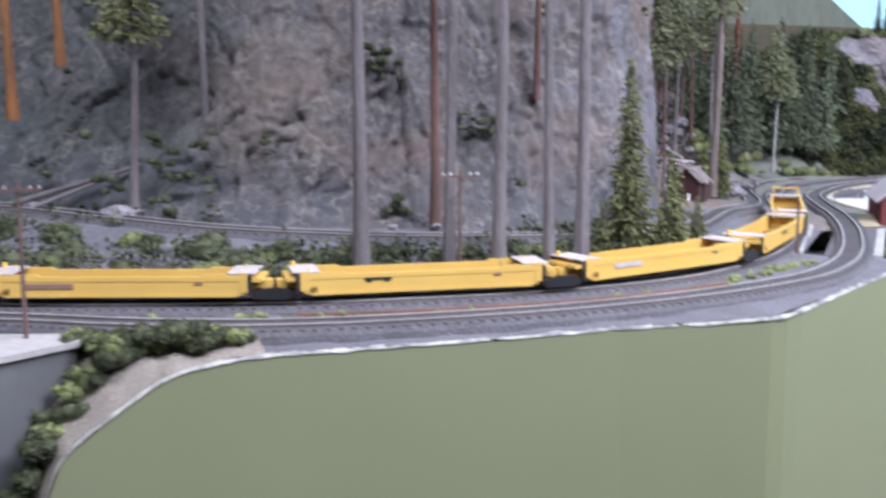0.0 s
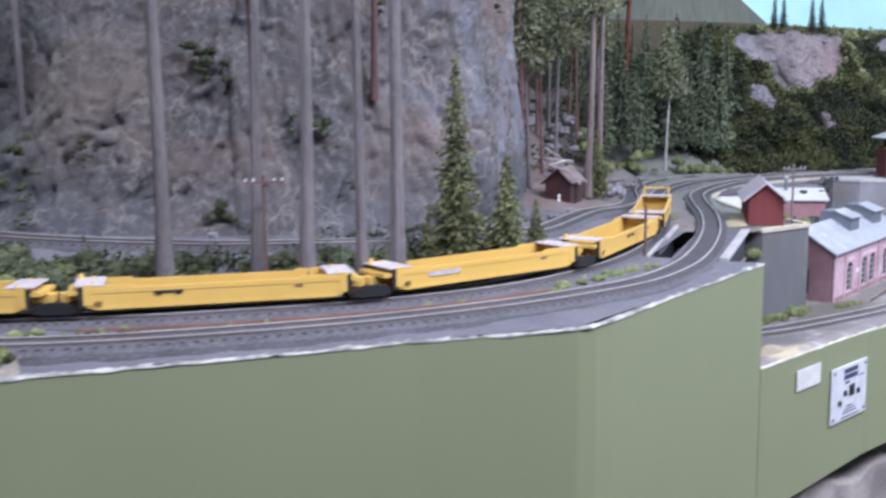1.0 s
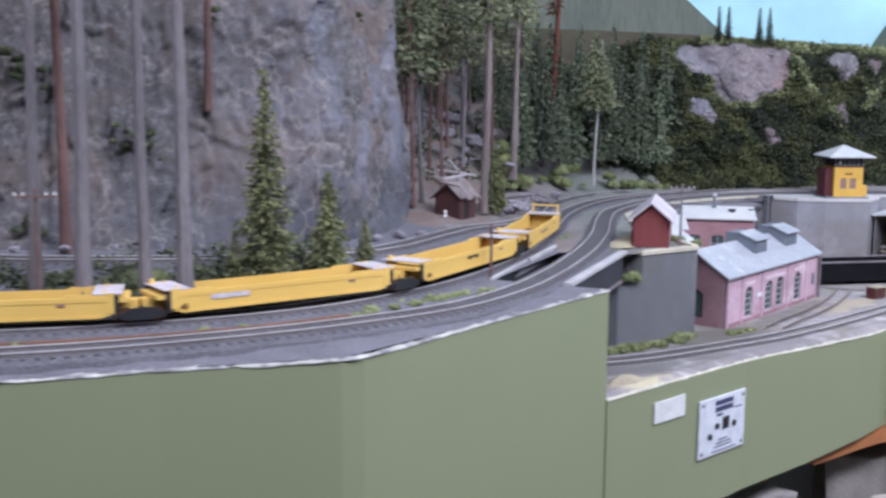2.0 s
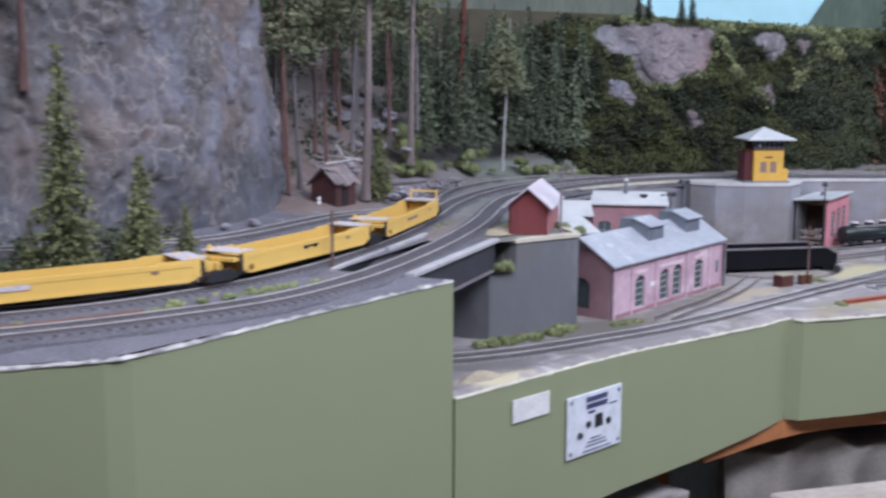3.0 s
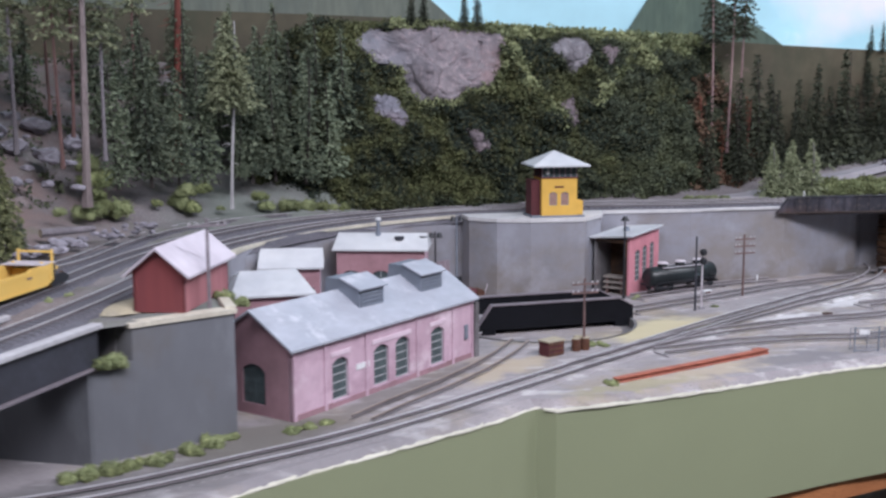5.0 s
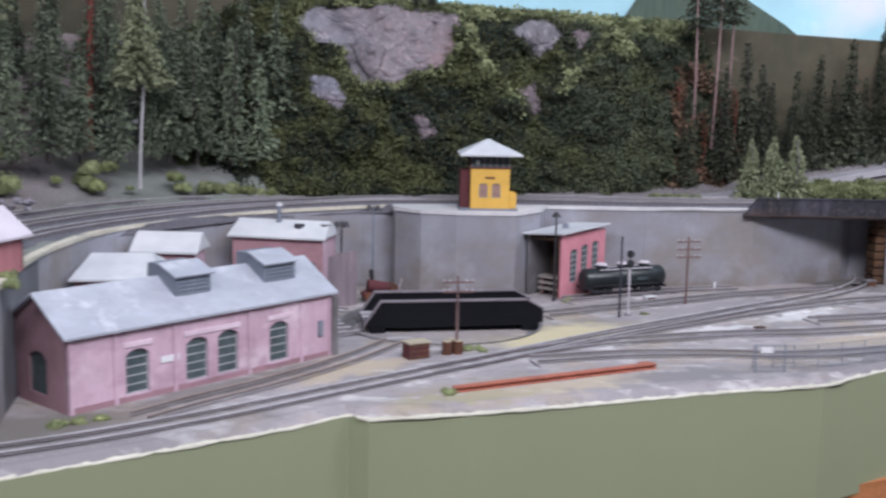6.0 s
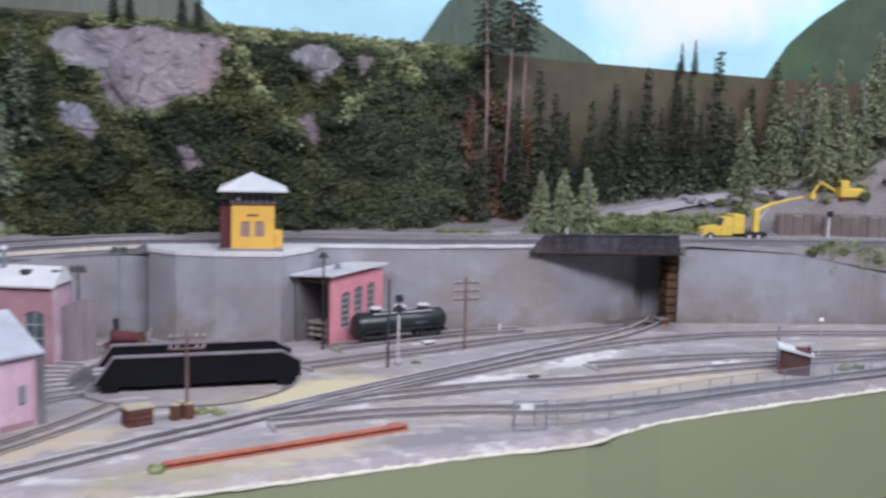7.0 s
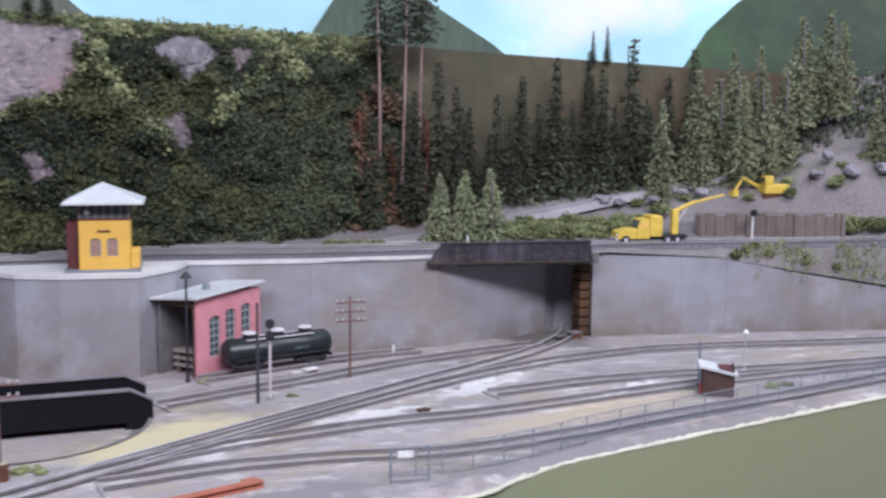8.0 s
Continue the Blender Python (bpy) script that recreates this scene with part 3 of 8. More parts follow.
YARD_EDGE = [(0.545, 1.081, 1.194), (0.589, 1.119, 1.194), (0.699, 1.213, 1.193), (0.783, 1.269, 1.193), (0.857, 1.322, 1.192), (0.898, 1.355, 1.192), (0.912, 1.349, 1.191), (0.981, 1.361, 1.192), (1.074, 1.390, 1.192), (1.175, 1.424, 1.192), (1.265, 1.449, 1.192), (1.300, 1.472, 1.193), (1.339, 1.497, 1.193), (1.387, 1.517, 1.193), (1.491, 1.556, 1.193), (1.66, 1.618, 1.193), (2.2, 1.82, 1.193)]
fascia("fascia_yard", YARD_EDGE, [1.062, 1.064, 1.070, 1.076, 1.083, 1.088, 1.088, 1.090, 1.091, 1.092] + [1.093] * 7, "sage green painted fascia board below the yard")


def plaster_rim(name, edge, wide, seed, low=-0.0004, high=0.0009, mat=None):
    """The ragged pale line of scenery plaster along the top of a fascia."""
    line = smooth_line(edge, 0.004)
    d, s = sides(line)
    rng = np.random.default_rng(seed)
    V, F = [], []
    for i, p in enumerate(line):
        w = max(wide * (1 + 1.6 * fractal(p[0] * 35, p[1] * 35, seed, 3)), -0.0015)
        o = 0.0016 * noise.noise((p[0] * 90, p[1] * 90, seed))
        for a, z in ((-0.0006, low + o * 0.6), (-0.0006, high), (0.0012, high + 0.0003), (0.0026 + w, high + 0.0004), (0.0032 + w, -0.003)):
            V.append((p[0] + s[i, 0] * a, p[1] + s[i, 1] * a, p[2] + z + 0.00035 * rng.normal() * (z > 0)))
    for i in range(len(line) - 1):
        for j in range(4):
            F.append((i * 5 + j, (i + 1) * 5 + j, (i + 1) * 5 + j + 1, i * 5 + j + 1))
    return tagged(from_arrays(name, V, F, mat or M_PLASTER, smooth=True), label="ragged pale plaster rim along the fascia", kind="structure")


plaster_rim("plaster_rim_upper", UPPER_EDGE[2:], 0.0016, 3, -0.0003, 0.0006)
plaster_rim("plaster_rim_yard", YARD_EDGE, 0.0004, 7, -0.0005, 0.0010, M_RIMCREAM)


def inset(edge, wide):
    line = np.array([(p[0], p[1], p[2]) for p in edge])
    d, s = sides(line)
    return [(line[i, 0] + s[i, 0] * wide, line[i, 1] + s[i, 1] * wide) for i in range(len(line))]


YARD_INNER = inset(YARD_EDGE, 0.009)


def yard_verge():
    """The sloping shoulder between the fascia and the level yard."""
    V, F = [], []
    outer = inset(YARD_EDGE, 0.0008)
    for i, p in enumerate(YARD_EDGE):
        V += [(outer[i][0], outer[i][1], p[2] - 0.002), (outer[i][0], outer[i][1], p[2] + 0.0006), (YARD_INNER[i][0], YARD_INNER[i][1], 1.1983), (YARD_INNER[i][0] * 2 - outer[i][0], YARD_INNER[i][1] * 2 - outer[i][1], 1.196)]
    for i in range(len(YARD_EDGE) - 1):
        for j in range(3):
            F.append((i * 4 + j, (i + 1) * 4 + j, (i + 1) * 4 + j + 1, i * 4 + j + 1))
    tagged(from_arrays("ground_yard_verge", V, F, M_YARD), label="pale cinder shoulder along the yard fascia", kind="structure")


yard_verge()


def benchwork():
    """Pine rails that carry the layout, seen under the yard fascia."""
    line = smooth_line([(0.80, 1.295, 1.07), (0.92, 1.365, 1.075), (1.08, 1.402, 1.078), (1.27, 1.462, 1.08), (1.6, 1.61, 1.08), (2.1, 1.80, 1.08)], 0.03)
    ob = thing("bench_beam", 0, 0, 0, 0, "bare pine beam under the yard fascia", "beam", kind="structure")
    sweep("beam_face", line, [(0.0, -0.006), (0.0, 0.02), (0.02, 0.02), (0.02, -0.006)], M_WOODBEAM, ob)
    for x, y in ((0.78, 1.45), (1.5, 1.75), (0.2, 1.1)):
        leg = thing("bench_leg", x, y, 0, 20, "pine benchwork post standing on the floor", "post", "bench posts")
        part("post", box(-0.02, 0.02, -0.02, 0.02, 0, 1.06, 0.002), M_WOODBEAM, leg)


benchwork()

# ---- ground ----
WEST_BANK = [
    [(-0.60, 0.835, 1.285), (-0.60, 0.96, UP), (-0.60, 1.16, 1.334), (-0.60, 1.21, 1.336), (-0.60, 1.30, 1.345), (-0.60, 1.6, 1.6)],
    [(-0.30, 0.835, 1.285), (-0.30, 0.93, UP), (-0.28, 1.10, 1.330), (-0.28, 1.15, 1.331), (-0.28, 1.24, 1.340), (-0.28, 1.5, 1.6)],
    [(-0.12, 0.832, 1.284), (-0.12, 0.915, UP), (-0.13, 1.035, 1.324), (-0.13, 1.085, 1.325), (-0.13, 1.16, 1.334), (-0.13, 1.4, 1.6)],
    [(-0.02, 0.806, 1.2835), (-0.02, 0.91, UP), (-0.03, 0.998, 1.319), (-0.03, 1.046, 1.320), (-0.03, 1.11, 1.328), (-0.03, 1.3, 1.6)],
]
CLIFF_FOOT = [
    [(0.014, 0.778, 1.281), (0.01, 0.912, UP), (0.01, 0.988, 1.317), (0.01, 1.036, 1.318), (0.02, 1.10, 1.326), (0.02, 1.3, 1.6)],
    [(0.103, 0.803, 1.282), (0.09, 0.925, UP), (0.08, 0.983, 1.315), (0.08, 1.030, 1.316), (0.08, 1.11, 1.325), (0.08, 1.3, 1.6)],
    [(0.171, 0.821, 1.282), (0.15, 0.937, UP), (0.145, 0.985, 1.313), (0.14, 1.032, 1.314), (0.14, 1.12, 1.324), (0.14, 1.3, 1.6)],
    [(0.244, 0.840, 1.283), (0.215, 0.960, UP), (0.21, 1.003, 1.311), (0.20, 1.052, 1.312), (0.18, 1.15, 1.320), (0.18, 1.3, 1.6)],
]
BRIDGE_END = [
    [(0.345, 0.861, 1.284), (0.29, 0.998, UP), (0.275, 1.038, 1.307), (0.25, 1.085, 1.308), (0.22, 1.20, 1.316), (0.2, 1.4, 1.6)],
    [(0.45, 0.972, 1.285), (0.365, 1.072, UP), (0.345, 1.095, 1.303), (0.312, 1.130, 1.304), (0.27, 1.24, 1.312), (0.2, 1.5, 1.6)],
    [(0.541, 1.078, 1.285), (0.44, 1.118, UP), (0.392, 1.150, 1.300), (0.355, 1.180, 1.302), (0.30, 1.28, 1.308), (0.2, 1.6, 1.6)],
]
GROUND_WEST = ruled("ground_west", WEST_BANK + CLIFF_FOOT + BRIDGE_END, M_BALLAST, bumps=0.0016, label="grey gravel ground beside the main line")
ruled("ground_beside_bridge", [
    [(0.452, 1.104, UP), (0.44, 1.118, UP), (0.392, 1.150, 1.300), (0.355, 1.180, 1.302), (0.30, 1.28, 1.308)],
    [(0.534, 1.268, UP), (0.505, 1.280, UP), (0.462, 1.300, 1.296), (0.425, 1.325, 1.300), (0.34, 1.40, 1.306)],
], M_BALLAST, bumps=0.001, label="grey gravel ground at the bridge")
GULLY = [
    [(0.588, 1.256, 1.2855), (0.534, 1.268, UP), (0.505, 1.280, UP), (0.425, 1.325, 1.300), (0.34, 1.40, 1.306), (0.25, 1.7, 1.47)],
    [(0.675, 1.306, 1.2855), (0.575, 1.36, UP), (0.535, 1.38, UP), (0.47, 1.42, 1.298), (0.36, 1.47, 1.320), (0.28, 1.85, 1.48)],
    [(0.662, 1.40, 1.2855), (0.60, 1.43, UP), (0.555, 1.45, UP), (0.485, 1.48, 1.298), (0.42, 1.53, 1.320), (0.33, 1.92, 1.48)],
    [(0.655, 1.50, 1.2855), (0.615, 1.52, UP), (0.575, 1.54, UP), (0.515, 1.57, 1.298), (0.46, 1.62, 1.325), (0.40, 1.95, 1.475)],
]
WOOD_SLOPE = [
    [(0.668, 1.60, 1.2855), (0.64, 1.62, UP), (0.60, 1.64, UP), (0.550, 1.68, 1.298), (0.50, 1.73, 1.330), (0.48, 1.97, 1.47)],
    [(0.72, 1.69, 1.2855), (0.70, 1.71, UP), (0.66, 1.74, UP), (0.620, 1.775, 1.298), (0.58, 1.82, 1.335), (0.56, 1.99, 1.47)],
    [(0.80, 1.77, 1.2855), (0.785, 1.79, UP), (0.755, 1.815, UP), (0.715, 1.845, 1.298), (0.69, 1.88, 1.335), (0.68, 2.01, 1.47)],
    [(0.915, 1.84, 1.2855), (0.905, 1.855, UP), (0.885, 1.88, UP), (0.865, 1.905, 1.293), (0.85, 1.93, 1.34), (0.84, 2.03, 1.47)],
]
HILL_FOOT = [
    [(1.09, 1.845, 1.2855), (1.085, 1.86, UP), (1.08, 1.90, UP), (1.075, 1.955, 1.293), (1.07, 1.98, 1.34), (1.05, 2.05, 1.46)],
    [(1.22, 1.842, 1.2855), (1.22, 1.86, UP), (1.22, 1.90, UP), (1.22, 1.955, 1.291), (1.22, 2.00, 1.30), (1.22, 2.06, 1.33)],
    [(1.33, 1.85, 1.2855), (1.33, 1.87, UP), (1.33, 1.90, UP), (1.33, 1.955, 1.290), (1.33, 2.02, 1.302), (1.33, 2.07, 1.32)],
    [(1.505, 1.870, 1.2855), (1.505, 1.885, UP), (1.50, 1.925, UP), (1.50, 1.955, 1.297), (1.50, 2.02, 1.322), (1.49, 2.09, 1.345)],
]
EAST_BANK = [
    [(1.62, 1.868, 1.279), (1.62, 1.876, 1.2855), (1.62, 1.915, UP), (1.62, 1.948, 1.300), (1.62, 2.02, 1.338), (1.62, 2.10, 1.355)],
    [(1.70, 1.864, 1.265), (1.70, 1.876, 1.285), (1.70, 1.915, UP), (1.70, 1.948, 1.310), (1.71, 2.01, 1.345), (1.71, 2.11, 1.385)],
    [(1.81, 1.857, 1.247), (1.81, 1.874, 1.284), (1.81, 1.915, UP), (1.82, 1.945, 1.320), (1.82, 2.00, 1.365), (1.82, 2.12, 1.43)],
    [(1.95, 1.850, 1.238), (1.95, 1.871, 1.284), (1.95, 1.910, 1.288), (1.95, 1.945, 1.340), (1.95, 2.00, 1.41), (1.95, 2.13, 1.475)],
    [(2.4, 1.83, 1.238), (2.4, 1.860, 1.284), (2.4, 1.91, 1.289), (2.4, 1.96, 1.36), (2.4, 2.02, 1.45), (2.4, 2.15, 1.53)],
]
GROUND_NORTH = ruled("ground_north", GULLY + WOOD_SLOPE + HILL_FOOT + EAST_BANK, M_SCREE, bumps=0.003, scale=30, label="violet grey scree and gravel hillside beyond the tracks")


def yard_ground():
    bm = bmesh.new()
    outline = list(YARD_INNER) + [(2.2, 1.90), (1.6, 1.90), (1.56, 2.04), (1.40, 2.04), (1.30, 1.90), (0.90, 1.90), (0.62, 1.70), (0.60, 1.42), (0.46, 1.32), (0.36, 1.20), (0.40, 1.0)]
    inner = [(PIT[0] + PIT[2] * math.cos(a), PIT[1] + PIT[2] * math.sin(a)) for a in np.linspace(0, 2 * math.pi, 49)[:-1]]
    edges = []
    for loop in (outline, inner):
        vs = [bm.verts.new((x, y, YARD)) for x, y in loop]
        edges += [bm.edges.new((vs[i], vs[(i + 1) % len(vs)])) for i in range(len(vs))]
    bmesh.ops.triangle_fill(bm, use_beauty=True, use_dissolve=False, edges=edges)
    for f in bm.faces:
        if f.normal.z < 0:
            f.normal_flip()
    tagged(part("ground_yard", bm, M_YARD), label="pale cinder ground of the railway yard", kind="structure")


PIT = (0.967, 1.640, 0.094)
yard_ground()


def patch(name, cx, cy, rx, ry, turn, mat, label, z=YARD, high=0.003, seed=1):
    """A low uneven heap of loose material."""
    rng = random.Random(seed)
    V, F = [], []
    n, k = 28, 6
    ph = [rng.uniform(0, 6.3) for _ in range(4)]
    for j in range(k + 1):
        r = j / k
        for i in range(n):
            a = 2 * math.pi * i / n
            edge = 1 + 0.22 * math.sin(2 * a + ph[0]) + 0.14 * math.sin(3 * a + ph[1]) + 0.1 * math.sin(5 * a + ph[2]) + 0.07 * math.sin(9 * a + ph[3])
            x, y = rx * r * edge * math.cos(a), ry * r * edge * math.sin(a)
            V.append((x, y, high * (1 - r ** 2) - 0.0006 * (j == k)))
    for j in range(k):
        for i in range(n):
            F.append((j * n + i, j * n + (i + 1) % n, (j + 1) * n + (i + 1) % n, (j + 1) * n + i))
    ob = from_arrays(name, V, F, mat, smooth=True)
    ob.matrix_basis = pose(cx, cy, z, 0, 0, turn)
    return tagged(ob, label=label, category="ground patch", kind="stuff")


patch("sand_patch", 0.622, 1.345, 0.045, 0.028, 62, M_SAND, "yellowish ground round the red shed", z=1.2865, high=0.006, seed=8)
patch("sand_patch", 1.29, 1.925, 0.05, 0.018, 10, M_SAND, "yellowish sandy verge beside the tracks", z=1.2885, seed=9)

patch("sand_mound", 0.566, 1.122, 0.020, 0.010, 42, M_SAND, "pale sandy mound in the corner of the fascia boards", z=1.196, high=0.009, seed=12)

ruled("bank_earth", [
    [(0.030, 0.784, 1.281), (0.024, 0.800, 1.2868), (0.024, 0.83, 1.2855)],
    [(-0.021, 0.768, 1.274), (-0.03, 0.812, 1.2868), (-0.03, 0.85, 1.2855)],
    [(-0.051, 0.759, 1.255), (-0.080, 0.812, 1.279), (-0.083, 0.85, 1.284)],
    [(-0.077, 0.751, 1.233), (-0.095, 0.789, 1.250), (-0.105, 0.83, 1.27)],
    [(-0.088, 0.748, 1.201), (-0.108, 0.777, 1.215), (-0.120, 0.80, 1.23)],
    [(-0.10, 0.744, 1.151), (-0.124, 0.762, 1.15), (-0.135, 0.78, 1.15)],
    [(-0.13, 0.737, 1.05), (-0.138, 0.757, 1.05), (-0.148, 0.77, 1.05)],
], M_EARTH, along=0.006, across=0.006, bumps=0.003, scale=60, label="brown grey earth bank falling to the river")


def abutment_west():
    ob = thing("abutment_west", 0, 0, 0, 0, "grey concrete bridge abutment with a pale top", "abutment", kind="structure")
    ring = [(-0.082, 0.800), (-0.125, 0.750), (-0.50, 0.650), (-0.50, 0.83), (-0.082, 0.83)]
    part("wing_wall", prism(ring, 1.0, 1.2835), M_ABUT, ob)
    part("cap", prism([(-0.079, 0.799), (-0.124, 0.746), (-0.50, 0.646), (-0.50, 0.82), (-0.079, 0.82)], 1.2835, 1.2870), M_CAP, ob, "pale plaster cap")


abutment_west()

# ---- cliff ----


def plates(p, q, seed, tilt):
    """Broken rock plates: each cell of a cracked plane has its own depth and slope."""
    d, pts = noise.voronoi((p, q, seed))
    c = pts[0]
    r0 = noise.cell((c[0] * 37.1, c[1] * 41.3, c[2] * 29.7 + seed))
    r1 = noise.cell((c[0] * 53.7, c[1] * 23.9, c[2] * 31.1 + seed))
    r2 = noise.cell((c[0] * 17.3, c[1] * 61.7, c[2] * 47.9 + seed))
    return 0.6 * r0 + tilt * (r1 * (p - c[0]) + r2 * (q - c[1])) - 0.5 * max(0, 1 - (d[1] - d[0]) / 0.1)


def cliff():
    base = smooth_line([(-0.75, 1.36, 1.33), (-0.45, 1.235, 1.33), (-0.28, 1.165, 1.325), (-0.13, 1.098, 1.318), (-0.04, 1.060, 1.313), (0.06, 1.048, 1.308), (0.14, 1.056, 1.306), (0.215, 1.090, 1.304), (0.275, 1.140, 1.302), (0.33, 1.215, 1.30), (0.372, 1.300, 1.298), (0.385, 1.370, 1.298), (0.375, 1.46, 1.30), (0.32, 1.58, 1.33), (0.20, 1.68, 1.36)], 0.0028)
    d, s = sides(base)
    base_s = np.concatenate([[0], np.cumsum(np.linalg.norm(np.diff(base, axis=0), axis=1))])
    rows = 170
    V, F = [], []
    n = len(base)
    for i in range(n):
        x, y, z0 = base[i]
        lean = 0.34 if x < 0.2 else 0.34 - 0.28 * min(1, (x - 0.2) / 0.12)
        if i > n * 0.62 and x > 0.3:
            lean = 0.06
        a = base_s[i]
        for j in range(rows):
            h = 0.46 * j / (rows - 1)
            # slanted fracture planes and ledges
            tilt = 0.75 if x < 0.12 else 0.25
            wob = 0.012 * noise.noise((a * 22, h * 22, 1.0)) + 0.004 * noise.noise((a * 70, h * 70, 2.0))
            p, q = a * math.cos(tilt) - h * math.sin(tilt) + wob, a * math.sin(tilt) + h * math.cos(tilt) - wob
            big = 0.030 * noise.noise((a * 7 + 3, 0.3, h * 6)) + 0.0055 * plates(p * 15, q * 6, 0.5, 1.1)
            mid = 0.0038 * plates(p * 42, q * 18, 3.5, 1.0) + 0.0026 * plates(p * 95 + q * 30, q * 48, 7.5, 0.9)
            small = 0.0016 * abs(noise.noise((a * 150 + h * 60, 2.0, h * 120))) + 0.0007 * noise.noise((a * 330, 1.0, h * 300))
            steep = min(1.0, h / 0.04)
            back = lean * h - (big + mid) * steep - small * steep + 0.004 - 0.006 * (1 - steep)
            V.append((x + s[i, 0] * back, y + s[i, 1] * back, z0 + h))
    for i in range(n - 1):
        for j in range(rows - 1):
            a = i * rows + j
            F.append((a, a + rows, a + rows + 1, a + 1))
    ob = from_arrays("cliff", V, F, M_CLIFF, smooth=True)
    return tagged(ob, label="tall fractured grey, brown and bluish rock cliff", kind="structure", category="cliff")


def cliff_material():
    """Dark grey rock in the west, brownish in the middle and pale bluish at the nose, with pale veins and dark stains."""
    m = material("cliff_rock", rgb(101, 98, 102), rgb(79, 77, 82), 130, 14, 0.92, bump=0.5, third=rgb(110, 108, 115), spread=0.16, grain=1.0)
    p = Painter(m)
    p.lay(rgb(92, 98, 102), p.east(0.06, -0.10, 0.0, 0.75), p.cloud(10, 3, 0.35, 0.6, 0.25, 1.0))
    p.lay(rgb(112, 97, 93), p.east(-0.14, 0.0, 0.0, 1.0), p.cloud(12, 7, 0.44, 0.64, 0.0, 0.75))
    p.lay(rgb(116, 119, 136), p.east(0.20, 0.34, 0.0, 1.0), p.cloud(16, 11, 0.46, 0.62, 0.0, 0.8))
    p.lay(rgb(98, 88, 88), p.east(0.16, 0.30, 0.0, 1.0), p.cloud(14, 33, 0.50, 0.66, 0.0, 0.75, (1, 1, 0.5)))
    p.lay(rgb(64, 65, 70), p.cloud(26, 15, 0.54, 0.70, 0.0, 0.6))
    p.lay(rgb(134, 124, 118), p.spot(-0.005, 1.42, 0.075, 0.060, 20, 0.5, 3, 30, 0.06, True), p.cloud(20, 52, 0.36, 0.58, 0.2, 1.0))
    # Darker blue-grey towards the cliff foot, broken up by noise.
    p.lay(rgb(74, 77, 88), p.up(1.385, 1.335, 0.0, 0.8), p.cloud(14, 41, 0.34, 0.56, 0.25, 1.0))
    p.lay(rgb(156, 149, 146), p.vein(24, 0.05, 0.55), p.cloud(18, 21, 0.42, 0.6, 0.0, 1.0))
    p.lay(rgb(150, 146, 146), p.vein(55, 0.06, 0.45), p.cloud(20, 26, 0.44, 0.62, 0.0, 1.0))
    return m


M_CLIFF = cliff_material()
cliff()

# ---- hillside of foliage behind the yard ----
HILL = smooth_line([(0.66, 1.86, 1.30), (0.78, 1.875, 1.295), (0.92, 1.895, 1.292), (1.08, 1.945, 1.292), (1.22, 1.975, 1.290), (1.32, 2.02, 1.292), (1.40, 2.045, 1.298)], 0.006)


SPURS = [[(0.990, 1.500), (1.013, 1.465), (1.037, 1.431), (1.070, 1.392)], [(1.203, 1.491), (1.168, 1.467), (1.141, 1.445), (1.116, 1.412)]]


def off_spur(x, z):
    """How far a place on the hillside lies from the nearest of the two mossy spurs."""
    best = 1.0
    for line in SPURS:
        for (ax, az), (bx, bz) in zip(line[:-1], line[1:]):
            t = min(1.0, max(0.0, ((x - ax) * (bx - ax) + (z - az) * (bz - az)) / ((bx - ax) ** 2 + (bz - az) ** 2)))
            best = min(best, math.hypot(x - ax - t * (bx - ax), z - az - t * (bz - az)))
    return best


def hill_point(u, h):
    """A point on the hillside: u along it from 0 to 1, h up it from 0 to 1."""
    i = min(int(u * (len(HILL) - 1)), len(HILL) - 2)
    f = u * (len(HILL) - 1) - i
    p = HILL[i] + (HILL[i + 1] - HILL[i]) * f
    tall = (0.228 - 0.020 * u) * min(1.0, 0.72 + 1.9 * u) - 0.14 * max(0, (u - 0.88) / 0.12)
    bulge = 0.018 * noise.noise((p[0] * 14, h * 4, 2.0)) + 0.012 * noise.noise((p[0] * 42, h * 9, 5.0))
    bulge += 0.013 * math.exp(-(off_spur(p[0], p[2] + tall * h) / 0.014) ** 2)
    lean = 0.045 * h + 0.03 * h ** 4 - bulge
    return (p[0] - 0.25 * lean, p[1] + lean, p[2] + tall * h)


def hillside():
    V, F = [], []
    nu, nh = 120, 30
    for a in range(nu):
        for b in range(nh):
            p = hill_point(a / (nu - 1), b / (nh - 1))
            V.append((p[0], p[1] + 0.004, p[2] + 0.004 * fractal(p[0] * 40, p[2] * 40, 0.2, 3)))
    for a in range(nu - 1):
        for b in range(nh - 1):
            i = a * nh + b
            F.append((i, i + nh, i + nh + 1, i + 1))
    tagged(from_arrays("hillside", V, F, M_HEDGE, smooth=True), label="steep dark green hillside behind the yard", kind="structure")
    rng = random.Random(5)
    centres, tops = [], []
    while len(centres) < 21000:
        u, h = rng.random(), rng.random()
        p = hill_point(u, h)
        clump = 0.002 + 0.016 * max(0, fractal(p[0] * 55, p[2] * 55, 1.0, 2))
        if any(within(outline, p[0], p[2]) for outline in ROCKS):
            continue
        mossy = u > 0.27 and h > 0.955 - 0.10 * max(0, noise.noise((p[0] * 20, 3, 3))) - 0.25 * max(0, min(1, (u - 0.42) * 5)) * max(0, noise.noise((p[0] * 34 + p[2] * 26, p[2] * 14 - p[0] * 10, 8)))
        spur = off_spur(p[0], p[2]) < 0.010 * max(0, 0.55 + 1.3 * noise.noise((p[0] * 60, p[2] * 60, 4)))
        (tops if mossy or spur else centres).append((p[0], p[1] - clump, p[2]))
    V, F = leaf_cloud(centres, 0.0022, 9, 0.75, 11)
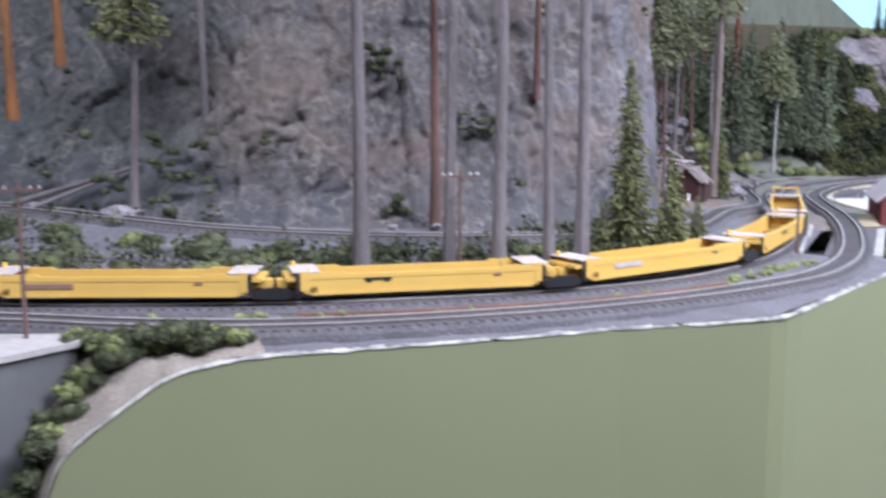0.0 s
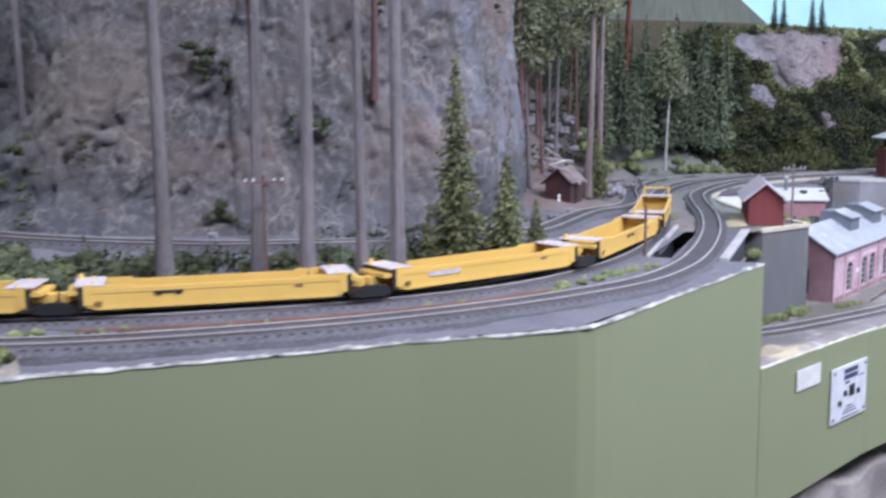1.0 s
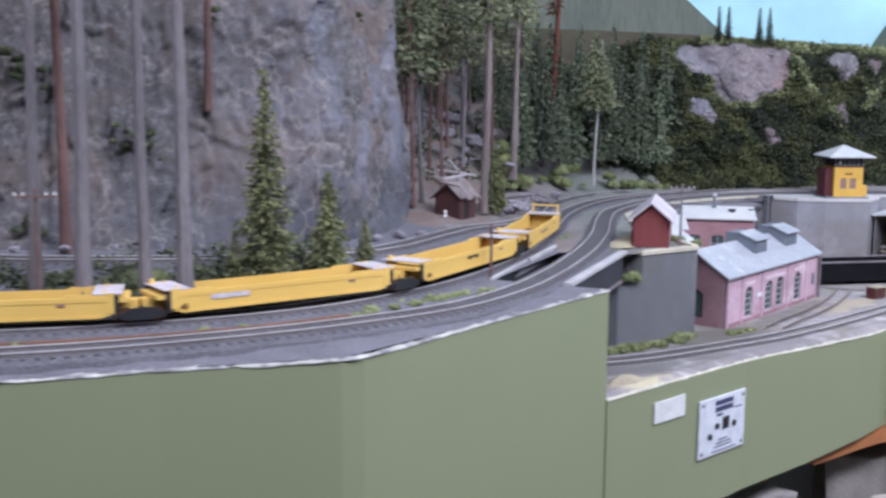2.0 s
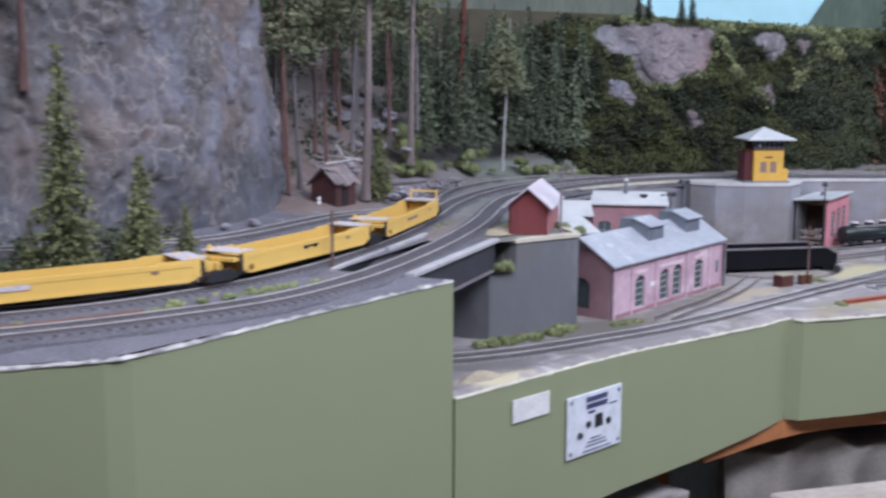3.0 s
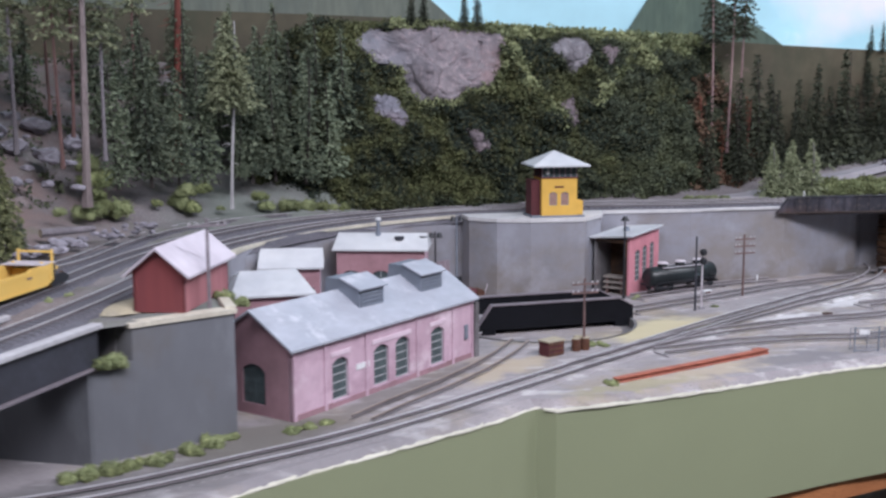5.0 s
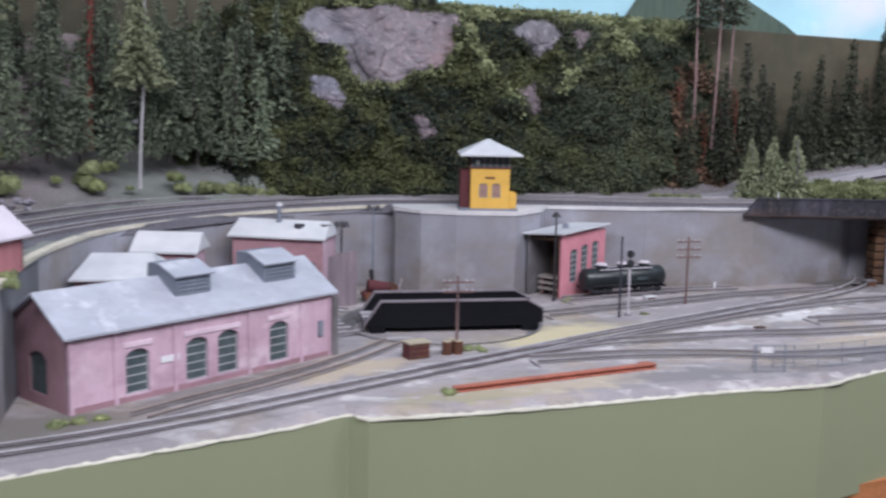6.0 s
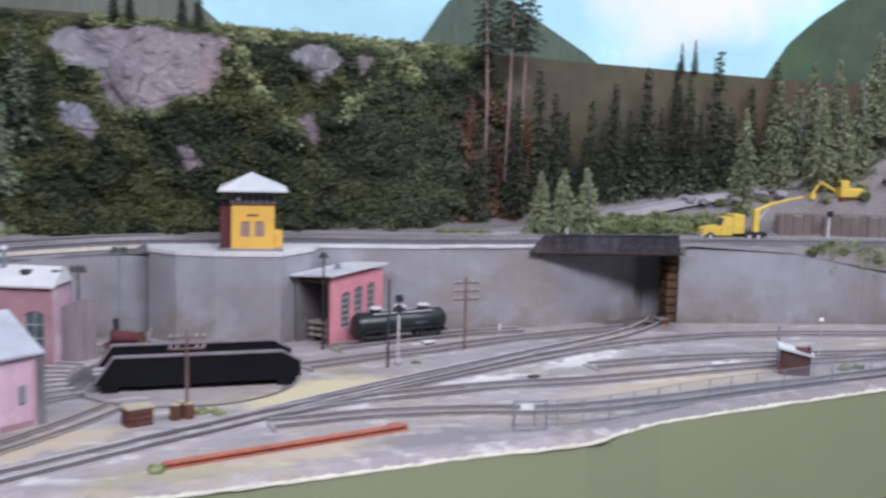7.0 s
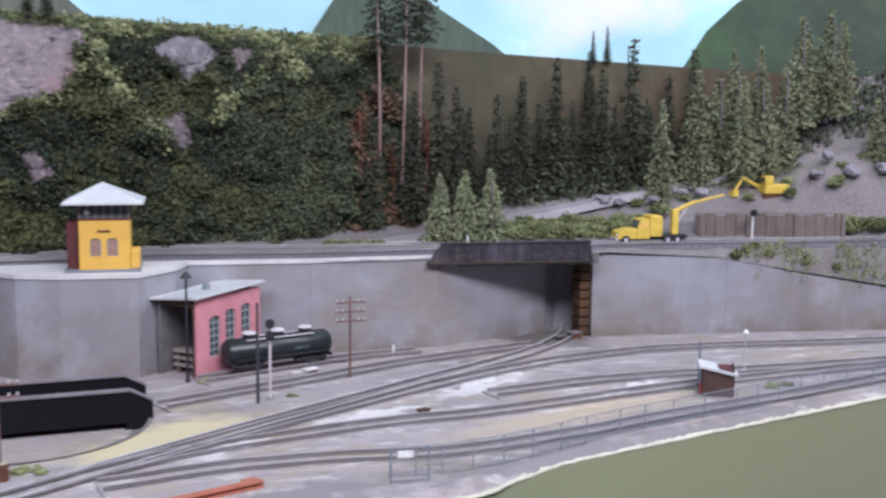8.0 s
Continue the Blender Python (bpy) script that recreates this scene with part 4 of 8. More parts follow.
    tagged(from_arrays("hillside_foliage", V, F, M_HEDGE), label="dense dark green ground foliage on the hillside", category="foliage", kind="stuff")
    for k in range(1500):
        u = rng.uniform(0.27, 1.0)
        p = hill_point(u, 0.99 + 0.012 * rng.random())
        tops.append((p[0], p[1] - 0.004 + 0.02 * rng.random(), p[2] + 0.003))
    V, F = leaf_cloud(tops, 0.0026, 7, 0.75, 12)
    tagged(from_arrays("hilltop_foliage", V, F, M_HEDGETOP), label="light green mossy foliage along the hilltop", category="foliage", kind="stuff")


def reach(outline, cx, cz, a):
    """How far the outline lies from its middle at the angle a."""
    c, s_ = math.cos(a), math.sin(a)
    far = 0.004
    for (ax, az), (bx, bz) in zip(outline, outline[1:] + outline[:1]):
        ex, ez = bx - ax, bz - az
        det = ex * s_ - ez * c
        if abs(det) < 1e-9:
            continue
        r = (ex * (az - cz) - ez * (ax - cx)) / det
        t = (c * (az - cz) - s_ * (ax - cx)) / det
        if r > 0 and -1e-6 <= t <= 1 + 1e-6:
            far = max(far, r)
    return far


def middle(outline):
    return sum(p[0] for p in outline) / len(outline), sum(p[1] for p in outline) / len(outline)


def within(outline, x, z):
    cx, cz = middle(outline)
    return math.hypot(x - cx, z - cz) < 0.96 * reach(outline, cx, cz, math.atan2(z - cz, x - cx))


BROAD_ROCK = [(0.802, 1.487), (0.806, 1.508), (0.840, 1.514), (0.975, 1.512), (0.990, 1.503), (0.985, 1.468), (0.974, 1.438), (0.945, 1.431), (0.915, 1.420), (0.874, 1.415), (0.858, 1.439), (0.852, 1.459), (0.820, 1.465)]
WEDGE_ROCK = [(1.050, 1.489), (1.072, 1.501), (1.096, 1.504), (1.128, 1.489), (1.110, 1.467), (1.090, 1.450), (1.068, 1.472)]
SMALL_ROCK = [(1.130, 1.490), (1.144, 1.497), (1.164, 1.487), (1.152, 1.470), (1.138, 1.464)]
LOW_ROCK = [(0.813, 1.428), (0.835, 1.434), (0.854, 1.420), (0.867, 1.395), (0.852, 1.383), (0.831, 1.399), (0.816, 1.406)]
THIN_ROCK = [(1.060, 1.418), (1.084, 1.430), (1.098, 1.388), (1.077, 1.380)]
PINK_ROCK = [(0.930, 1.387), (0.952, 1.393), (0.970, 1.363), (0.948, 1.351)]
ROCKS = [BROAD_ROCK, WEDGE_ROCK, SMALL_ROCK, LOW_ROCK, THIN_ROCK, PINK_ROCK]
hillside()


def outcrop(outline, seed, mat):
    """A bare rock face that stands out of the foliage, with a broken edge and shallow planes."""
    rng = random.Random(seed)
    cx, cz = middle(outline)
    wide = max(p[0] for p in outline) - min(p[0] for p in outline)
    V, F = [], []
    n, k = 84, 26
    for j in range(k + 1):
        for i in range(n):
            t = 2 * math.pi * i / n
            far = reach(outline, cx, cz, t) * (1 + 0.05 * math.sin(5 * t + seed)) + 0.003 * noise.noise((5 * math.cos(t), 5 * math.sin(t), seed))
            r = j / k
            px, pz = cx + far * r * math.cos(t), cz + far * r * math.sin(t)
            uu = min(0.999, max(0.0, (px - HILL[0, 0]) / (HILL[-1, 0] - HILL[0, 0])))
            py = hill_point(uu, min(1.0, max(0, (pz - 1.293) / 0.22)))[1]
            relief = 0.004 * fractal(px * 30, pz * 30, seed, 3) + (0.0036 * plates(px * 34, pz * 30, seed, 0.8) + 0.0012 * plates(px * 110, pz * 100, seed + 3, 1.0)) * (r < 0.96)
            V.append((px, py - 0.003 * (1 - r ** 3) - relief - 0.0015 - 0.007 * (1 - r ** 10), pz))
    for j in range(k):
        for i in range(n):
            F.append((j * n + i, (j + 1) * n + i, (j + 1) * n + (i + 1) % n, j * n + (i + 1) % n))
    ob = thing("rock_outcrop", 0, 0, 0, 0, "bare violet grey rock outcrop in the hillside foliage", "rock", "hillside outcrops")
    from_arrays("rock_face", V, F, mat, ob)
    C = []
    for p in V[k * n:]:
        for _ in range(6):
            C.append((p[0] + rng.uniform(-0.005, 0.005), p[1] - 0.006, p[2] + rng.uniform(-0.005, 0.003)))
    LV, LF = leaf_cloud(C, 0.0021, 4, 0.75, seed)
    from_arrays("moss_fringe", LV, LF, M_HEDGETOP if wide > 0.1 else M_HEDGE, ob)


M_ROCKBROAD = material("rock_broad_face", rgb(130, 121, 126), rgb(110, 104, 111), 150, 20, 0.92, bump=0.5, third=rgb(142, 128, 133), spread=0.2, grain=0.7)
face = Painter(M_ROCKBROAD)
face.lay(rgb(118, 121, 132), face.east(0.90, 0.83, 0.0, 0.8), face.cloud(20, 4, 0.40, 0.6, 0.2, 1.0))
face.lay(rgb(136, 112, 114), face.east(0.91, 0.96, 0.0, 0.8), face.cloud(24, 9, 0.48, 0.64, 0.0, 0.9))
face.lay(rgb(96, 94, 102), face.cloud(30, 19, 0.56, 0.72, 0.0, 0.7))
face.lay(rgb(176, 168, 172), face.vein(40, 0.05, 0.5), face.cloud(22, 2, 0.46, 0.62, 0.0, 1.0))
M_ROCKWEDGE = material("rock_wedge_grey", rgb(124, 120, 126), rgb(104, 101, 108), 150, 24, 0.92, bump=0.5, third=rgb(138, 134, 140), grain=0.8)
M_ROCKBLUE = material("rock_blue_grey", rgb(124, 124, 136), rgb(104, 103, 114), 150, 26, 0.92, bump=0.5, third=rgb(146, 146, 158), grain=0.8)
face = Painter(M_ROCKBLUE)
face.lay(rgb(118, 102, 108), face.up(1.412, 1.396, 0.0, 0.9), face.cloud(30, 6, 0.38, 0.56, 0.2, 1.0))
outcrop(BROAD_ROCK, 1, M_ROCKBROAD)
outcrop(LOW_ROCK, 3, M_ROCKBLUE)
outcrop(WEDGE_ROCK, 4, M_ROCKWEDGE)
outcrop(SMALL_ROCK, 5, M_ROCKDIM)
outcrop(PINK_ROCK, 6, M_ROCKDIM)
outcrop(THIN_ROCK, 7, M_ROCKDIM)


def undergrowth(name, ok, count, size, mat, label, seed, lift=0.003, ground=None):
    """Loose low scrub strewn over a stretch of the ground."""
    me = (ground or GROUND_NORTH).data
    co = np.empty(len(me.vertices) * 3)
    me.vertices.foreach_get("co", co)
    co = co.reshape(-1, 3)
    co = co[[bool(ok(*p)) for p in co]]
    rg = np.random.default_rng(seed)
    C = co[rg.integers(0, len(co), count)] + rg.normal(0, 0.004, (count, 3))
    C[:, 2] = C[:, 2] + lift * rg.random(count)
    V, F = leaf_cloud(C, size, 7, 0.75, seed)
    tagged(from_arrays(name, V, F, mat), label=label, category="undergrowth", kind="stuff")


undergrowth("wood_undergrowth", lambda x, y, z: 0.54 < x < 0.84 and z > 1.345 and fractal(x * 22, y * 22, 3, 2) > -0.15, 2600, 0.0034, M_SCRUB, "grey green scrub under the firs", 31)
undergrowth("east_scrub", lambda x, y, z: 1.46 < x < 2.1 and y > 2.025, 2200, 0.0034, M_SCRUB, "olive scrub under the east firs", 33)
undergrowth("bank_meadow", lambda x, y, z: 1.66 < x < 2.2 and 1.858 < y < 1.893 and fractal(x * 26, y * 40, 5, 2) > -0.12, 1000, 0.0013, M_MOSS, "yellow green grass on the slope above the retaining wall", 37, 0.002)
undergrowth("gully_scrub", lambda x, y, z: 0.30 < x < 0.56 and 1.322 < z < 1.47 and fractal(x * 30, y * 30, 6, 2) > 0.08, 700, 0.0030, M_SCRUB, "olive scrub among the gully trunks", 38, 0.003)
undergrowth("dark_scrub", lambda x, y, z: 1.34 < x < 1.68 and y > 2.03, 900, 0.004, M_FIRDARK, "dark scrub before the painted hill", 34, 0.012)

undergrowth("bank_scrub", lambda x, y, z: -0.4 < x < 0.33 and 1.289 < z < 1.3125 and y > 0.9 and fractal(x * 26, y * 26, 8, 2) > -0.22, 2400, 0.0024, M_SCRUB, "dull olive scrub on the bank behind the train", 35, 0.003, GROUND_WEST)
undergrowth("cliff_foot_scrub", lambda x, y, z: -0.4 < x < 0.33 and y > 1.035 and 1.318 < z < 1.345 and fractal(x * 30, y * 30, 2, 2) > 0.1, 500, 0.0028, M_SCRUB, "dull olive scrub at the cliff foot", 36, 0.003, GROUND_WEST)


def red_scrub():
    rg = random.Random(77)
    C = []
    while len(C) < 900:
        u, h = rg.uniform(0.80, 1.0), rg.uniform(0.02, 0.75)
        p = hill_point(u, h)
        if fractal(p[0] * 30, p[2] * 24, 4, 2) > 0.05:
            C.append((p[0], p[1] - 0.010, p[2]))
    V, F = leaf_cloud(C, 0.003, 6, 0.75, 9)
    tagged(from_arrays("rusty_scrub", V, F, M_REDSCRUB), label="rust brown dead scrub round the pale trunks", category="undergrowth", kind="stuff")


red_scrub()

# ---- concrete walls ----


def wall_panels(name, pts, top, bottom, thick, label, cap=None):
    """A retaining wall: one concrete panel for each stretch of the line, butted with a fine joint."""
    ob = thing(name, 0, 0, 0, 0, label, "retaining wall", kind="structure")
    for i in range(len(pts) - 1):
        p, q = Vector(pts[i][:2]), Vector(pts[i + 1][:2])
        d = (q - p).normalized()
        s = Vector((-d.y, d.x))
        p, q = p + d * 0.00008, q - d * 0.00008
        t0 = pts[i][2] if len(pts[i]) > 2 else top
        t1 = pts[i + 1][2] if len(pts[i + 1]) > 2 else top
        V = []
        for c, t in ((p, t0), (q, t1)):
            for a, z in ((0, bottom), (0, t), (thick, t), (thick, bottom)):
                V.append((c.x + s.x * a, c.y + s.y * a, z))
        F = [(0, 4, 5, 1), (1, 5, 6, 2), (2, 6, 7, 3), (3, 7, 4, 0), (0, 1, 2, 3), (7, 6, 5, 4)]
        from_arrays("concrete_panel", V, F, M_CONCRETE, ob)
        if cap:
            V = []
            for c, t in ((p, t0), (q, t1)):
                for a, z in ((-0.0015, 0), (-0.0015, 0.0035), (0.006, 0.0035), (0.006, 0)):
                    V.append((c.x + s.x * a, c.y + s.y * a, t + z))
            from_arrays("coping", V, F, cap, ob)
    return ob


curve = [tuple(p) for p in smooth_line([(0.675, 1.308), (0.664, 1.37), (0.655, 1.45), (0.657, 1.53), (0.672, 1.605), (0.715, 1.683), (0.775, 1.748), (0.85, 1.80), (0.918, 1.838)], 0.3)]
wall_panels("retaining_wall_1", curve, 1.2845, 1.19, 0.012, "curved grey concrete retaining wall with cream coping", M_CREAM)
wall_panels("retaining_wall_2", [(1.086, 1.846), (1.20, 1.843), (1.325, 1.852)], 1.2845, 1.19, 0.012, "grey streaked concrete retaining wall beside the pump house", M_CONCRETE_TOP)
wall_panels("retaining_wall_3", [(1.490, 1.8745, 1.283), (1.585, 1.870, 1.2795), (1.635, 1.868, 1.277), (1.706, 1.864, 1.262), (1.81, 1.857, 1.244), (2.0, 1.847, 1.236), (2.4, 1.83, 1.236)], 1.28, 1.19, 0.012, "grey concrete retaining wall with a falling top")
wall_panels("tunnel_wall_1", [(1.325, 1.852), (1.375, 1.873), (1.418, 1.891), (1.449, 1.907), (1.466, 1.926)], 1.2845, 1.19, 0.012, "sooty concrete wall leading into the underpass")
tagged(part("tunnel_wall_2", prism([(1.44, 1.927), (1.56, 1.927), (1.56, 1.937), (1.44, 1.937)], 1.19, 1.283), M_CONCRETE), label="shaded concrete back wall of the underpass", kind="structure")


def platform():
    ob = thing("tower_platform", 0, 0, 0, 0, "grey concrete platform with a pale top under the tower", "platform", kind="structure")
    ring = [(0.916, 1.842), (0.920, 1.808), (0.948, 1.782), (0.985, 1.772), (1.048, 1.772), (1.078, 1.812), (1.088, 1.848)]
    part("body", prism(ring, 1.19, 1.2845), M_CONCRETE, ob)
    c = Vector((1.0, 1.83))
    part("slab", prism([tuple(c + (Vector(p) - c) * 1.02) for p in ring], 1.2845, 1.2885), M_CONCRETE_TOP, ob, "pale slab")


platform()


def abutment_bridge():
    ob = thing("abutment_bridge", 0, 0, 0, 0, "plain grey concrete bridge abutment standing by the yard", "abutment", kind="structure")
    part("body", prism([(0.612, 1.268), (0.675, 1.306), (0.664, 1.37), (0.655, 1.45), (0.52, 1.45), (0.53, 1.33)], 1.19, 1.2835), M_ABUT, ob)
    part("bearing_seat", prism([(0.5875, 1.2538), (0.6122, 1.2682), (0.529, 1.33), (0.49, 1.33), (0.4765, 1.298)], 1.19, 1.262), M_ABUT, ob)
    part("side_face", prism([(0.586, 1.2525), (0.5872, 1.2535), (0.476, 1.298), (0.47, 1.298)], 1.19, 1.2625), M_ABUT, ob, "shaded concrete face under the bridge")
    part("coping", prism([(0.611, 1.266), (0.677, 1.3055), (0.672, 1.318), (0.604, 1.276)], 1.2835, 1.2865), M_CREAM, ob)
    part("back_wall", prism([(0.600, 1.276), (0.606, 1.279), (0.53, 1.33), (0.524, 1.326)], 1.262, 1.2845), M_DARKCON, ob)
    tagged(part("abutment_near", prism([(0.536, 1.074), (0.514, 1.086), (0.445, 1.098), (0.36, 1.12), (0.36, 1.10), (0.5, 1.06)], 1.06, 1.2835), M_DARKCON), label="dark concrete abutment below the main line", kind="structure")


abutment_bridge()


def bridges():
    """Two girder spans that carry the tracks over the yard lead."""
    a, b = Vector((0.512, 1.086)), Vector((0.592, 1.262))
    d = (b - a).normalized()
    turn = math.degrees(math.atan2(d.y, d.x))
    length = (b - a).length
    ob = thing("girder_bridge", a.x, a.y, 0, turn, "dark plate girder bridge with a pale walkway edge", "bridge", "bridges over the yard lead")
    part("girder", box(0, length, 0.0, 0.004, 1.2615, 1.2855, 0.0006), M_GIRDER, ob)
    part("girder", box(0, length, 0.040, 0.043, 1.2615, 1.2855, 0.0006), M_GIRDER, ob)
    part("flange", box(0, length, -0.003, 0.006, 1.2602, 1.2615), M_FRAME, ob, "worn bottom flange")
    part("walkway", box(0, length, -0.004, 0.004, 1.2855, 1.289, 0.0005), M_KERB, ob, "pale walkway edge")
    part("deck", box(-0.006, length + 0.006, 0.004, 0.043, 1.278, 1.2872), M_TRACKBED, ob)
    a, b = Vector((0.4555, 1.106)), Vector((0.531, 1.292))
    d = (b - a).normalized()
    turn = math.degrees(math.atan2(d.y, d.x))
    length = (b - a).length
    ob = thing("girder_bridge", a.x, a.y, 0, turn, "dark plate girder span with pale concrete kerb slabs", "bridge", "bridges over the yard lead")
    part("girder", box(0, length, 0.001, 0.005, 1.250, 1.2865, 0.0006), M_BLACK, ob)
    part("kerb", box(0.0, length * 0.52, 0.001, 0.004, 1.2865, 1.2895, 0.0005), M_KERB, ob, "pale kerb")
    part("slab", box(length * 0.54, length, -0.002, 0.002, 1.2865, 1.290, 0.0005), M_KERB, ob, "pale slab")


bridges()


M_CRIB = material("crib_timber", rgb(88, 62, 42), rgb(48, 38, 34), 200, 30, 0.9, bump=0.2, spread=0.12)
M_SOOTED = material("sooted_girder", rgb(46, 46, 56), rgb(34, 34, 41), 200, 24, 0.8, bump=0.1, third=rgb(70, 62, 64), spread=0.14)
soot = Painter(M_SOOTED)
soot.lay(rgb(92, 62, 52), soot.up(1.290, 1.281, 0.0, 0.7), soot.east(1.42, 1.32, 0.0, 1.0), soot.cloud(60, 3, 0.40, 0.60, 0.2, 1.0))
soot.lay(rgb(84, 82, 94), soot.cloud(28, 7, 0.50, 0.66, 0.0, 0.6, (1, 1, 0.4)))
M_FLANGE = material("sooty_rust", rgb(64, 50, 46), rgb(44, 38, 38), 200, 40, 0.9, bump=0.2)


def underpass():
    ob = thing("underpass_bridge", 0, 0, 0, 0, "soot-black girder bridge over the yard underpass", "bridge")
    part("girder", profile([(1.313, 1.2815), (1.327, 1.2985), (1.477, 1.2995), (1.480, 1.2815)], 1.846, 1.852), M_SOOTED, ob)
    part("bottom_flange", box(1.312, 1.481, 1.843, 1.854, 1.2795, 1.2815, 0.0004), M_FLANGE, ob, "sooty rust-stained bottom flange")
    part("top_flange", box(1.326, 1.478, 1.8445, 1.8535, 1.2995, 1.3005, 0.0003), M_SOOTED, ob)
    for k in range(9):
        x = 1.334 + 0.0165 * k
        part("stiffener", box(x, x + 0.0012, 1.8452, 1.846, 1.282, 1.298), M_SOOTED, ob)
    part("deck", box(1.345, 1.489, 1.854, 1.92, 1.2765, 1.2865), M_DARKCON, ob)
    crib = thing("timber_crib", 1.4785, 1.892, 1.198, 0, "rust brown timber crib wall inside the underpass", "crib wall")
    for k in range(8):
        part("timber", box(-0.0004 * (k % 2), 0.0115, -0.014, 0.012, 0.001 + k * 0.0095, 0.0092 + k * 0.0095, 0.001), M_CRIB, crib)


underpass()

# ---- track ----


TRACKS = []
M_RAILTAN = material("rail_tan", rgb(158, 144, 138), rgb(132, 118, 112), 120, 20, 0.6, 0.1, bump=0.0)


def track(name, pts, label, bed=M_TRACKBED, shiny=M_RAIL, ties=True, gauge=0.0165, wide=0.016, bare=False):
    TRACKS.append(name)
    lift = 0.00012 * len(TRACKS) if bed is M_YARD else 0.0
    pts = [(x, y, z + lift - 0.0010) if lift else (x, y, z) for x, y, z in pts]
    line = smooth_line(pts, 0.008)
    ob = thing(name, 0, 0, 0, 0, label, "railway track", "tracks", kind="structure")
    crown = 0.0004 if bed is M_YARD else 0.0031
    sink = 0.0016 if bed is M_YARD else 0.0
    if not bare:
        sweep("ballast", line, [(-wide * 1.1, -0.008), (-wide, -0.0005), (-wide * 0.86, crown), (wide * 0.86, crown), (wide, -0.0005), (wide * 1.1, -0.008)], bed, ob)
    line = line - np.array((0, 0, 0.0022 if bare else sink))
    for side in (-1, 1):
        c = side * gauge / 2
        rail = sweep("rail", line + np.array((0, 0, 0.0036)), [(c - 0.0008, 0), (c - 0.0004, 0.0004), (c - 0.0005, 0.0016), (c + 0.0005, 0.0016), (c + 0.0004, 0.0004), (c + 0.0008, 0)], M_RAILSIDE, ob)
        sweep("rail_head", line + np.array((0, 0, 0.0052)), [(c - 0.0007, -0.0002), (c - 0.0007, 0.0005), (c + 0.0007, 0.0005), (c + 0.0007, -0.0002)], shiny, rail)
    if ties:
        fine = smooth_line(pts, 0.0072)
        d, s = sides(fine)
        V, F = [], []
        for i in range(len(fine) - 1):
            p, e, w = fine[i], d[i], s[i]
            k = len(V)
            for a, b, z in ((-1, -1, 0.0018), (1, -1, 0.0018), (1, 1, 0.0018), (-1, 1, 0.0018), (-1, -1, 0.0036), (1, -1, 0.0036), (1, 1, 0.0036), (-1, 1, 0.0036)):
                V.append((p[0] + e[0] * a * 0.0013 + w[0] * b * 0.0145, p[1] + e[1] * a * 0.0013 + w[1] * b * 0.0145, p[2] + z - (0.0033 if bed is M_YARD else 0)))
            F += [(k + 4, k + 5, k + 6, k + 7), (k, k + 1, k + 5, k + 4), (k + 1, k + 2, k + 6, k + 5), (k + 2, k + 3, k + 7, k + 6), (k + 3, k, k + 4, k + 7)]
        from_arrays("ties", V, F, M_TIEYARD if bed is M_YARD else M_TIE, ob)["kind"] = "stuff"
    return ob


def at(z, *pts):
    return [(x, y, z) for x, y in pts]


MAIN_FRONT = at(UP, (-0.60, 0.90), (-0.30, 0.872), (-0.141, 0.848), (-0.066, 0.830), (0.002, 0.822), (0.069, 0.826), (0.138, 0.840), (0.211, 0.861), (0.285, 0.892), (0.35, 0.928), (0.415, 0.976), (0.4615, 1.036), (0.493, 1.095), (0.524, 1.168), (0.558, 1.262), (0.589, 1.37), (0.613, 1.48), (0.641, 1.58), (0.69, 1.67), (0.75, 1.745), (0.83, 1.81), (0.92, 1.862), (1.05, 1.880), (1.2, 1.872), (1.33, 1.882), (1.5, 1.898), (1.7, 1.895), (2.3, 1.88))
MAIN_TRAIN = at(UP, (-0.60, 0.945), (-0.30, 0.915), (-0.12, 0.892), (0.03, 0.891), (0.12, 0.903), (0.21, 0.926), (0.30, 0.967), (0.365, 1.022), (0.423, 1.098), (0.474, 1.198), (0.511, 1.30), (0.542, 1.41), (0.566, 1.51), (0.60, 1.61), (0.645, 1.70), (0.71, 1.78), (0.80, 1.845), (0.90, 1.893), (1.05, 1.916), (1.2, 1.908), (1.35, 1.918), (1.55, 1.925), (1.75, 1.92), (2.3, 1.91))
HIGH_LINE = [(-0.60, 1.185, 1.335), (-0.28, 1.125, 1.331), (-0.13, 1.061, 1.325), (-0.03, 1.022, 1.320), (0.08, 1.007, 1.316), (0.14, 1.009, 1.3145), (0.205, 1.028, 1.312), (0.262, 1.061, 1.308), (0.328, 1.112, 1.304), (0.374, 1.165, 1.302), (0.443, 1.312, 1.2985), (0.50, 1.40, 1.294), (0.535, 1.50, 1.290), (0.565, 1.63, 1.290), (0.61, 1.73, 1.290), (0.68, 1.81, 1.290), (0.78, 1.875, 1.288)]
track("track_main_front", MAIN_FRONT, "main line track with bright worn rails on grey ballast")
track("track_main_train", MAIN_TRAIN, "main line track under the yellow well cars")
track("track_high", HIGH_LINE, "upper line track at the foot of the cliff")
track("track_siding", at(UP, (0.80, 1.79), (0.90, 1.845), (0.99, 1.858)), "short siding behind the tower platform", ties=False)
Z = YARD + 0.001
track("track_yard_lead", at(Z, (0.40, 1.13), (0.50, 1.165), (0.575, 1.187), (0.626, 1.209), (0.684, 1.242), (0.747, 1.279), (0.818, 1.332), (0.875, 1.380), (0.950, 1.443), (1.005, 1.490), (1.132, 1.596), (1.286, 1.714), (1.40, 1.80), (1.46, 1.87), (1.482, 1.92), (1.493, 1.952)), "yard lead track running into the underpass", M_YARD)
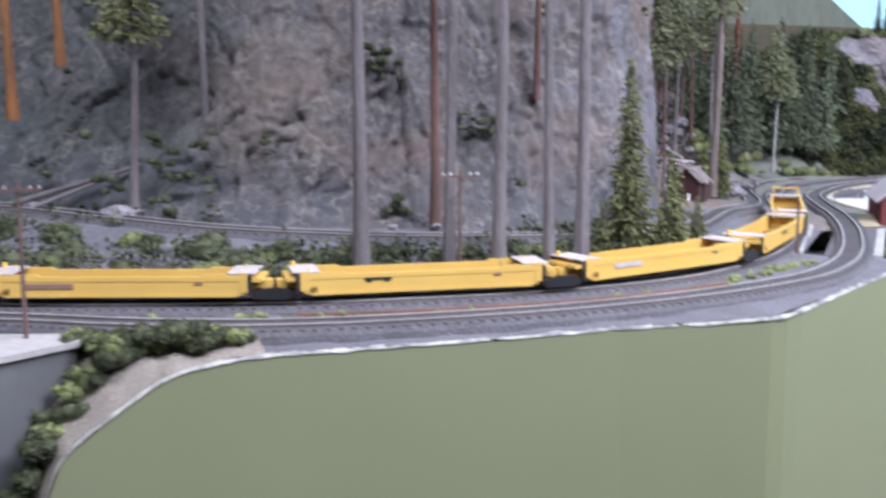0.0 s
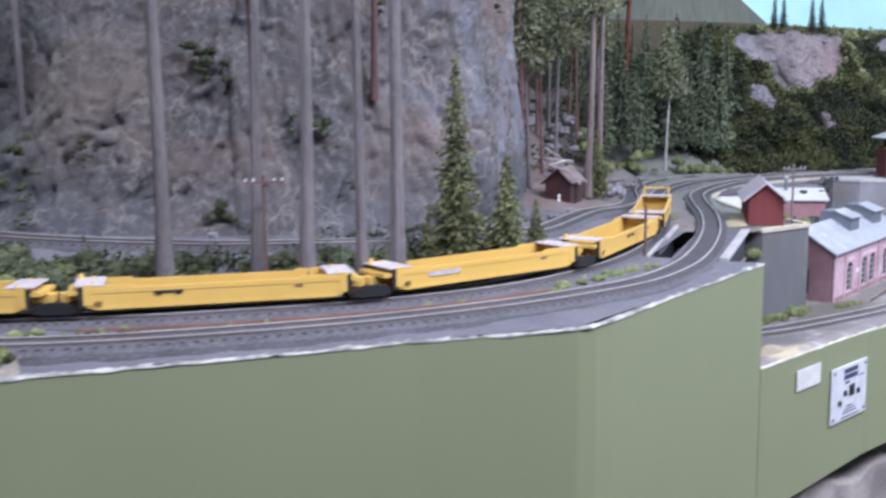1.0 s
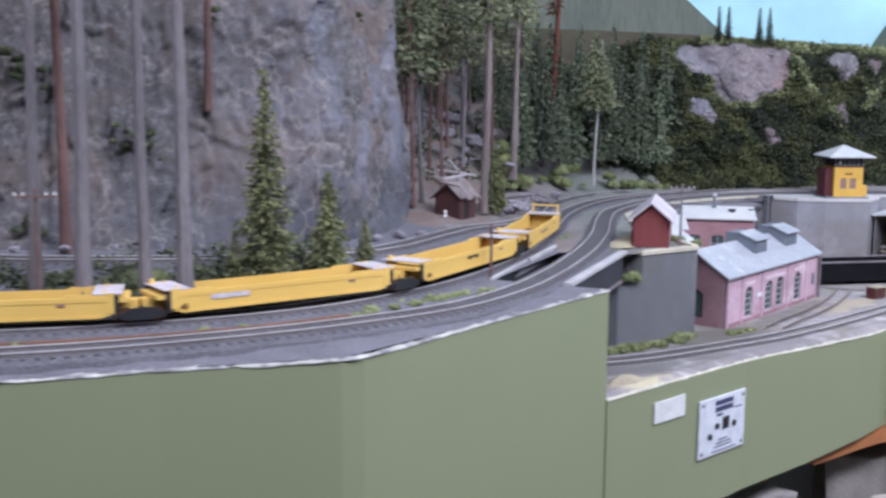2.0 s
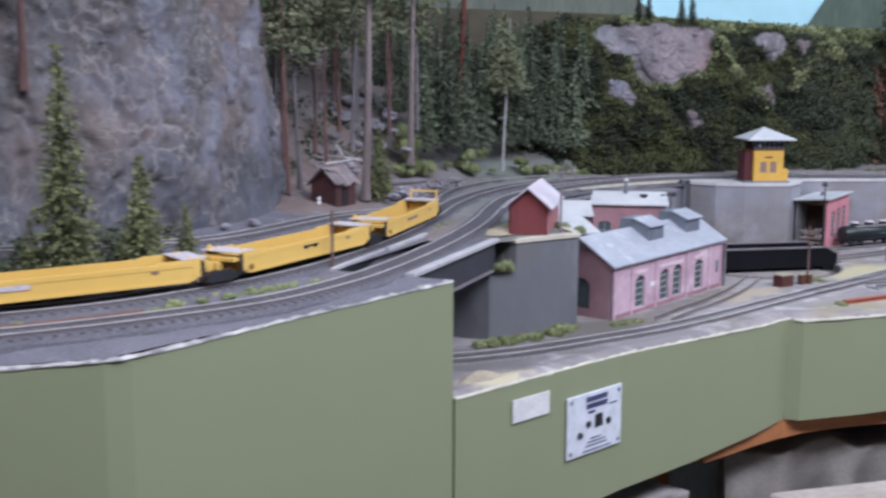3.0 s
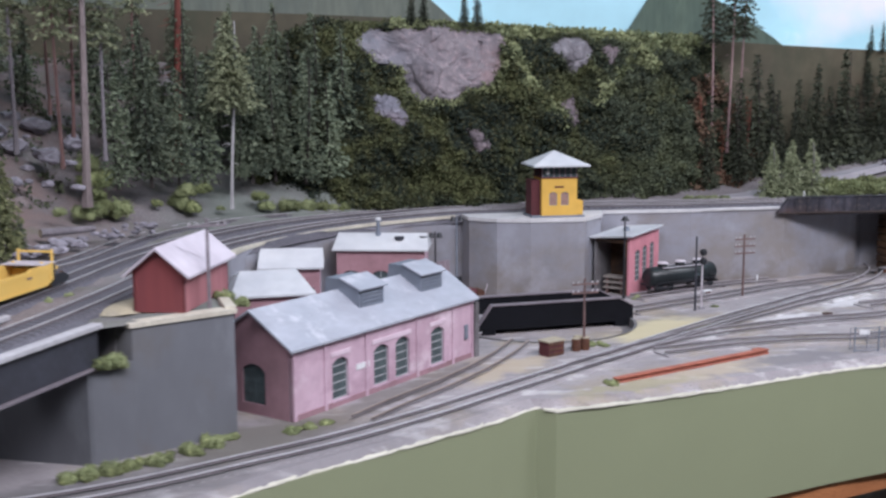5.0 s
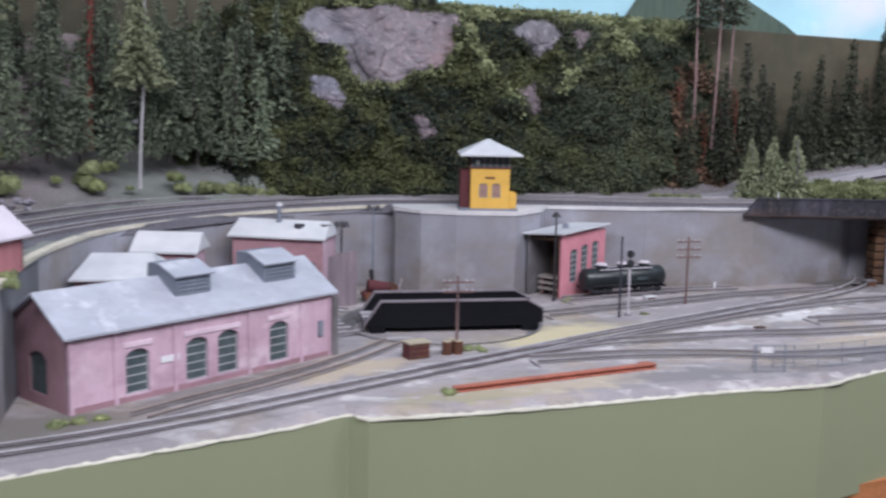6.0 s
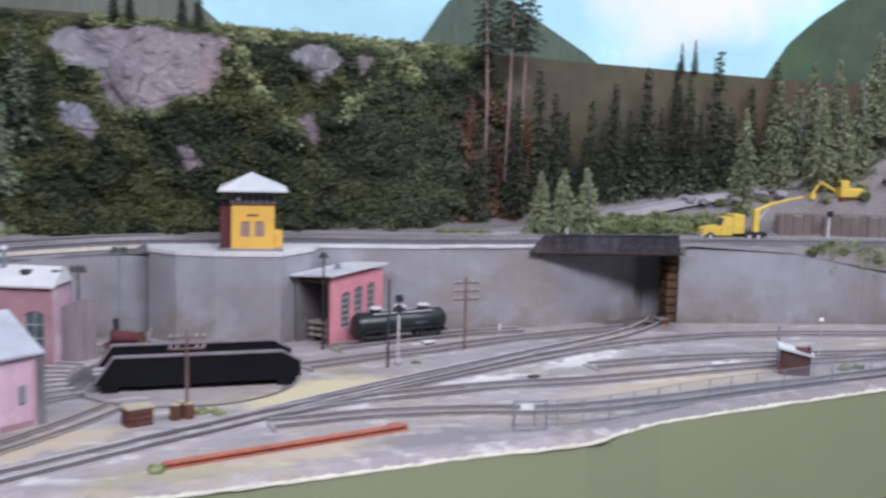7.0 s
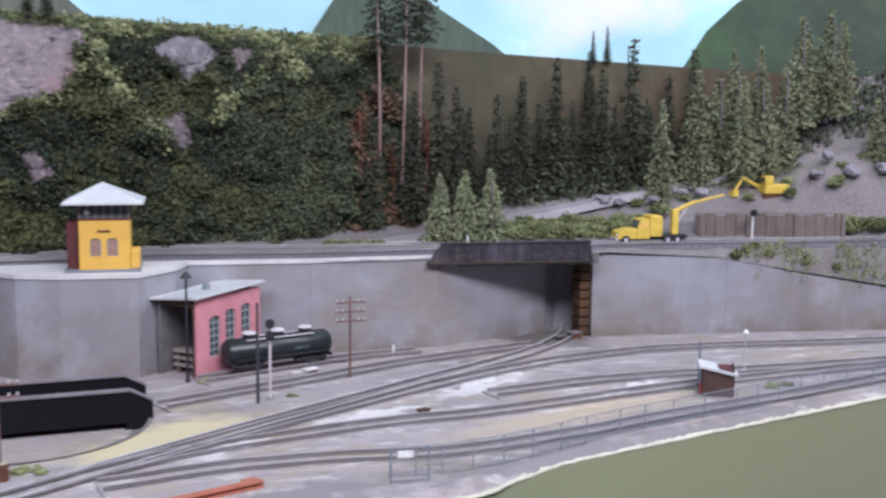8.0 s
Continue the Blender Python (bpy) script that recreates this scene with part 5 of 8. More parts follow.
track("track_yard", at(Z, (0.95, 1.443), (1.045, 1.518), (1.157, 1.604), (1.307, 1.707), (1.428, 1.768), (1.553, 1.798), (1.773, 1.795), (2.2, 1.80)), "yard track among pale cinders", M_YARD, M_RAILDULL)
track("track_yard", at(Z, (1.33, 1.660), (1.40, 1.680), (1.47, 1.692), (1.559, 1.698), (1.716, 1.712), (2.2, 1.77)), "yard siding ending in the cinders", M_YARD, M_RAILDULL)
track("track_yard", at(Z, (1.005, 1.490), (1.08, 1.538), (1.155, 1.568), (1.238, 1.592), (1.304, 1.603), (1.380, 1.624), (1.488, 1.654), (1.606, 1.678), (1.75, 1.70), (2.2, 1.74)), "yard track among pale cinders", M_YARD, M_RAILDULL)
track("track_yard", at(Z, (1.04, 1.486), (1.115, 1.508), (1.188, 1.515), (1.263, 1.514), (1.350, 1.536), (1.451, 1.572), (1.627, 1.632), (2.2, 1.84)), "yard track beside the wire fence", M_YARD, M_RAILDULL)
track("track_turntable_lead", at(Z, (1.070, 1.668), (1.11, 1.69), (1.18, 1.725), (1.272, 1.775), (1.36, 1.812), (1.42, 1.835)), "track leading from the turntable to the underpass", M_YARD, M_RAILDULL)
track("track_tank", at(Z, (1.10, 1.745), (1.165, 1.777), (1.235, 1.807), (1.30, 1.825)), "short spur under the black tank car", M_YARD, M_RAILDULL)
track("track_shop", at(Z, (0.925, 1.545), (0.895, 1.49), (0.85, 1.425), (0.79, 1.355), (0.762, 1.320)), "dull tan track beside the pink engine house", M_YARD, M_RAILTAN, ties=False, bare=True)
for k, a in enumerate((162, 171, 180, 189, 198, 207, 216)):
    c, s_ = math.cos(math.radians(a)), math.sin(math.radians(a))
    far = (0.155, 0.16, 0.165, 0.16, 0.15, 0.14, 0.13)[k]
    track("track_stall", at(Z, (PIT[0] + 0.096 * c, PIT[1] + 0.096 * s_), (PIT[0] + 0.125 * c, PIT[1] + 0.125 * s_), (PIT[0] + far * c, PIT[1] + far * s_)), "radial track between turntable and engine house", M_YARD, ties=False, bare=True)


def turntable():
    ob = thing("turntable_pit", PIT[0], PIT[1], YARD, 0, "round shallow turntable pit with a dark floor", "turntable pit")
    bm = bmesh.new()
    n, r = 48, PIT[2]
    rings = []
    for rr, z in ((r + 0.003, 0.0008), (r, 0.0008), (r - 0.001, -0.0075), (0.0001, -0.008)):
        rings.append([bm.verts.new((rr * math.cos(2 * math.pi * i / n), rr * math.sin(2 * math.pi * i / n), z)) for i in range(n)])
    for j in range(3):
        for i in range(n):
            bm.faces.new((rings[j][i], rings[j][(i + 1) % n], rings[j + 1][(i + 1) % n], rings[j + 1][i]))
    bmesh.ops.recalc_face_normals(bm, faces=bm.faces)
    part("pit_wall", bm, M_DARKCON, ob)
    part("pit_floor", tube((0, 0, -0.0079), (0, 0, -0.0070), r - 0.012, r - 0.012, 40), M_YARD, ob, "pale cinder pit floor")
    br = thing("turntable_bridge", PIT[0] + 0.009, PIT[1] + 0.014, YARD + 0.0035, 9, "black plate girder turntable bridge", "turntable bridge")
    L = 0.0855
    for y in (-0.024, 0.024):
        part("girder", profile([(-L, -0.004), (-L + 0.016, 0.0185), (L - 0.016, 0.0185), (L, 0.010), (L, -0.005), (-L * 0.6, -0.006)], y - 0.002, y + 0.002), M_PITCH, br)
        part("top_flange", profile([(-L - 0.0012, -0.004), (-L + 0.0155, 0.0200), (L - 0.016, 0.0200), (L + 0.0008, 0.0108), (L, 0.0101), (L - 0.016, 0.0186), (-L + 0.016, 0.0186), (-L, -0.004)], y - 0.0034, y + 0.0034), M_FRAME, br, "pale worn top flange")
    part("deck", box(-L, L, -0.021, 0.021, -0.003, 0.0015), M_TIE, br)
    for y in (-0.008, 0.008):
        part("rail", box(-L, L, y - 0.0006, y + 0.0006, 0.0015, 0.0035), M_RAIL, br)
    part("end_truck", box(L - 0.02, L - 0.004, -0.026, 0.026, -0.0105, -0.005), M_PITCH, br)
    part("end_truck", box(-L + 0.006, -L + 0.02, -0.026, 0.026, -0.0105, -0.005), M_PITCH, br)
    part("pivot", tube((0, 0, -0.0183), (0, 0, -0.003), 0.008, 0.006, 12), M_PITCH, br)


turntable()

# ---- buildings ----


def gable_roof(L, W, eave, ridge, over=0.003, thick=0.0018, hip=0.0):
    """Two roof slopes over a plan 0..L by 0..W, ridge along L."""
    bm = bmesh.new()
    k = (ridge - eave) / (W / 2)
    for s in (0, 1):
        y0, y1 = (-over, W / 2) if s == 0 else (W + over, W / 2)
        z0 = eave - k * over
        top = [(-over, y0, z0 + thick), (L + over, y0, z0 + thick), (L + over - hip, y1, ridge + thick), (-over + hip, y1, ridge + thick)]
        low = [(x, y, z - thick) for x, y, z in top]
        v = [bm.verts.new(p) for p in top + low]
        for q in ((0, 1, 2, 3), (7, 6, 5, 4), (0, 4, 5, 1), (1, 5, 6, 2), (2, 6, 7, 3), (3, 7, 4, 0)):
            bm.faces.new([v[i] for i in q])
    if hip:
        for x0, x1 in ((-over, -over + hip), (L + over, L + over - hip)):
            v = [bm.verts.new(p) for p in ((x0, -over, eave - k * over + thick), (x0, W + over, eave - k * over + thick), (x1, W / 2, ridge + thick))]
            bm.faces.new(v)
    bmesh.ops.recalc_face_normals(bm, faces=bm.faces)
    return bm


def wall_with_openings(L, H, thick, holes, gable=None):
    """A wall in the x, z plane from 0 to L, outer face at y = 0; arched openings (x0, x1, z0, z1) are cut right through."""
    xs = sorted({0, L, *[h[0] for h in holes], *[h[1] for h in holes]})
    bm = bmesh.new()
    for a, b in zip(xs[:-1], xs[1:]):
        hole = next((h for h in holes if h[0] <= a and b <= h[1]), None)
        if hole is None:
            add_box(bm, a, b, 0, thick, 0, H)
            continue
        _, _, z0, z1 = hole
        if z0 > 0:
            add_box(bm, a, b, 0, thick, 0, z0)
        n, rise = 8, min((b - a) * 0.22, z1 - z0)
        pts = []
        for i in range(n + 1):
            u = i / n
            pts.append((a + (b - a) * u, z1 - rise + rise * math.sin(math.pi * u) ** 0.7))
        for i in range(n):
            (xa, za), (xb, zb) = pts[i], pts[i + 1]
            v = [bm.verts.new(p) for p in ((xa, 0, za), (xb, 0, zb), (xb, 0, H), (xa, 0, H), (xa, thick, za), (xb, thick, zb), (xb, thick, H), (xa, thick, H))]
            for q in ((0, 1, 2, 3), (7, 6, 5, 4), (0, 4, 5, 1), (2, 6, 7, 3)):
                bm.faces.new([v[j] for j in q])
    if gable:
        v = [bm.verts.new(p) for p in ((0, 0, H), (L, 0, H), (L / 2, 0, gable), (0, thick, H), (L, thick, H), (L / 2, thick, gable))]
        for q in ((0, 1, 2), (5, 4, 3), (0, 2, 5, 3), (2, 1, 4, 5)):
            bm.faces.new([v[j] for j in q])
    bmesh.ops.remove_doubles(bm, verts=bm.verts, dist=1e-6)
    bmesh.ops.recalc_face_normals(bm, faces=bm.faces)
    return bm


def window(parent, x0, x1, z0, z1, y, rows=4, cols=3, matrix=None, bars=None):
    """A pane with its frame and glazing bars, set into an opening of a wall that runs along x."""
    w = part("window", box(x0, x1, y, y + 0.0006, z0, z1), M_WINDOW, parent)
    f = bmesh.new()
    t = 0.0009
    for a, b, c, d in ((x0, x0 + t, z0, z1), (x1 - t, x1, z0, z1), (x0 + t, x1 - t, z0, z0 + t), (x0 + t, x1 - t, z1 - t, z1)):
        add_box(f, a, b, y - 0.0006, y - 0.00005, c, d)
    part("frame", f, bars or M_MULL, w)
    for i in range(1, cols):
        x = x0 + (x1 - x0) * i / cols
        part("glazing_bar", box(x - 0.0003, x + 0.0003, y - 0.0004, y - 0.00005, z0 + t, z1 - t), bars or M_MULL, w)
    for i in range(1, rows):
        z = z0 + (z1 - z0) * i / rows
        part("glazing_bar", box(x0 + t, x1 - t, y - 0.0005, y - 0.00006, z - 0.0004, z + 0.0004), bars or M_MULL, w)
    if matrix is not None:
        w.matrix_basis = matrix
    return w


def engine_house():
    """The long pink brick engine house."""
    L, W, H, R = 0.2395, 0.075, 0.054, 0.077
    turn = math.degrees(math.atan2(0.191, 0.173))
    ob = thing("engine_house", 0.713, 1.328, YARD, turn, "faded pink brick engine house with pale metal roof", "building")
    wins = [(0.0447, 0.0640, 0.005, 0.037), (0.0954, 0.1148, 0.005, 0.037), (0.1240, 0.1430, 0.005, 0.038), (0.1740, 0.1935, 0.005, 0.037)]
    part("wall", wall_with_openings(L, H, 0.003, wins), M_PINK, ob)
    for x0, x1, z0, z1 in wins:
        window(ob, x0 + 0.0001, x1 - 0.0001, z0 + 0.0001, z1, 0.0022, 5, 1)
        part("sill", box(x0 - 0.001, x1 + 0.001, -0.0012, 0.0002, z0 - 0.0012, z0), M_PINK, ob)
    for x0, x1 in ((0.0425, 0.0662), (0.0932, 0.1452), (0.1718, 0.1957)):
        part("lintel_band", box(x0, x1, -0.0008, -0.00006, 0.0385, 0.0425, 0.0003), M_LINTEL, ob, "whitened brick band over the windows")
    part("base_course", box(0.004, L, -0.0007, -0.00006, 0.0, 0.0042), M_BRICKPINK, ob, "grimy brick base course")
    part("corner_post", box(L - 0.001, L + 0.0045, -0.0035, -0.0012, 0.0, 0.049), M_DARKCON, ob, "dark corner post")
    part("wall", box(0, L, W - 0.003, W, 0, H), M_PINK, ob)
    door = [(0.026, 0.049, 0.008, 0.038)]
    gx = Matrix.Translation((0, W, 0)) @ pose(0, 0, 0, 0, 0, -90)
    # West gable in darker brick: its own dusky tone plus painted-in shade.
    end = part("gable_wall", wall_with_openings(W, H, 0.003, door, R), M_BRICKPINK, ob)
    end.matrix_basis = gx
    window(end, 0.0261, 0.0489, 0.0081, 0.038, 0.0022, 4, 2, bars=M_WINDOW)
    far = part("gable_wall", wall_with_openings(W, H, 0.003, [(0.012, 0.034, 0.0, 0.040), (0.042, 0.064, 0.0, 0.040)], R), M_PINK, ob)
    far.matrix_basis = Matrix.Translation((L, 0, 0)) @ pose(0, 0, 0, 0, 0, 90)
    for k in range(6):
        x = (0.001, 0.035, 0.084, 0.152, 0.205, 0.2362)[k]
        part("pilaster", box(x, x + 0.003, -0.0011, -0.00005, 0.0, 0.050), M_PINK, ob)
    part("cornice", box(0.0, L, -0.0016, -0.00005, 0.0502, 0.0538), M_PINK, ob)
    # Box added for a small unidentified dark mark near the wall end.
    part("wall_box", box(0.2245, 0.2295, -0.0016, -0.00005, 0.018, 0.031, 0.0003), M_VENT, ob, "small grey box standing for an unidentified wall mark")
    part("sign", box(0.073, 0.089, -0.0008, -0.00005, 0.023, 0.0275), M_WHITE, ob, "small blank white sign")
    part("roof", gable_roof(L, W, H, R, 0.004), M_ROOF, ob, "pale grey weathered metal roof")
    k = (R - H) / (W / 2)
    for x0 in (0.098, 0.182):
        vent = part("roof_vent", profile([(0.016, H + k * 0.016), (0.052, R - k * 0.0145), (0.050, R + 0.010), (0.034, R + 0.010), (0.016, R + 0.003)], 0, 0.032), M_VENT, ob, "grey louvred roof ventilator")
        vent.matrix_basis = Matrix(((0, 1, 0, x0), (1, 0, 0, 0), (0, 0, 1, 0), (0, 0, 0, 1)))
        a = math.atan2(0.007, 0.018)
        lid = part("lid", box(-0.002, 0.034, -0.003, 0.020, 0, 0.0012), M_ROOF, ob, "pale vent lid")
        lid.matrix_basis = Matrix.Translation((x0, 0.016, R + 0.0034)) @ Matrix.Rotation(a, 4, "X")
        for j in range(4):
            z = H + k * 0.016 + 0.002 + j * 0.003
            part("louvre", box(x0 + 0.002, x0 + 0.030, 0.0152, 0.0159, z, z + 0.0012), M_VENT, ob)


M_LINTEL = material("whitened_brick", rgb(218, 198, 210), rgb(196, 172, 186), 130, 30, 0.9, bump=0.1, grain=0.6)
M_BRICKPINK = material("grimy_shaded_brick", rgb(160, 124, 134), rgb(126, 98, 104), 130, 18, 0.9, bump=0.1, grain=0.5)
engine_house()


def small_house(x, y, turn, L, W, H, R, label, openings=2, hip=0.008, chimney=False, wall_mat=None, roof_mat=None, group="shop buildings"):
    ob = thing("shop_building", x, y, YARD, turn, label, "building", group)
    holes = []
    for k in range(openings):
        c = L * (k + 0.5) / openings
        holes.append((c - 0.009, c + 0.009, 0.002, min(H - 0.006, 0.05)))
    part("wall", wall_with_openings(L, H, 0.002, holes), wall_mat or M_BRICKDK, ob)
    for h in holes:
        window(ob, h[0] + 0.0001, h[1] - 0.0001, h[2] + 0.0001, h[3], 0.0014, 4, 2)
    part("wall", box(0, L, W - 0.002, W, 0, H), wall_mat or M_BRICKDK, ob)
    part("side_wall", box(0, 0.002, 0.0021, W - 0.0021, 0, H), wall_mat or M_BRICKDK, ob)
    # The east side wall takes the paler pink brick.
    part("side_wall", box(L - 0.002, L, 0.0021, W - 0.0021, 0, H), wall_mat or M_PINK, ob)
    part("roof", gable_roof(L, W, H, R, 0.004, hip=hip), roof_mat or M_ROOFWHITE, ob, "white painted low roof")
    if chimney:
        part("stack", tube((L * 0.45, W * 0.45, R - 0.006), (L * 0.45, W * 0.45, R + 0.016), 0.0022, 0.002, 10), M_VENT, ob)
        part("stack_base", tube((L * 0.45, W * 0.45, R - 0.008), (L * 0.45, W * 0.45, R + 0.002), 0.0045, 0.003, 10), M_VENT, ob)
        for vx, vy in ((0.70, 0.30), (0.97, 0.42)):
            part("roof_knob", tube((L * vx, W * vy, R - 0.012), (L * vx, W * vy, R - 0.001), 0.0042, 0.0052, 10), M_GIRDER, ob, "dark roof ventilator")
        part("stack_cap", tube((L * 0.45, W * 0.45, R + 0.0155), (L * 0.45, W * 0.45, R + 0.0185), 0.0036, 0.0022, 10), M_ROOFWHITE, ob)
    return ob


small_house(0.666, 1.502, 7, 0.066, 0.076, 0.061, 0.075, "dusky brick lean-to with a white roof", 2, 0.012)
small_house(0.687, 1.612, -3, 0.055, 0.040, 0.069, 0.082, "dusky brick shop with a white roof", 2, 0.001)
small_house(0.762, 1.697, -12, 0.092, 0.045, 0.073, 0.085, "dusky brick shop with arched openings and roof stack", 3, 0.003, True)


def board_fence():
    """A grey mauve screen with a curved top beside the brick shop."""
    ob = thing("board_screen", 0.854, 1.694, YARD, 36, "grey mauve board screen with a curved top", "screen")
    for k in range(8):
        x = 0.0046 * k
        part("board", box(x, x + 0.0043, 0, 0.0015, 0, 0.049 + 0.0065 * math.sin(math.pi * (k + 1) / 14)), M_SCREEN, ob)
    part("rail", box(0, 0.0366, 0.0016, 0.003, 0.012, 0.015), M_SCREEN, ob)
    part("rail", box(0, 0.0366, 0.0016, 0.003, 0.036, 0.039), M_SCREEN, ob)


M_SCREEN = material("mauve_boards", rgb(136, 122, 130), rgb(110, 100, 107), 160, 30, 0.9, bump=0.1, stretch=(1, 1, 0.3), per=0.1)
board_fence()


def red_shed():
    L, W, H, R = 0.090, 0.036, 0.028, 0.043
    turn = 74.5
    ob = thing("red_shed", 0.6435, 1.296, 1.2865, turn, "barn red gabled shed with a pale roof", "shed")
    part("wall", box(0, L, 0, 0.002, 0, H), M_REDPINK, ob)
    part("wall", box(0, L, W - 0.002, W, 0, H), M_REDSHED, ob)
    front = part("gable_wall", wall_with_openings(W, H, 0.002, [], R), M_REDSHED, ob)
    front.matrix_basis = Matrix.Translation((0, W, 0)) @ pose(0, 0, 0, 0, 0, -90)
    back = part("gable_wall", wall_with_openings(W, H, 0.002, [], R), M_REDSHED, ob)
    back.matrix_basis = Matrix.Translation((L, 0, 0)) @ pose(0, 0, 0, 0, 0, 90)
    part("roof", gable_roof(L, W, H, R, 0.005), M_ROOFPINK, ob)
    part("door", box(0.006, 0.030, W + 0.0001, W + 0.001, 0, 0.024), M_MAROON, ob, "dark maroon side door")


M_REDPINK = material("faded_red_boards", rgb(176, 118, 124), rgb(154, 98, 104), 120, 30, 0.85, bump=0.1, stretch=(3, 3, 0.4), grain=0.5)
M_ROOFPINK = material("faded_pinkish_roof", rgb(204, 196, 206), rgb(184, 174, 186), 90, 16, 0.7, bump=0.03, grain=0.5)
red_shed()


def gully_shed():
    L, W, H, R = 0.036, 0.030, 0.026, 0.040
    ob = thing("line_shed", 0.444, 1.408, 1.2985, 58, "small maroon board shed with a broken plank roof", "shed")
    part("body", box(0, L, 0, W, -0.004, H), M_MAROONDK, ob)
    for x in (0, L - 0.0015):
        g = part("gable", profile([(0, H), (W, H), (W / 2, R)], 0, 0.0015), M_MAROONDK, ob)
        g.matrix_basis = Matrix(((0, 1, 0, x), (1, 0, 0, 0), (0, 0, 1, 0), (0, 0, 0, 1)))
    # No opening is cut: a dark panel stands for the shade inside.
    part("door", box(0.012, 0.022, -0.0006, -0.00005, -0.002, 0.020), M_DARK, ob, "dark panel as a shaded doorway")
    slope = math.atan2(R - H, W / 2)
    run = math.hypot(R - H, W / 2) + 0.006
    rg = random.Random(4)
    for side in (-1, 1):
        for k in range(9):
            x = -0.004 + 0.0049 * k
            plank = part("roof_plank", box(0, 0.0044, 0, run * rg.uniform(0.86, 1.06), 0, 0.0011), M_SHINGLE, ob)
            m = Matrix.Translation((x, W / 2, R + 0.0006)) @ Matrix.Rotation(side * rg.uniform(-0.05, 0.05), 4, "Z")
            plank.matrix_basis = m @ (Matrix.Rotation(math.pi, 4, "Z") @ Matrix.Translation((-0.0044, 0, 0)) if side < 0 else Matrix.Identity(4)) @ Matrix.Rotation(-slope, 4, "X")
    for k in range(4):
        loose = part("loose_plank", box(0, 0.028, 0, 0.0035, 0, 0.001), M_SHINGLE, ob)
        loose.matrix_basis = Matrix.Translation((-0.016 + 0.004 * k, W / 2 - 0.002 + 0.005 * k, R + 0.002 + 0.0014 * k)) @ Matrix.Rotation(0.3 * k - 0.5, 4, "Z")


M_MAROONDK = material("dark_maroon_boards", rgb(84, 48, 50), rgb(64, 40, 42), 300, 40, 0.85, bump=0.2)
M_SHINGLE = material("grey_shingle", rgb(148, 137, 140), rgb(108, 97, 101), 200, 40, 0.9, bump=0.2, per=0.15)

gully_shed()


def watch_tower():
    ob = thing("yard_tower", 1.000, 1.784, 1.2885, 1, "ochre yellow yard tower with a white hip roof", "tower")
    ob.scale = (0.88, 0.88, 0.97)
    W, D = 0.047, 0.044
    part("base_plate", box(-0.014, W + 0.010, -0.004, D + 0.004, 0, 0.0022, 0.0005), M_VENT, ob, "grey base")
    part("wall", wall_with_openings(W, 0.046, 0.002, [(0.010, 0.0205, 0.014, 0.030), (0.0255, 0.036, 0.014, 0.030)]), M_OCHRE, ob)
    for x in (0.010, 0.0255):
        window(ob, x + 0.0001, x + 0.0104, 0.0141, 0.030, 0.0014, 2, 2)
        part("shutter", box(x + 0.0008, x + 0.0097, 0.0004, 0.0008, 0.0148, 0.0285), M_GREYMARK, ob)
    part("wall", box(0, W, D - 0.002, D, 0.0022, 0.046), M_OCHRE, ob)
    part("side_wall", box(0, 0.002, 0.0021, D - 0.0021, 0.0022, 0.046), M_OCHRE, ob)
    part("side_wall", box(W - 0.002, W, 0.0021, D - 0.0021, 0.0022, 0.046), M_OCHRE, ob)
    part("stair_tower", box(-0.012, -0.0001, 0.008, D - 0.004, 0.0022, 0.044), M_MAROON, ob, "maroon stair enclosure")
    part("annex", box(W + 0.0001, W + 0.009, 0.002, 0.03, 0.0022, 0.019, 0.0006), M_OCHRE, ob)
    part("cabin_floor", box(-0.001, W + 0.001, -0.001, D + 0.001, 0.046, 0.0475), M_MAROON, ob)
    part("glazing", box(0.001, W - 0.001, 0.001, D - 0.001, 0.0475, 0.060), M_WINDOW, ob)
    for k in range(7):
        x = (W - 0.0016) * k / 6
        part("mullion", box(x, x + 0.0016, -0.0002, 0.0009, 0.0475, 0.060), M_FRAME, ob)
    for k in range(5):
        y = 0.001 + (D - 0.004) * k / 4
        part("mullion", box(-0.0004, 0.0009, y, y + 0.0016, 0.0475, 0.060), M_MAROON, ob)
    part("name_bar", box(0.017, 0.029, -0.0006, -0.0001, 0.035, 0.0368), M_MAROON, ob)
    part("lamp", box(0.006, 0.010, -0.0012, -0.0003, 0.051, 0.0545), M_WHITE, ob)
    bm = bmesh.new()
    o = 0.014
    ring = [(-o, -o), (W + o, -o), (W + o, D + o), (-o, D + o)]
    lo = [bm.verts.new((x, y, 0.060)) for x, y in ring]
    hi = [bm.verts.new((x, y, 0.0618)) for x, y in ring]
    apex = bm.verts.new((W / 2 - 0.002, D / 2, 0.078))
    bm.faces.new(lo[::-1])
    for i in range(4):
        j = (i + 1) % 4
        bm.faces.new((lo[i], lo[j], hi[j], hi[i]))
        bm.faces.new((hi[i], hi[j], apex))
    part("roof", bm, M_ROOFWHITE, ob, "white hip roof")


watch_tower()


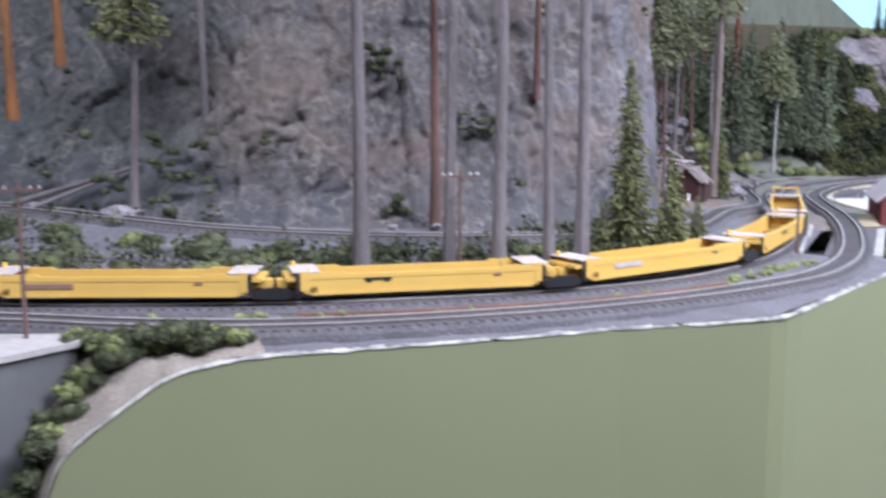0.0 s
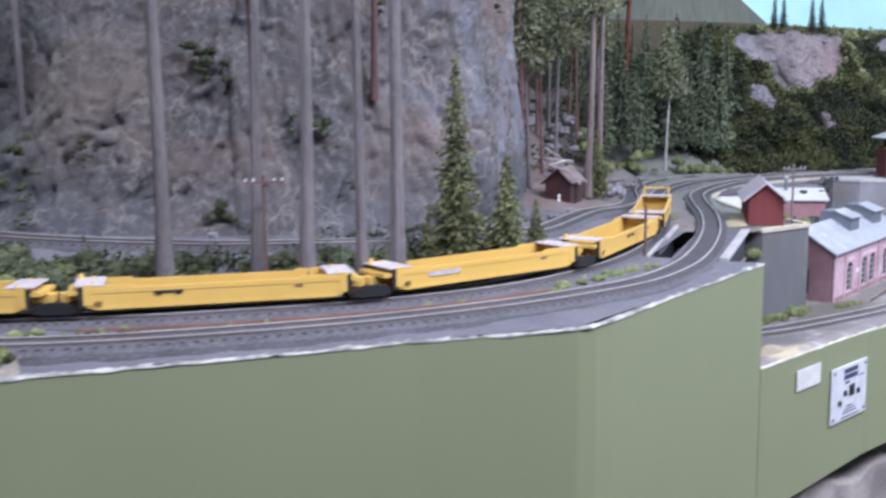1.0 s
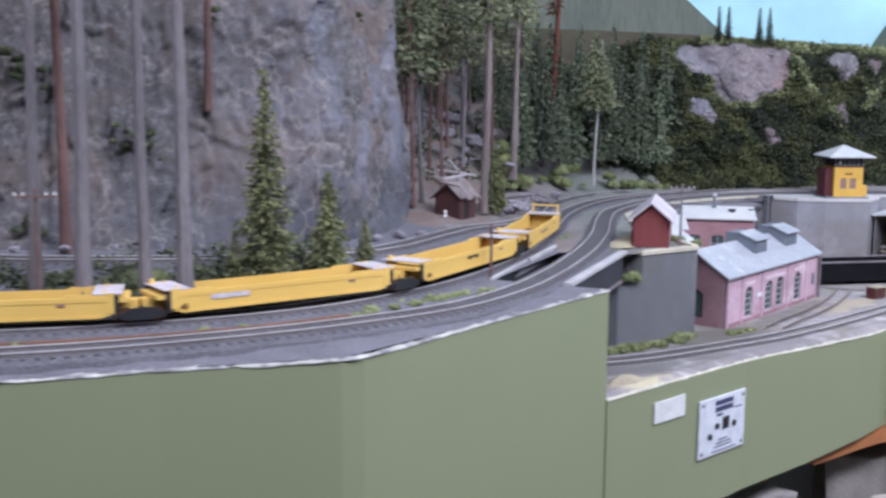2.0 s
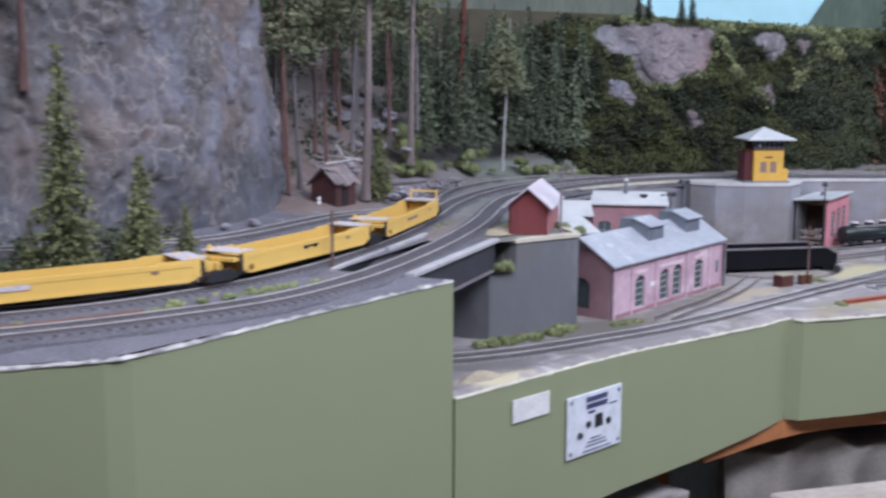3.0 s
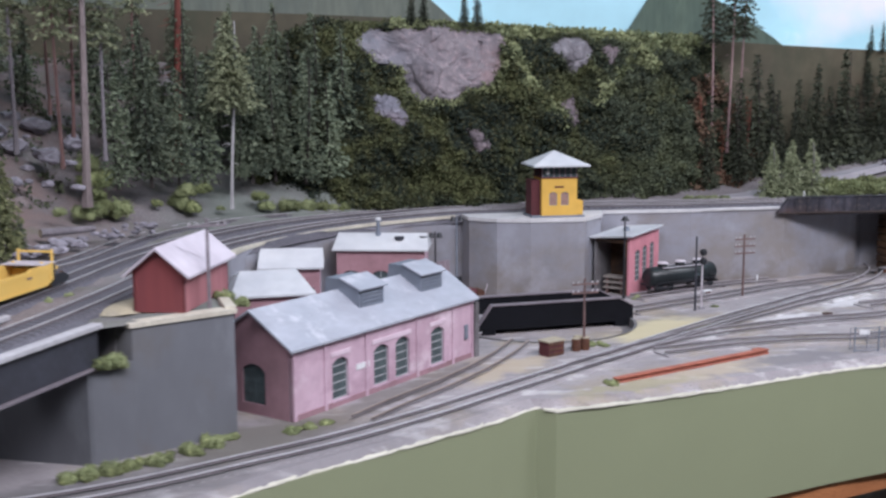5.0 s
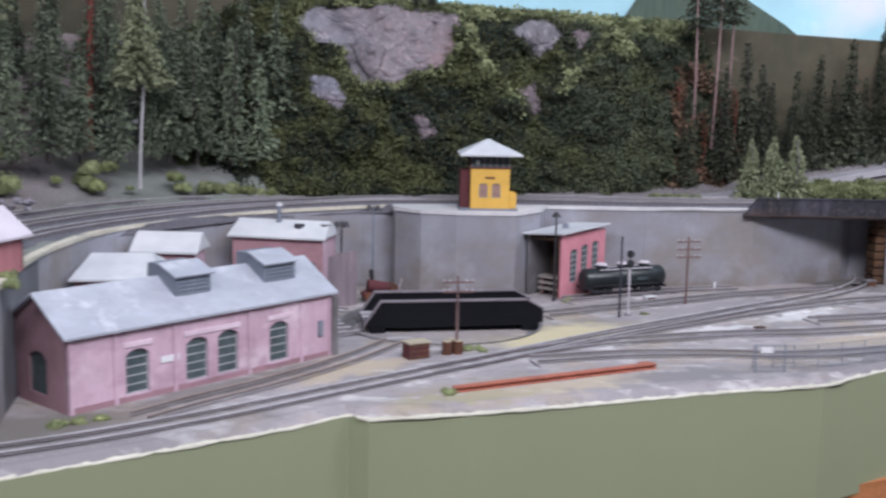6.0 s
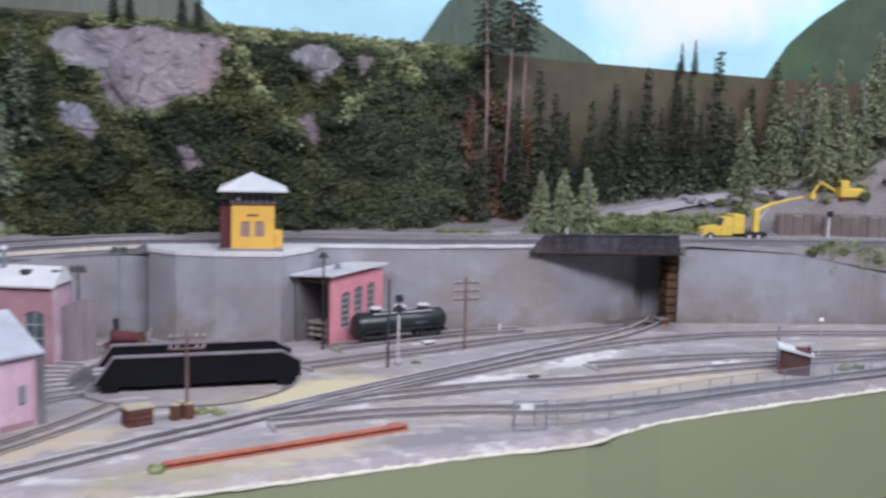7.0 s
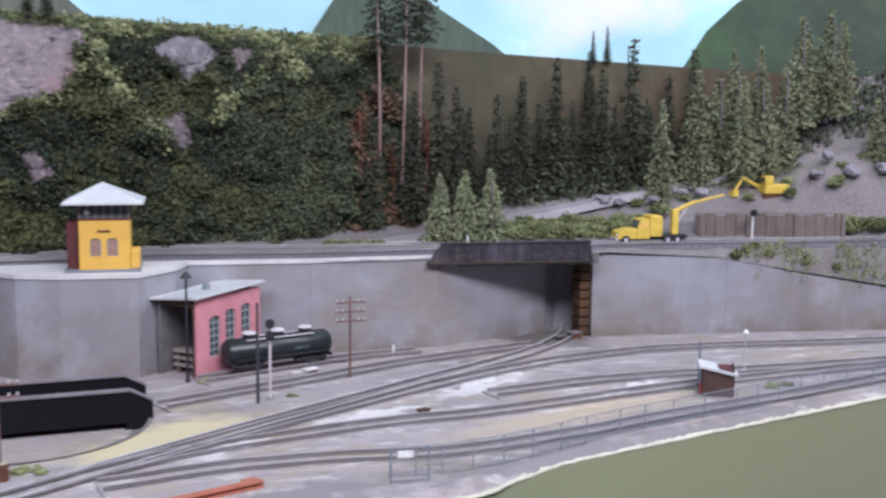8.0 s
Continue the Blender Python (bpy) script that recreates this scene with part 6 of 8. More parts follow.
def pump_house():
    """A pink shed with a mono-pitch white roof and an open end."""
    p0, p1 = Vector((1.096, 1.757)), Vector((1.152, 1.820))
    d = (p1 - p0).normalized()
    ob = thing("pump_house", p0.x, p0.y, YARD, math.degrees(math.atan2(d.y, d.x)), "pink brick pump house, open-ended, with white roof", "building")
    L, W = (p1 - p0).length, 0.044
    wins = [(0.016, 0.030, 0.016, 0.052), (0.037, 0.050, 0.016, 0.055), (0.058, 0.071, 0.016, 0.057)]
    part("wall", wall_with_openings(L, 0.0692, 0.0025, wins), M_PINKRED, ob)
    for h in wins:
        window(ob, h[0] + 0.0001, h[1] - 0.0001, h[2] + 0.0001, h[3], 0.0016, 6, 2)
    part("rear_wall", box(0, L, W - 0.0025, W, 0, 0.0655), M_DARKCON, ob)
    part("end_wall", box(L - 0.0025, L, 0.0026, W - 0.0026, 0, 0.068), M_PINKRED, ob)
    part("door_post", box(0.0, 0.003, 0.0026, 0.005, 0, 0.0685), M_CRIB, ob)
    part("lintel", box(0.0, 0.003, 0.0051, W - 0.0026, 0.0615, 0.0655), M_CRIB, ob)
    roof = part("roof", box(-0.007, L + 0.0015, -0.006, W + 0.003, 0, 0.002, 0.0002), M_ROOFWHITE, ob, "white flat sloping roof")
    roof.matrix_basis = Matrix.Translation((0, 0, 0.0697)) @ Matrix.Rotation(math.atan2(-0.0035, W), 4, "X") @ Matrix.Rotation(-0.04, 4, "Y")
    part("roof_vent", tube((0.035, 0.02, 0.069), (0.035, 0.02, 0.0765), 0.004, 0.003, 10), M_VENT, ob)
    part("inner_partition", box(0.040, 0.042, 0.0026, W - 0.0026, 0, 0.060), M_CRIB, ob, "dark brown inner partition")
    stack = thing("plank_stack", p0.x, p0.y, YARD, math.degrees(math.atan2(d.y, d.x)), "stack of dull grey brown planks inside the pump house", "planks")
    for k in range(3):
        part("plank", box(0.010, 0.024, 0.010, 0.037, 0.006 + 0.0062 * k, 0.0085 + 0.0062 * k, 0.0003), M_EARTH, stack)
        for y in (0.013, 0.031):
            part("bearer", box(0.011, 0.023, y, y + 0.003, 0.0085 + 0.0062 * k - 0.0062 if k else 0.0, 0.006 + 0.0062 * k), M_WOODPOLE, stack)


M_PINKRED = material("pink_red_brick", rgb(208, 140, 152), rgb(188, 120, 132), 130, 22, 0.9, bump=0.1, grain=0.5)
pump_house()


M_SHACK = material("shack_brown_boards", rgb(88, 66, 62), rgb(68, 51, 49), 300, 40, 0.9, bump=0.2, per=0.12)


def yard_shack():
    ob = thing("yard_shack", 1.499, 1.630, YARD, -20, "brown red yard shack with a pale slanted roof", "shed")
    ob.scale = (0.88, 0.88, 1.15)
    part("body", box(0, 0.028, 0, 0.022, 0, 0.020, 0.0003), M_MAROON, ob)
    part("fire_box", box(-0.0030, -0.0002, 0.002, 0.006, 0.0, 0.009, 0.0003), M_REDSHED, ob, "red box on the end wall")
    part("side_board", box(0.0281, 0.029, 0.001, 0.021, 0.0, 0.022), M_SHACK, ob)
    for k in range(6):
        part("front_board", box(0.0004 + 0.0046 * k, 0.0046 + 0.0046 * k, -0.0010, -0.00006, 0.0, 0.0195), M_SHACK, ob)
    roof = part("roof", box(-0.004, 0.032, -0.004, 0.026, 0, 0.0018), M_ROOFWHITE, ob)
    roof.matrix_basis = Matrix.Translation((0, 0, 0.0205)) @ Matrix.Rotation(0.16, 4, "Y")
    part("window", box(-0.0006, -0.0001, 0.006, 0.014, 0.008, 0.015), M_WINDOW, ob)


yard_shack()

# ---- train ----
TRAIN = smooth_line(MAIN_TRAIN, 0.002)
ARC = np.concatenate([[0], np.cumsum(np.linalg.norm(np.diff(TRAIN, axis=0), axis=1))])
PITCH = 0.1948


def on_track(s):
    return np.array([np.interp(s, ARC, TRAIN[:, k]) for k in range(3)])


S0 = float(np.interp(0.0235, TRAIN[:, 0], ARC))
RAIL_TOP = UP + 0.0058


def word(text, size, mat, parent, m):
    """Raised lettering in the built-in font."""
    cu = bpy.data.curves.new("lettering", "FONT")
    cu.body, cu.size, cu.extrude = text, size, 0.00015
    tmp = bpy.data.objects.new("lettering", cu)
    scene.collection.objects.link(tmp)
    bpy.context.view_layer.update()
    me = bpy.data.meshes.new_from_object(tmp.evaluated_get(bpy.context.evaluated_depsgraph_get()))
    bpy.data.objects.remove(tmp)
    me.materials.clear()
    me.materials.append(mat)
    ob = new("lettering", me)
    ob.parent = parent
    ob.matrix_basis = m
    return ob


def well_car(k, bar):
    a, b = on_track(S0 + PITCH * k), on_track(S0 + PITCH * (k + 1))
    mid = (a + b) / 2
    turn = math.degrees(math.atan2(b[1] - a[1], b[0] - a[0]))
    ob = thing("well_car", mid[0], mid[1], RAIL_TOP, turn, "empty yellow double-stack well car unit on the main line", "railway car", "well car units")
    h, w, top, low = 0.080, 0.0160, 0.0194, 0.0046
    for s in (-1, 1):
        y0, y1 = (-w, -w + 0.0022) if s < 0 else (w - 0.0022, w)
        part("side", profile([(-h, low + 0.002), (-h + 0.006, low), (h - 0.006, low), (h, low + 0.002), (h, top), (h - 0.026, top), (h - 0.029, top - 0.0015), (-h + 0.029, top - 0.0015), (-h + 0.026, top), (-h, top)], y0, y1), M_YELLOW, ob)
        yo = -w - 0.0007 if s < 0 else w
        part("top_chord", box(-h + 0.003, h - 0.003, yo + (0.0004 if s < 0 else 0), yo + (0.0007 if s < 0 else 0.0003), top - 0.0045, top - 0.0016), M_YELLOW, ob)
        part("sill", box(-h + 0.006, h - 0.006, yo + (0.0004 if s < 0 else 0), yo + (0.0007 if s < 0 else 0.0003), low, low + 0.0018), M_YELLOW, ob)
        for x in (-h - 0.002, h - 0.003):
            part("grab_post", box(x, x + 0.005, yo * 0.98, yo * 0.98 + 0.0006, low + 0.003, top + 0.001), M_YELLOW, ob)
    for x in (-h - 0.0046, h + 0.0022):
        part("ladder", box(x, x + 0.0024, -w - 0.0006, -w + 0.0012, low + 0.001, top - 0.001), M_BLACK, ob, "black end ladder")
    part("floor", box(-h + 0.004, h - 0.004, -w + 0.0022, w - 0.0022, low, low + 0.0012), M_RUST, ob)
    for j in range(5):
        x = -h + 0.02 + 0.03 * j
        part("cross_member", box(x, x + 0.003, -w + 0.0022, w - 0.0022, low + 0.0012, low + 0.0022), M_YELLOW, ob)
    for e in (-1, 1):
        x0, x1 = sorted((e * h, e * (h - 0.0025)))
        part("bulkhead", box(x0, x1, -w + 0.0023, w - 0.0023, low + 0.001, top - 0.003), M_YELLOW, ob)
        x0, x1 = sorted((e * (h - 0.011), e * (h + 0.007)))
        part("walkway", box(x0, x1, -w - 0.0002, w + 0.0002, top + 0.0001, top + 0.0009, 0.0002), M_GALV, ob, "pale grey end walkway")
        x0, x1 = sorted((e * (h + 0.0001), e * (h + 0.016)))
        part("drawbar", box(x0, x1, -0.0045, 0.0045, 0.008, 0.0138), M_YELLOW, ob)
        x0, x1 = sorted((e * (h + 0.002), e * (h + 0.011)))
        part("platform", box(x0, x1, -w + 0.001, w - 0.001, 0.0142, 0.0166), M_YELLOW, ob)
        for yy in (-0.011, 0.011):
            part("container_pin", tube((e * (h - 0.004), yy, top + 0.0009), (e * (h - 0.004), yy, top + 0.0022), 0.0011, 0.0008, 8), M_YELLOW, ob)
    part("brake_wheel", tube((-h - 0.004, w - 0.005, top + 0.0009), (-h - 0.004, w - 0.005, top + 0.004), 0.002, 0.0014, 10), M_YELLOW, ob)
    # lettering: unreadable words as plain bars, the container length in figures
    m = Matrix.Translation((-h + 0.004, -w - 0.0008, 0.007)) @ Matrix.Rotation(radians(90), 4, "X")
    word("48", 0.0052, M_RUST, ob, m)
    x0, x1, z0, z1, mat = bar
    part("lettering_bar", box(x0, x1, -w - 0.0006, -w - 0.0001, z0, z1), mat, ob)
    if mat is M_BLACK:
        for x in (x0 + 0.003, x1 - 0.003):
            part("lettering_bar", box(x - 0.0018, x + 0.0018, -w - 0.0006, -w - 0.0001, z0 - 0.0012, z0), mat, ob)
    part("data_panel", box(h - 0.032, h - 0.027, -w - 0.0006, -w - 0.0001, 0.013, 0.0145), M_GREYMARK, ob)
    if k == 3:
        for yy in (-0.013, 0.013):
            part("end_post", box(h + 0.006, h + 0.0075, yy - 0.0008, yy + 0.0008, 0.0167, 0.029), M_YELLOW, ob)
        part("end_rail", box(h + 0.006, h + 0.0075, -0.012, 0.012, 0.0265, 0.028), M_YELLOW, ob)
    return ob


bars = [(-0.065, -0.03, 0.0105, 0.0135, M_GREYMARK), (-0.062, -0.030, 0.0105, 0.0135, M_GREYMARK), (-0.040, -0.022, 0.0135, 0.0150, M_BLACK), (-0.055, -0.028, 0.0115, 0.0145, M_GALV), (-0.010, 0.008, 0.0135, 0.0148, M_BLACK), (-0.02, 0.01, 0.0115, 0.0135, M_GREYMARK)]
for k in range(-2, 4):
    well_car(k, bars[k + 2])


def freight_truck(k):
    p, q = on_track(S0 + PITCH * k), on_track(S0 + PITCH * k + 0.01)
    ob = thing("freight_truck", p[0], p[1], RAIL_TOP, math.degrees(math.atan2(q[1] - p[1], q[0] - p[0])), "black four-wheel freight truck under the well cars", "railway truck", "well car trucks")
    for y in (-0.0115, 0.0115):
        part("side_frame", profile([(-0.0145, 0.0035), (-0.0125, 0.0072), (-0.005, 0.0098), (0.005, 0.0098), (0.0125, 0.0072), (0.0145, 0.0035), (0.006, 0.0022), (-0.006, 0.0022)], y - 0.001, y + 0.001), M_BLACK, ob)
    part("bolster", box(-0.003, 0.003, -0.0104, 0.0104, 0.005, 0.0089), M_BLACK, ob)
    for x in (-0.010, 0.010):
        part("axle", tube((x, -0.0104, 0.0049), (x, 0.0104, 0.0049), 0.0008, 0.0008, 6), M_BLACK, ob)
        for y in (-0.0083, 0.0083):
            part("wheel", tube((x, y - 0.001, 0.0049), (x, y + 0.001, 0.0049), 0.0049, 0.0049, 16), M_RUST, ob, "rusty steel wheel")


for k in range(-2, 5):
    freight_truck(k)


def tank_car():
    a, b = Vector((1.118, 1.761)), Vector((1.212, 1.800))
    d = (b - a).normalized()
    L = (b - a).length
    ob = thing("tank_car", a.x, a.y, YARD + 0.0052, math.degrees(math.atan2(d.y, d.x)), "black three-dome tank car beside the pump house", "railway car")
    bm = bmesh.new()
    n, r = 24, 0.0116
    rings = []
    for x, rr in ((0, 0.004), (0.001, 0.009), (0.004, r), (L - 0.004, r), (L - 0.001, 0.009), (L, 0.004)):
        rings.append([bm.verts.new((x, rr * math.cos(2 * math.pi * i / n), 0.0158 + rr * math.sin(2 * math.pi * i / n))) for i in range(n)])
    for p, q in zip(rings[:-1], rings[1:]):
        for i in range(n):
            bm.faces.new((p[i], p[(i + 1) % n], q[(i + 1) % n], q[i]))
    bm.faces.new(rings[0][::-1])
    bm.faces.new(rings[-1])
    bmesh.ops.recalc_face_normals(bm, faces=bm.faces)
    part("tank", bm, M_TANK, ob, smooth=True)
    for x in (0.024, 0.051, 0.078):
        dm = part("dome", tube((x, 0, 0.0255), (x, 0, 0.0310), 0.0060, 0.0056, 16), M_TANK, ob)
        part("dome_lid", tube((x, 0, 0.0310), (x, 0, 0.0326), 0.0068, 0.0050, 16), M_GALV, dm)
    part("frame", box(0.002, L - 0.002, -0.004, 0.004, 0.005, 0.0075), M_BLACK, ob)
    for x in (0.012, 0.037, 0.064, 0.086):
        band = bmesh.new()
        add_tube(band, (x - 0.0004, 0, 0.0158), (x + 0.0004, 0, 0.0158), r + 0.0002, r + 0.0002, 24)
        part("tank_band", band, M_TANK, ob)
    for y in (-0.0075, 0.0075):
        part("walk_plank", box(0.018, L - 0.018, y - 0.0012, y + 0.0012, 0.0262, 0.0268), M_GALV, ob, "pale dome walkway")
    for x in (0.003, L - 0.006):
        part("end_sill", box(x, x + 0.003, -0.0135, 0.0135, 0.0055, 0.008), M_BLACK, ob)
    part("running_board", box(0.006, L - 0.006, -0.0140, -0.0116, 0.0100, 0.0110), M_BLACK, ob)
    part("placard", box(0.062, 0.076, -0.0122, -0.0114, 0.0145, 0.0172), M_WINDOW, ob)
    for x in (0.020, L - 0.020):
        for y in (-0.0105, 0.0105):
            part("truck_frame", box(x - 0.012, x + 0.012, y - 0.001, y + 0.001, 0.0025, 0.0055, 0.0005), M_BLACK, ob)
        for wx in (-0.009, 0.009):
            for y in (-0.0083, 0.0083):
                part("wheel", tube((x + wx, y - 0.001, 0.0045), (x + wx, y + 0.001, 0.0045), 0.0045, 0.0045, 14), M_BLACK, ob)


M_TANK = material("tank_black", rgb(36, 43, 46), rgb(28, 33, 36), 250, 30, 0.35, bump=0.05)
tank_car()


def crane_truck():
    ob = thing("crane_truck", 1.528, 1.905, UP + 0.0015, 0, "yellow road crane truck parked beside the track", "truck")
    part("bonnet", profile([(0, 0.006), (0.001, 0.013), (0.012, 0.016), (0.022, 0.017), (0.022, 0.006)], 0.001, 0.021), M_YELLOW2, ob)
    cab = part("cab", profile([(0.0221, 0.006), (0.0221, 0.0165), (0.025, 0.026), (0.0355, 0.027), (0.0355, 0.006)], 0.0, 0.022), M_YELLOW2, ob)
    part("windscreen", profile([(0.0222, 0.0172), (0.0246, 0.025), (0.0240, 0.025), (0.0216, 0.0172)], 0.002, 0.020), M_WINDOW, cab)
    part("side_window", box(0.026, 0.034, -0.0004, -0.00005, 0.017, 0.025), M_YELLOW, cab)
    part("box_body", box(0.036, 0.050, 0.0, 0.022, 0.008, 0.030, 0.0006), M_YELLOW2, ob)
    part("flatbed", box(0.0505, 0.078, 0.0, 0.022, 0.006, 0.0095), M_BLACK, ob)
    part("chassis", box(0.004, 0.078, 0.005, 0.017, 0.0035, 0.006), M_BLACK, ob)
    for x in (0.009, 0.056, 0.067):
        for y in (-0.0008, 0.019):
            wh = part("wheel", tube((x, y, 0.0048), (x, y + 0.0038, 0.0048), 0.0048, 0.0048, 16), M_BLACK, ob)
            part("rim", tube((x, y - 0.0003, 0.0048), (x, y + 0.0041, 0.0048), 0.0022, 0.0022, 12), M_GALV, wh)
    part("mast", box(0.064, 0.071, 0.007, 0.014, 0.0095, 0.036, 0.0006), M_YELLOW2, ob)
    bm = bmesh.new()
    add_tube(bm, (0.0675, 0.0105, 0.034), (0.088, 0.0105, 0.043), 0.0024, 0.002, 6)
    part("boom", bm, M_YELLOW2, ob)
    part("jib", tube((0.087, 0.0105, 0.0425), (0.124, 0.0105, 0.051), 0.0019, 0.0013, 6), M_YELLOW2, ob)
    part("ram", tube((0.072, 0.0105, 0.024), (0.082, 0.0105, 0.038), 0.001, 0.001, 6), M_GALV, ob)
    part("headlight", tube((-0.0006, 0.004, 0.010), (0.001, 0.004, 0.010), 0.0014, 0.0014, 8), M_WHITE, ob)
    part("bumper", box(-0.002, -0.0001, 0.0, 0.022, 0.004, 0.007), M_GALV, ob)


crane_truck()


def excavator():
    ob = thing("excavator", 1.744, 1.985, 1.326, 4, "yellow tracked excavator on the embankment", "excavator")
    for y in (-0.012, 0.008):
        part("crawler", profile([(-0.017, 0.004), (-0.014, 0.0), (0.014, 0.0), (0.017, 0.004), (0.014, 0.008), (-0.014, 0.008)], y, y + 0.005), M_RUST, ob)
    part("turret", box(-0.014, 0.018, -0.011, 0.011, 0.009, 0.020, 0.001), M_YELLOW2, ob)
    part("turntable", tube((0, 0, 0.007), (0, 0, 0.009), 0.008, 0.008, 14), M_BLACK, ob)
    cab = part("cab", box(-0.014, -0.003, -0.011, 0.0, 0.0201, 0.030, 0.0008), M_YELLOW2, ob)
    part("cab_window", box(-0.0142, -0.0139, -0.009, -0.002, 0.022, 0.028), M_WINDOW, cab)
    part("boom", tube((-0.012, 0.005, 0.016), (-0.034, 0.005, 0.027), 0.0024, 0.002, 6), M_YELLOW2, ob)
    part("stick", tube((-0.033, 0.005, 0.028), (-0.044, 0.005, 0.012), 0.002, 0.0016, 6), M_YELLOW2, ob)
    part("bucket", profile([(-0.049, 0.006), (-0.042, 0.006), (-0.041, 0.013), (-0.047, 0.013)], 0.0, 0.010), M_YELLOW2, ob)


excavator()


def timber_wall():
    ob = thing("timber_retaining_wall", 1.628, 1.932, UP, -7, "grey brown weathered timber retaining wall", "retaining wall")
    n = 15
    for k in range(n):
        part("plank", box(k * 0.0113, k * 0.0113 + 0.0109, 0, 0.004, 0.0, 0.029 + 0.0012 * math.sin(k * 2.3), 0.0003), M_TIMBER, ob)
    for k in range(4):
        part("post", box(0.002 + k * 0.054, 0.006 + k * 0.054, -0.003, -0.0002, 0.0, 0.030), M_TIMBER, ob)
    part("cap", box(0.0, n * 0.0113, -0.0006, 0.005, 0.0306, 0.0318), M_TIMBER, ob)


M_TIMBER = material("weathered_timber", rgb(128, 118, 116), rgb(98, 86, 84), 300, 30, 0.9, bump=0.3, stretch=(1, 1, 0.3), per=0.15)
timber_wall()

# ---- poles, signals, small yard things ----


def telegraph_pole(x, y, z, h, arms=2, label="brown wooden telegraph pole with crossarms", mat=None, turn=10, white=False):
    ob = thing("telegraph_pole", x, y, z, turn, label, "pole", "telegraph poles")
    mat = mat or M_WOODPOLE
    part("post", tube((0, 0, -0.004), (0, 0, h), 0.0014, 0.0010, 8), mat, ob)
    for k in range(arms):
        zz = h - 0.005 - k * 0.008
        arm = part("crossarm", box(-0.013, 0.013, -0.0022, -0.0012, zz - 0.0008, zz + 0.0008), mat, ob)
        for xx in (-0.012, -0.007, 0.007, 0.012):
            part("insulator", tube((xx, -0.0017, zz + 0.0008), (xx, -0.0017, zz + 0.0028), 0.0008, 0.0006, 6), M_WHITE if white else M_CAP, arm)
    return ob


telegraph_pole(0.148, 0.937, 1.292, 0.083, 1, "slim brown telegraph pole with white insulators behind the train", white=True)
telegraph_pole(-0.112, 0.808, 1.2865, 0.092, 1, "brown telegraph pole on the concrete abutment")
telegraph_pole(0.4535, 1.118, 1.2875, 0.044, 0, "short brown post beside the bridge kerb")
telegraph_pole(0.6585, 1.3115, 1.2865, 0.062, 1, "grey brown telegraph pole beside the red shed", M_FRAME)
telegraph_pole(0.978, 1.515, YARD, 0.066, 2, "brown telegraph pole beside the turntable pit")
telegraph_pole(1.224, 1.737, YARD, 0.072, 3, "brown telegraph pole beside the yard tracks")


def signal(x, y, z, h, heads, label, mat=None, twin=False):
    ob = thing("signal", x, y, z, 0, label, "railway signal", "signals")
    part("mast", tube((0, 0, -0.003), (0, 0, h), 0.0011, 0.0009, 8), mat or M_GALV, ob)
    part("foot", box(-0.003, 0.003, -0.003, 0.003, -0.003, 0.002), M_CONCRETE, ob)
    if twin:
        part("bracket", box(-0.0055, 0.0055, -0.0006, 0.0006, h - 0.0035, h - 0.0025), M_BLACK, ob)
        for x0 in (-0.0045, 0.0045):
            part("lamp_shade", tube((x0, -0.001, h - 0.0065), (x0, -0.001, h - 0.001), 0.0036, 0.0016, 12), M_BLACK, ob)
    for k in range(0 if twin else heads):
        zz = h - 0.004 - k * 0.0095
        hd = part("head", tube((0, -0.0012, zz), (0, -0.0035, zz), 0.0038, 0.0038, 16), M_BLACK, ob)
        part("visor", tube((0, -0.0036, zz), (0, -0.006, zz), 0.0022, 0.002, 10), M_BLACK, hd)


signal(1.153, 1.680, YARD, 0.066, 2, "slim grey signal mast with two round black heads")
signal(1.681, 1.905, UP, 0.038, 1, "pale signal mast beside the upper track", M_WHITE)
signal(0.898, 1.76, YARD, 0.098, 1, "tall grey mast with two black lamp shades beside the retaining wall", M_VENT, twin=True)
signal(0.868, 1.715, YARD, 0.086, 1, "dark mast with two black lamp shades behind the engine house", M_BLACK, twin=True)
telegraph_pole(1.274, 1.812, YARD, 0.012, 0, "short white marker post by the wall", M_WHITE)
signal(1.357, 1.868, UP, 0.018, 0, "short white marker post above the underpass", M_WHITE)


def switch_stand():
    ob = thing("switch_stand", 0.428, 1.392, 1.300, 20, "small white switch stand with two round targets by the shed", "switch stand")
    part("base", box(-0.0028, 0.0028, -0.0022, 0.0022, -0.002, 0.0022, 0.0003), M_CONCRETE_TOP, ob)
    part("stem", tube((0, 0, 0.0022), (0, 0, 0.0105), 0.0007, 0.0006, 8), M_GALV, ob)
    for z in (0.0068, 0.0108):
        part("target", tube((0, -0.0010, z), (0, -0.0004, z), 0.0019, 0.0019, 14), M_WHITE, ob)


switch_stand()


def lamp_post(x, y, z, h, label, mat=None, slim=1.0):
    ob = thing("lamp_post", x, y, z, 0, label, "lamp post", "lamp posts")
    part("post", tube((0, 0, -0.003), (0, 0, h), 0.0012 * slim, 0.0009 * slim, 8), M_CAP if mat else M_BLACK, ob)
    part("shade", tube((0, 0, h - 0.001), (0, 0, h + 0.004 * slim), 0.0052 * slim, 0.0016 * slim, 14), mat or M_BLACK, ob)
    part("foot", tube((0, 0, -0.003), (0, 0, 0.003), 0.0024, 0.0018, 10), mat or M_BLACK, ob)


lamp_post(1.088, 1.750, YARD, 0.090, "tall black lamp post in front of the pump house")
telegraph_pole(1.143, 1.672, YARD, 0.080, 0, "slender bare dark grey post beside the signal", M_GIRDER)
telegraph_pole(1.512, 1.665, YARD, 0.038, 0, "thin grey pole behind the yard shack", M_VENT)
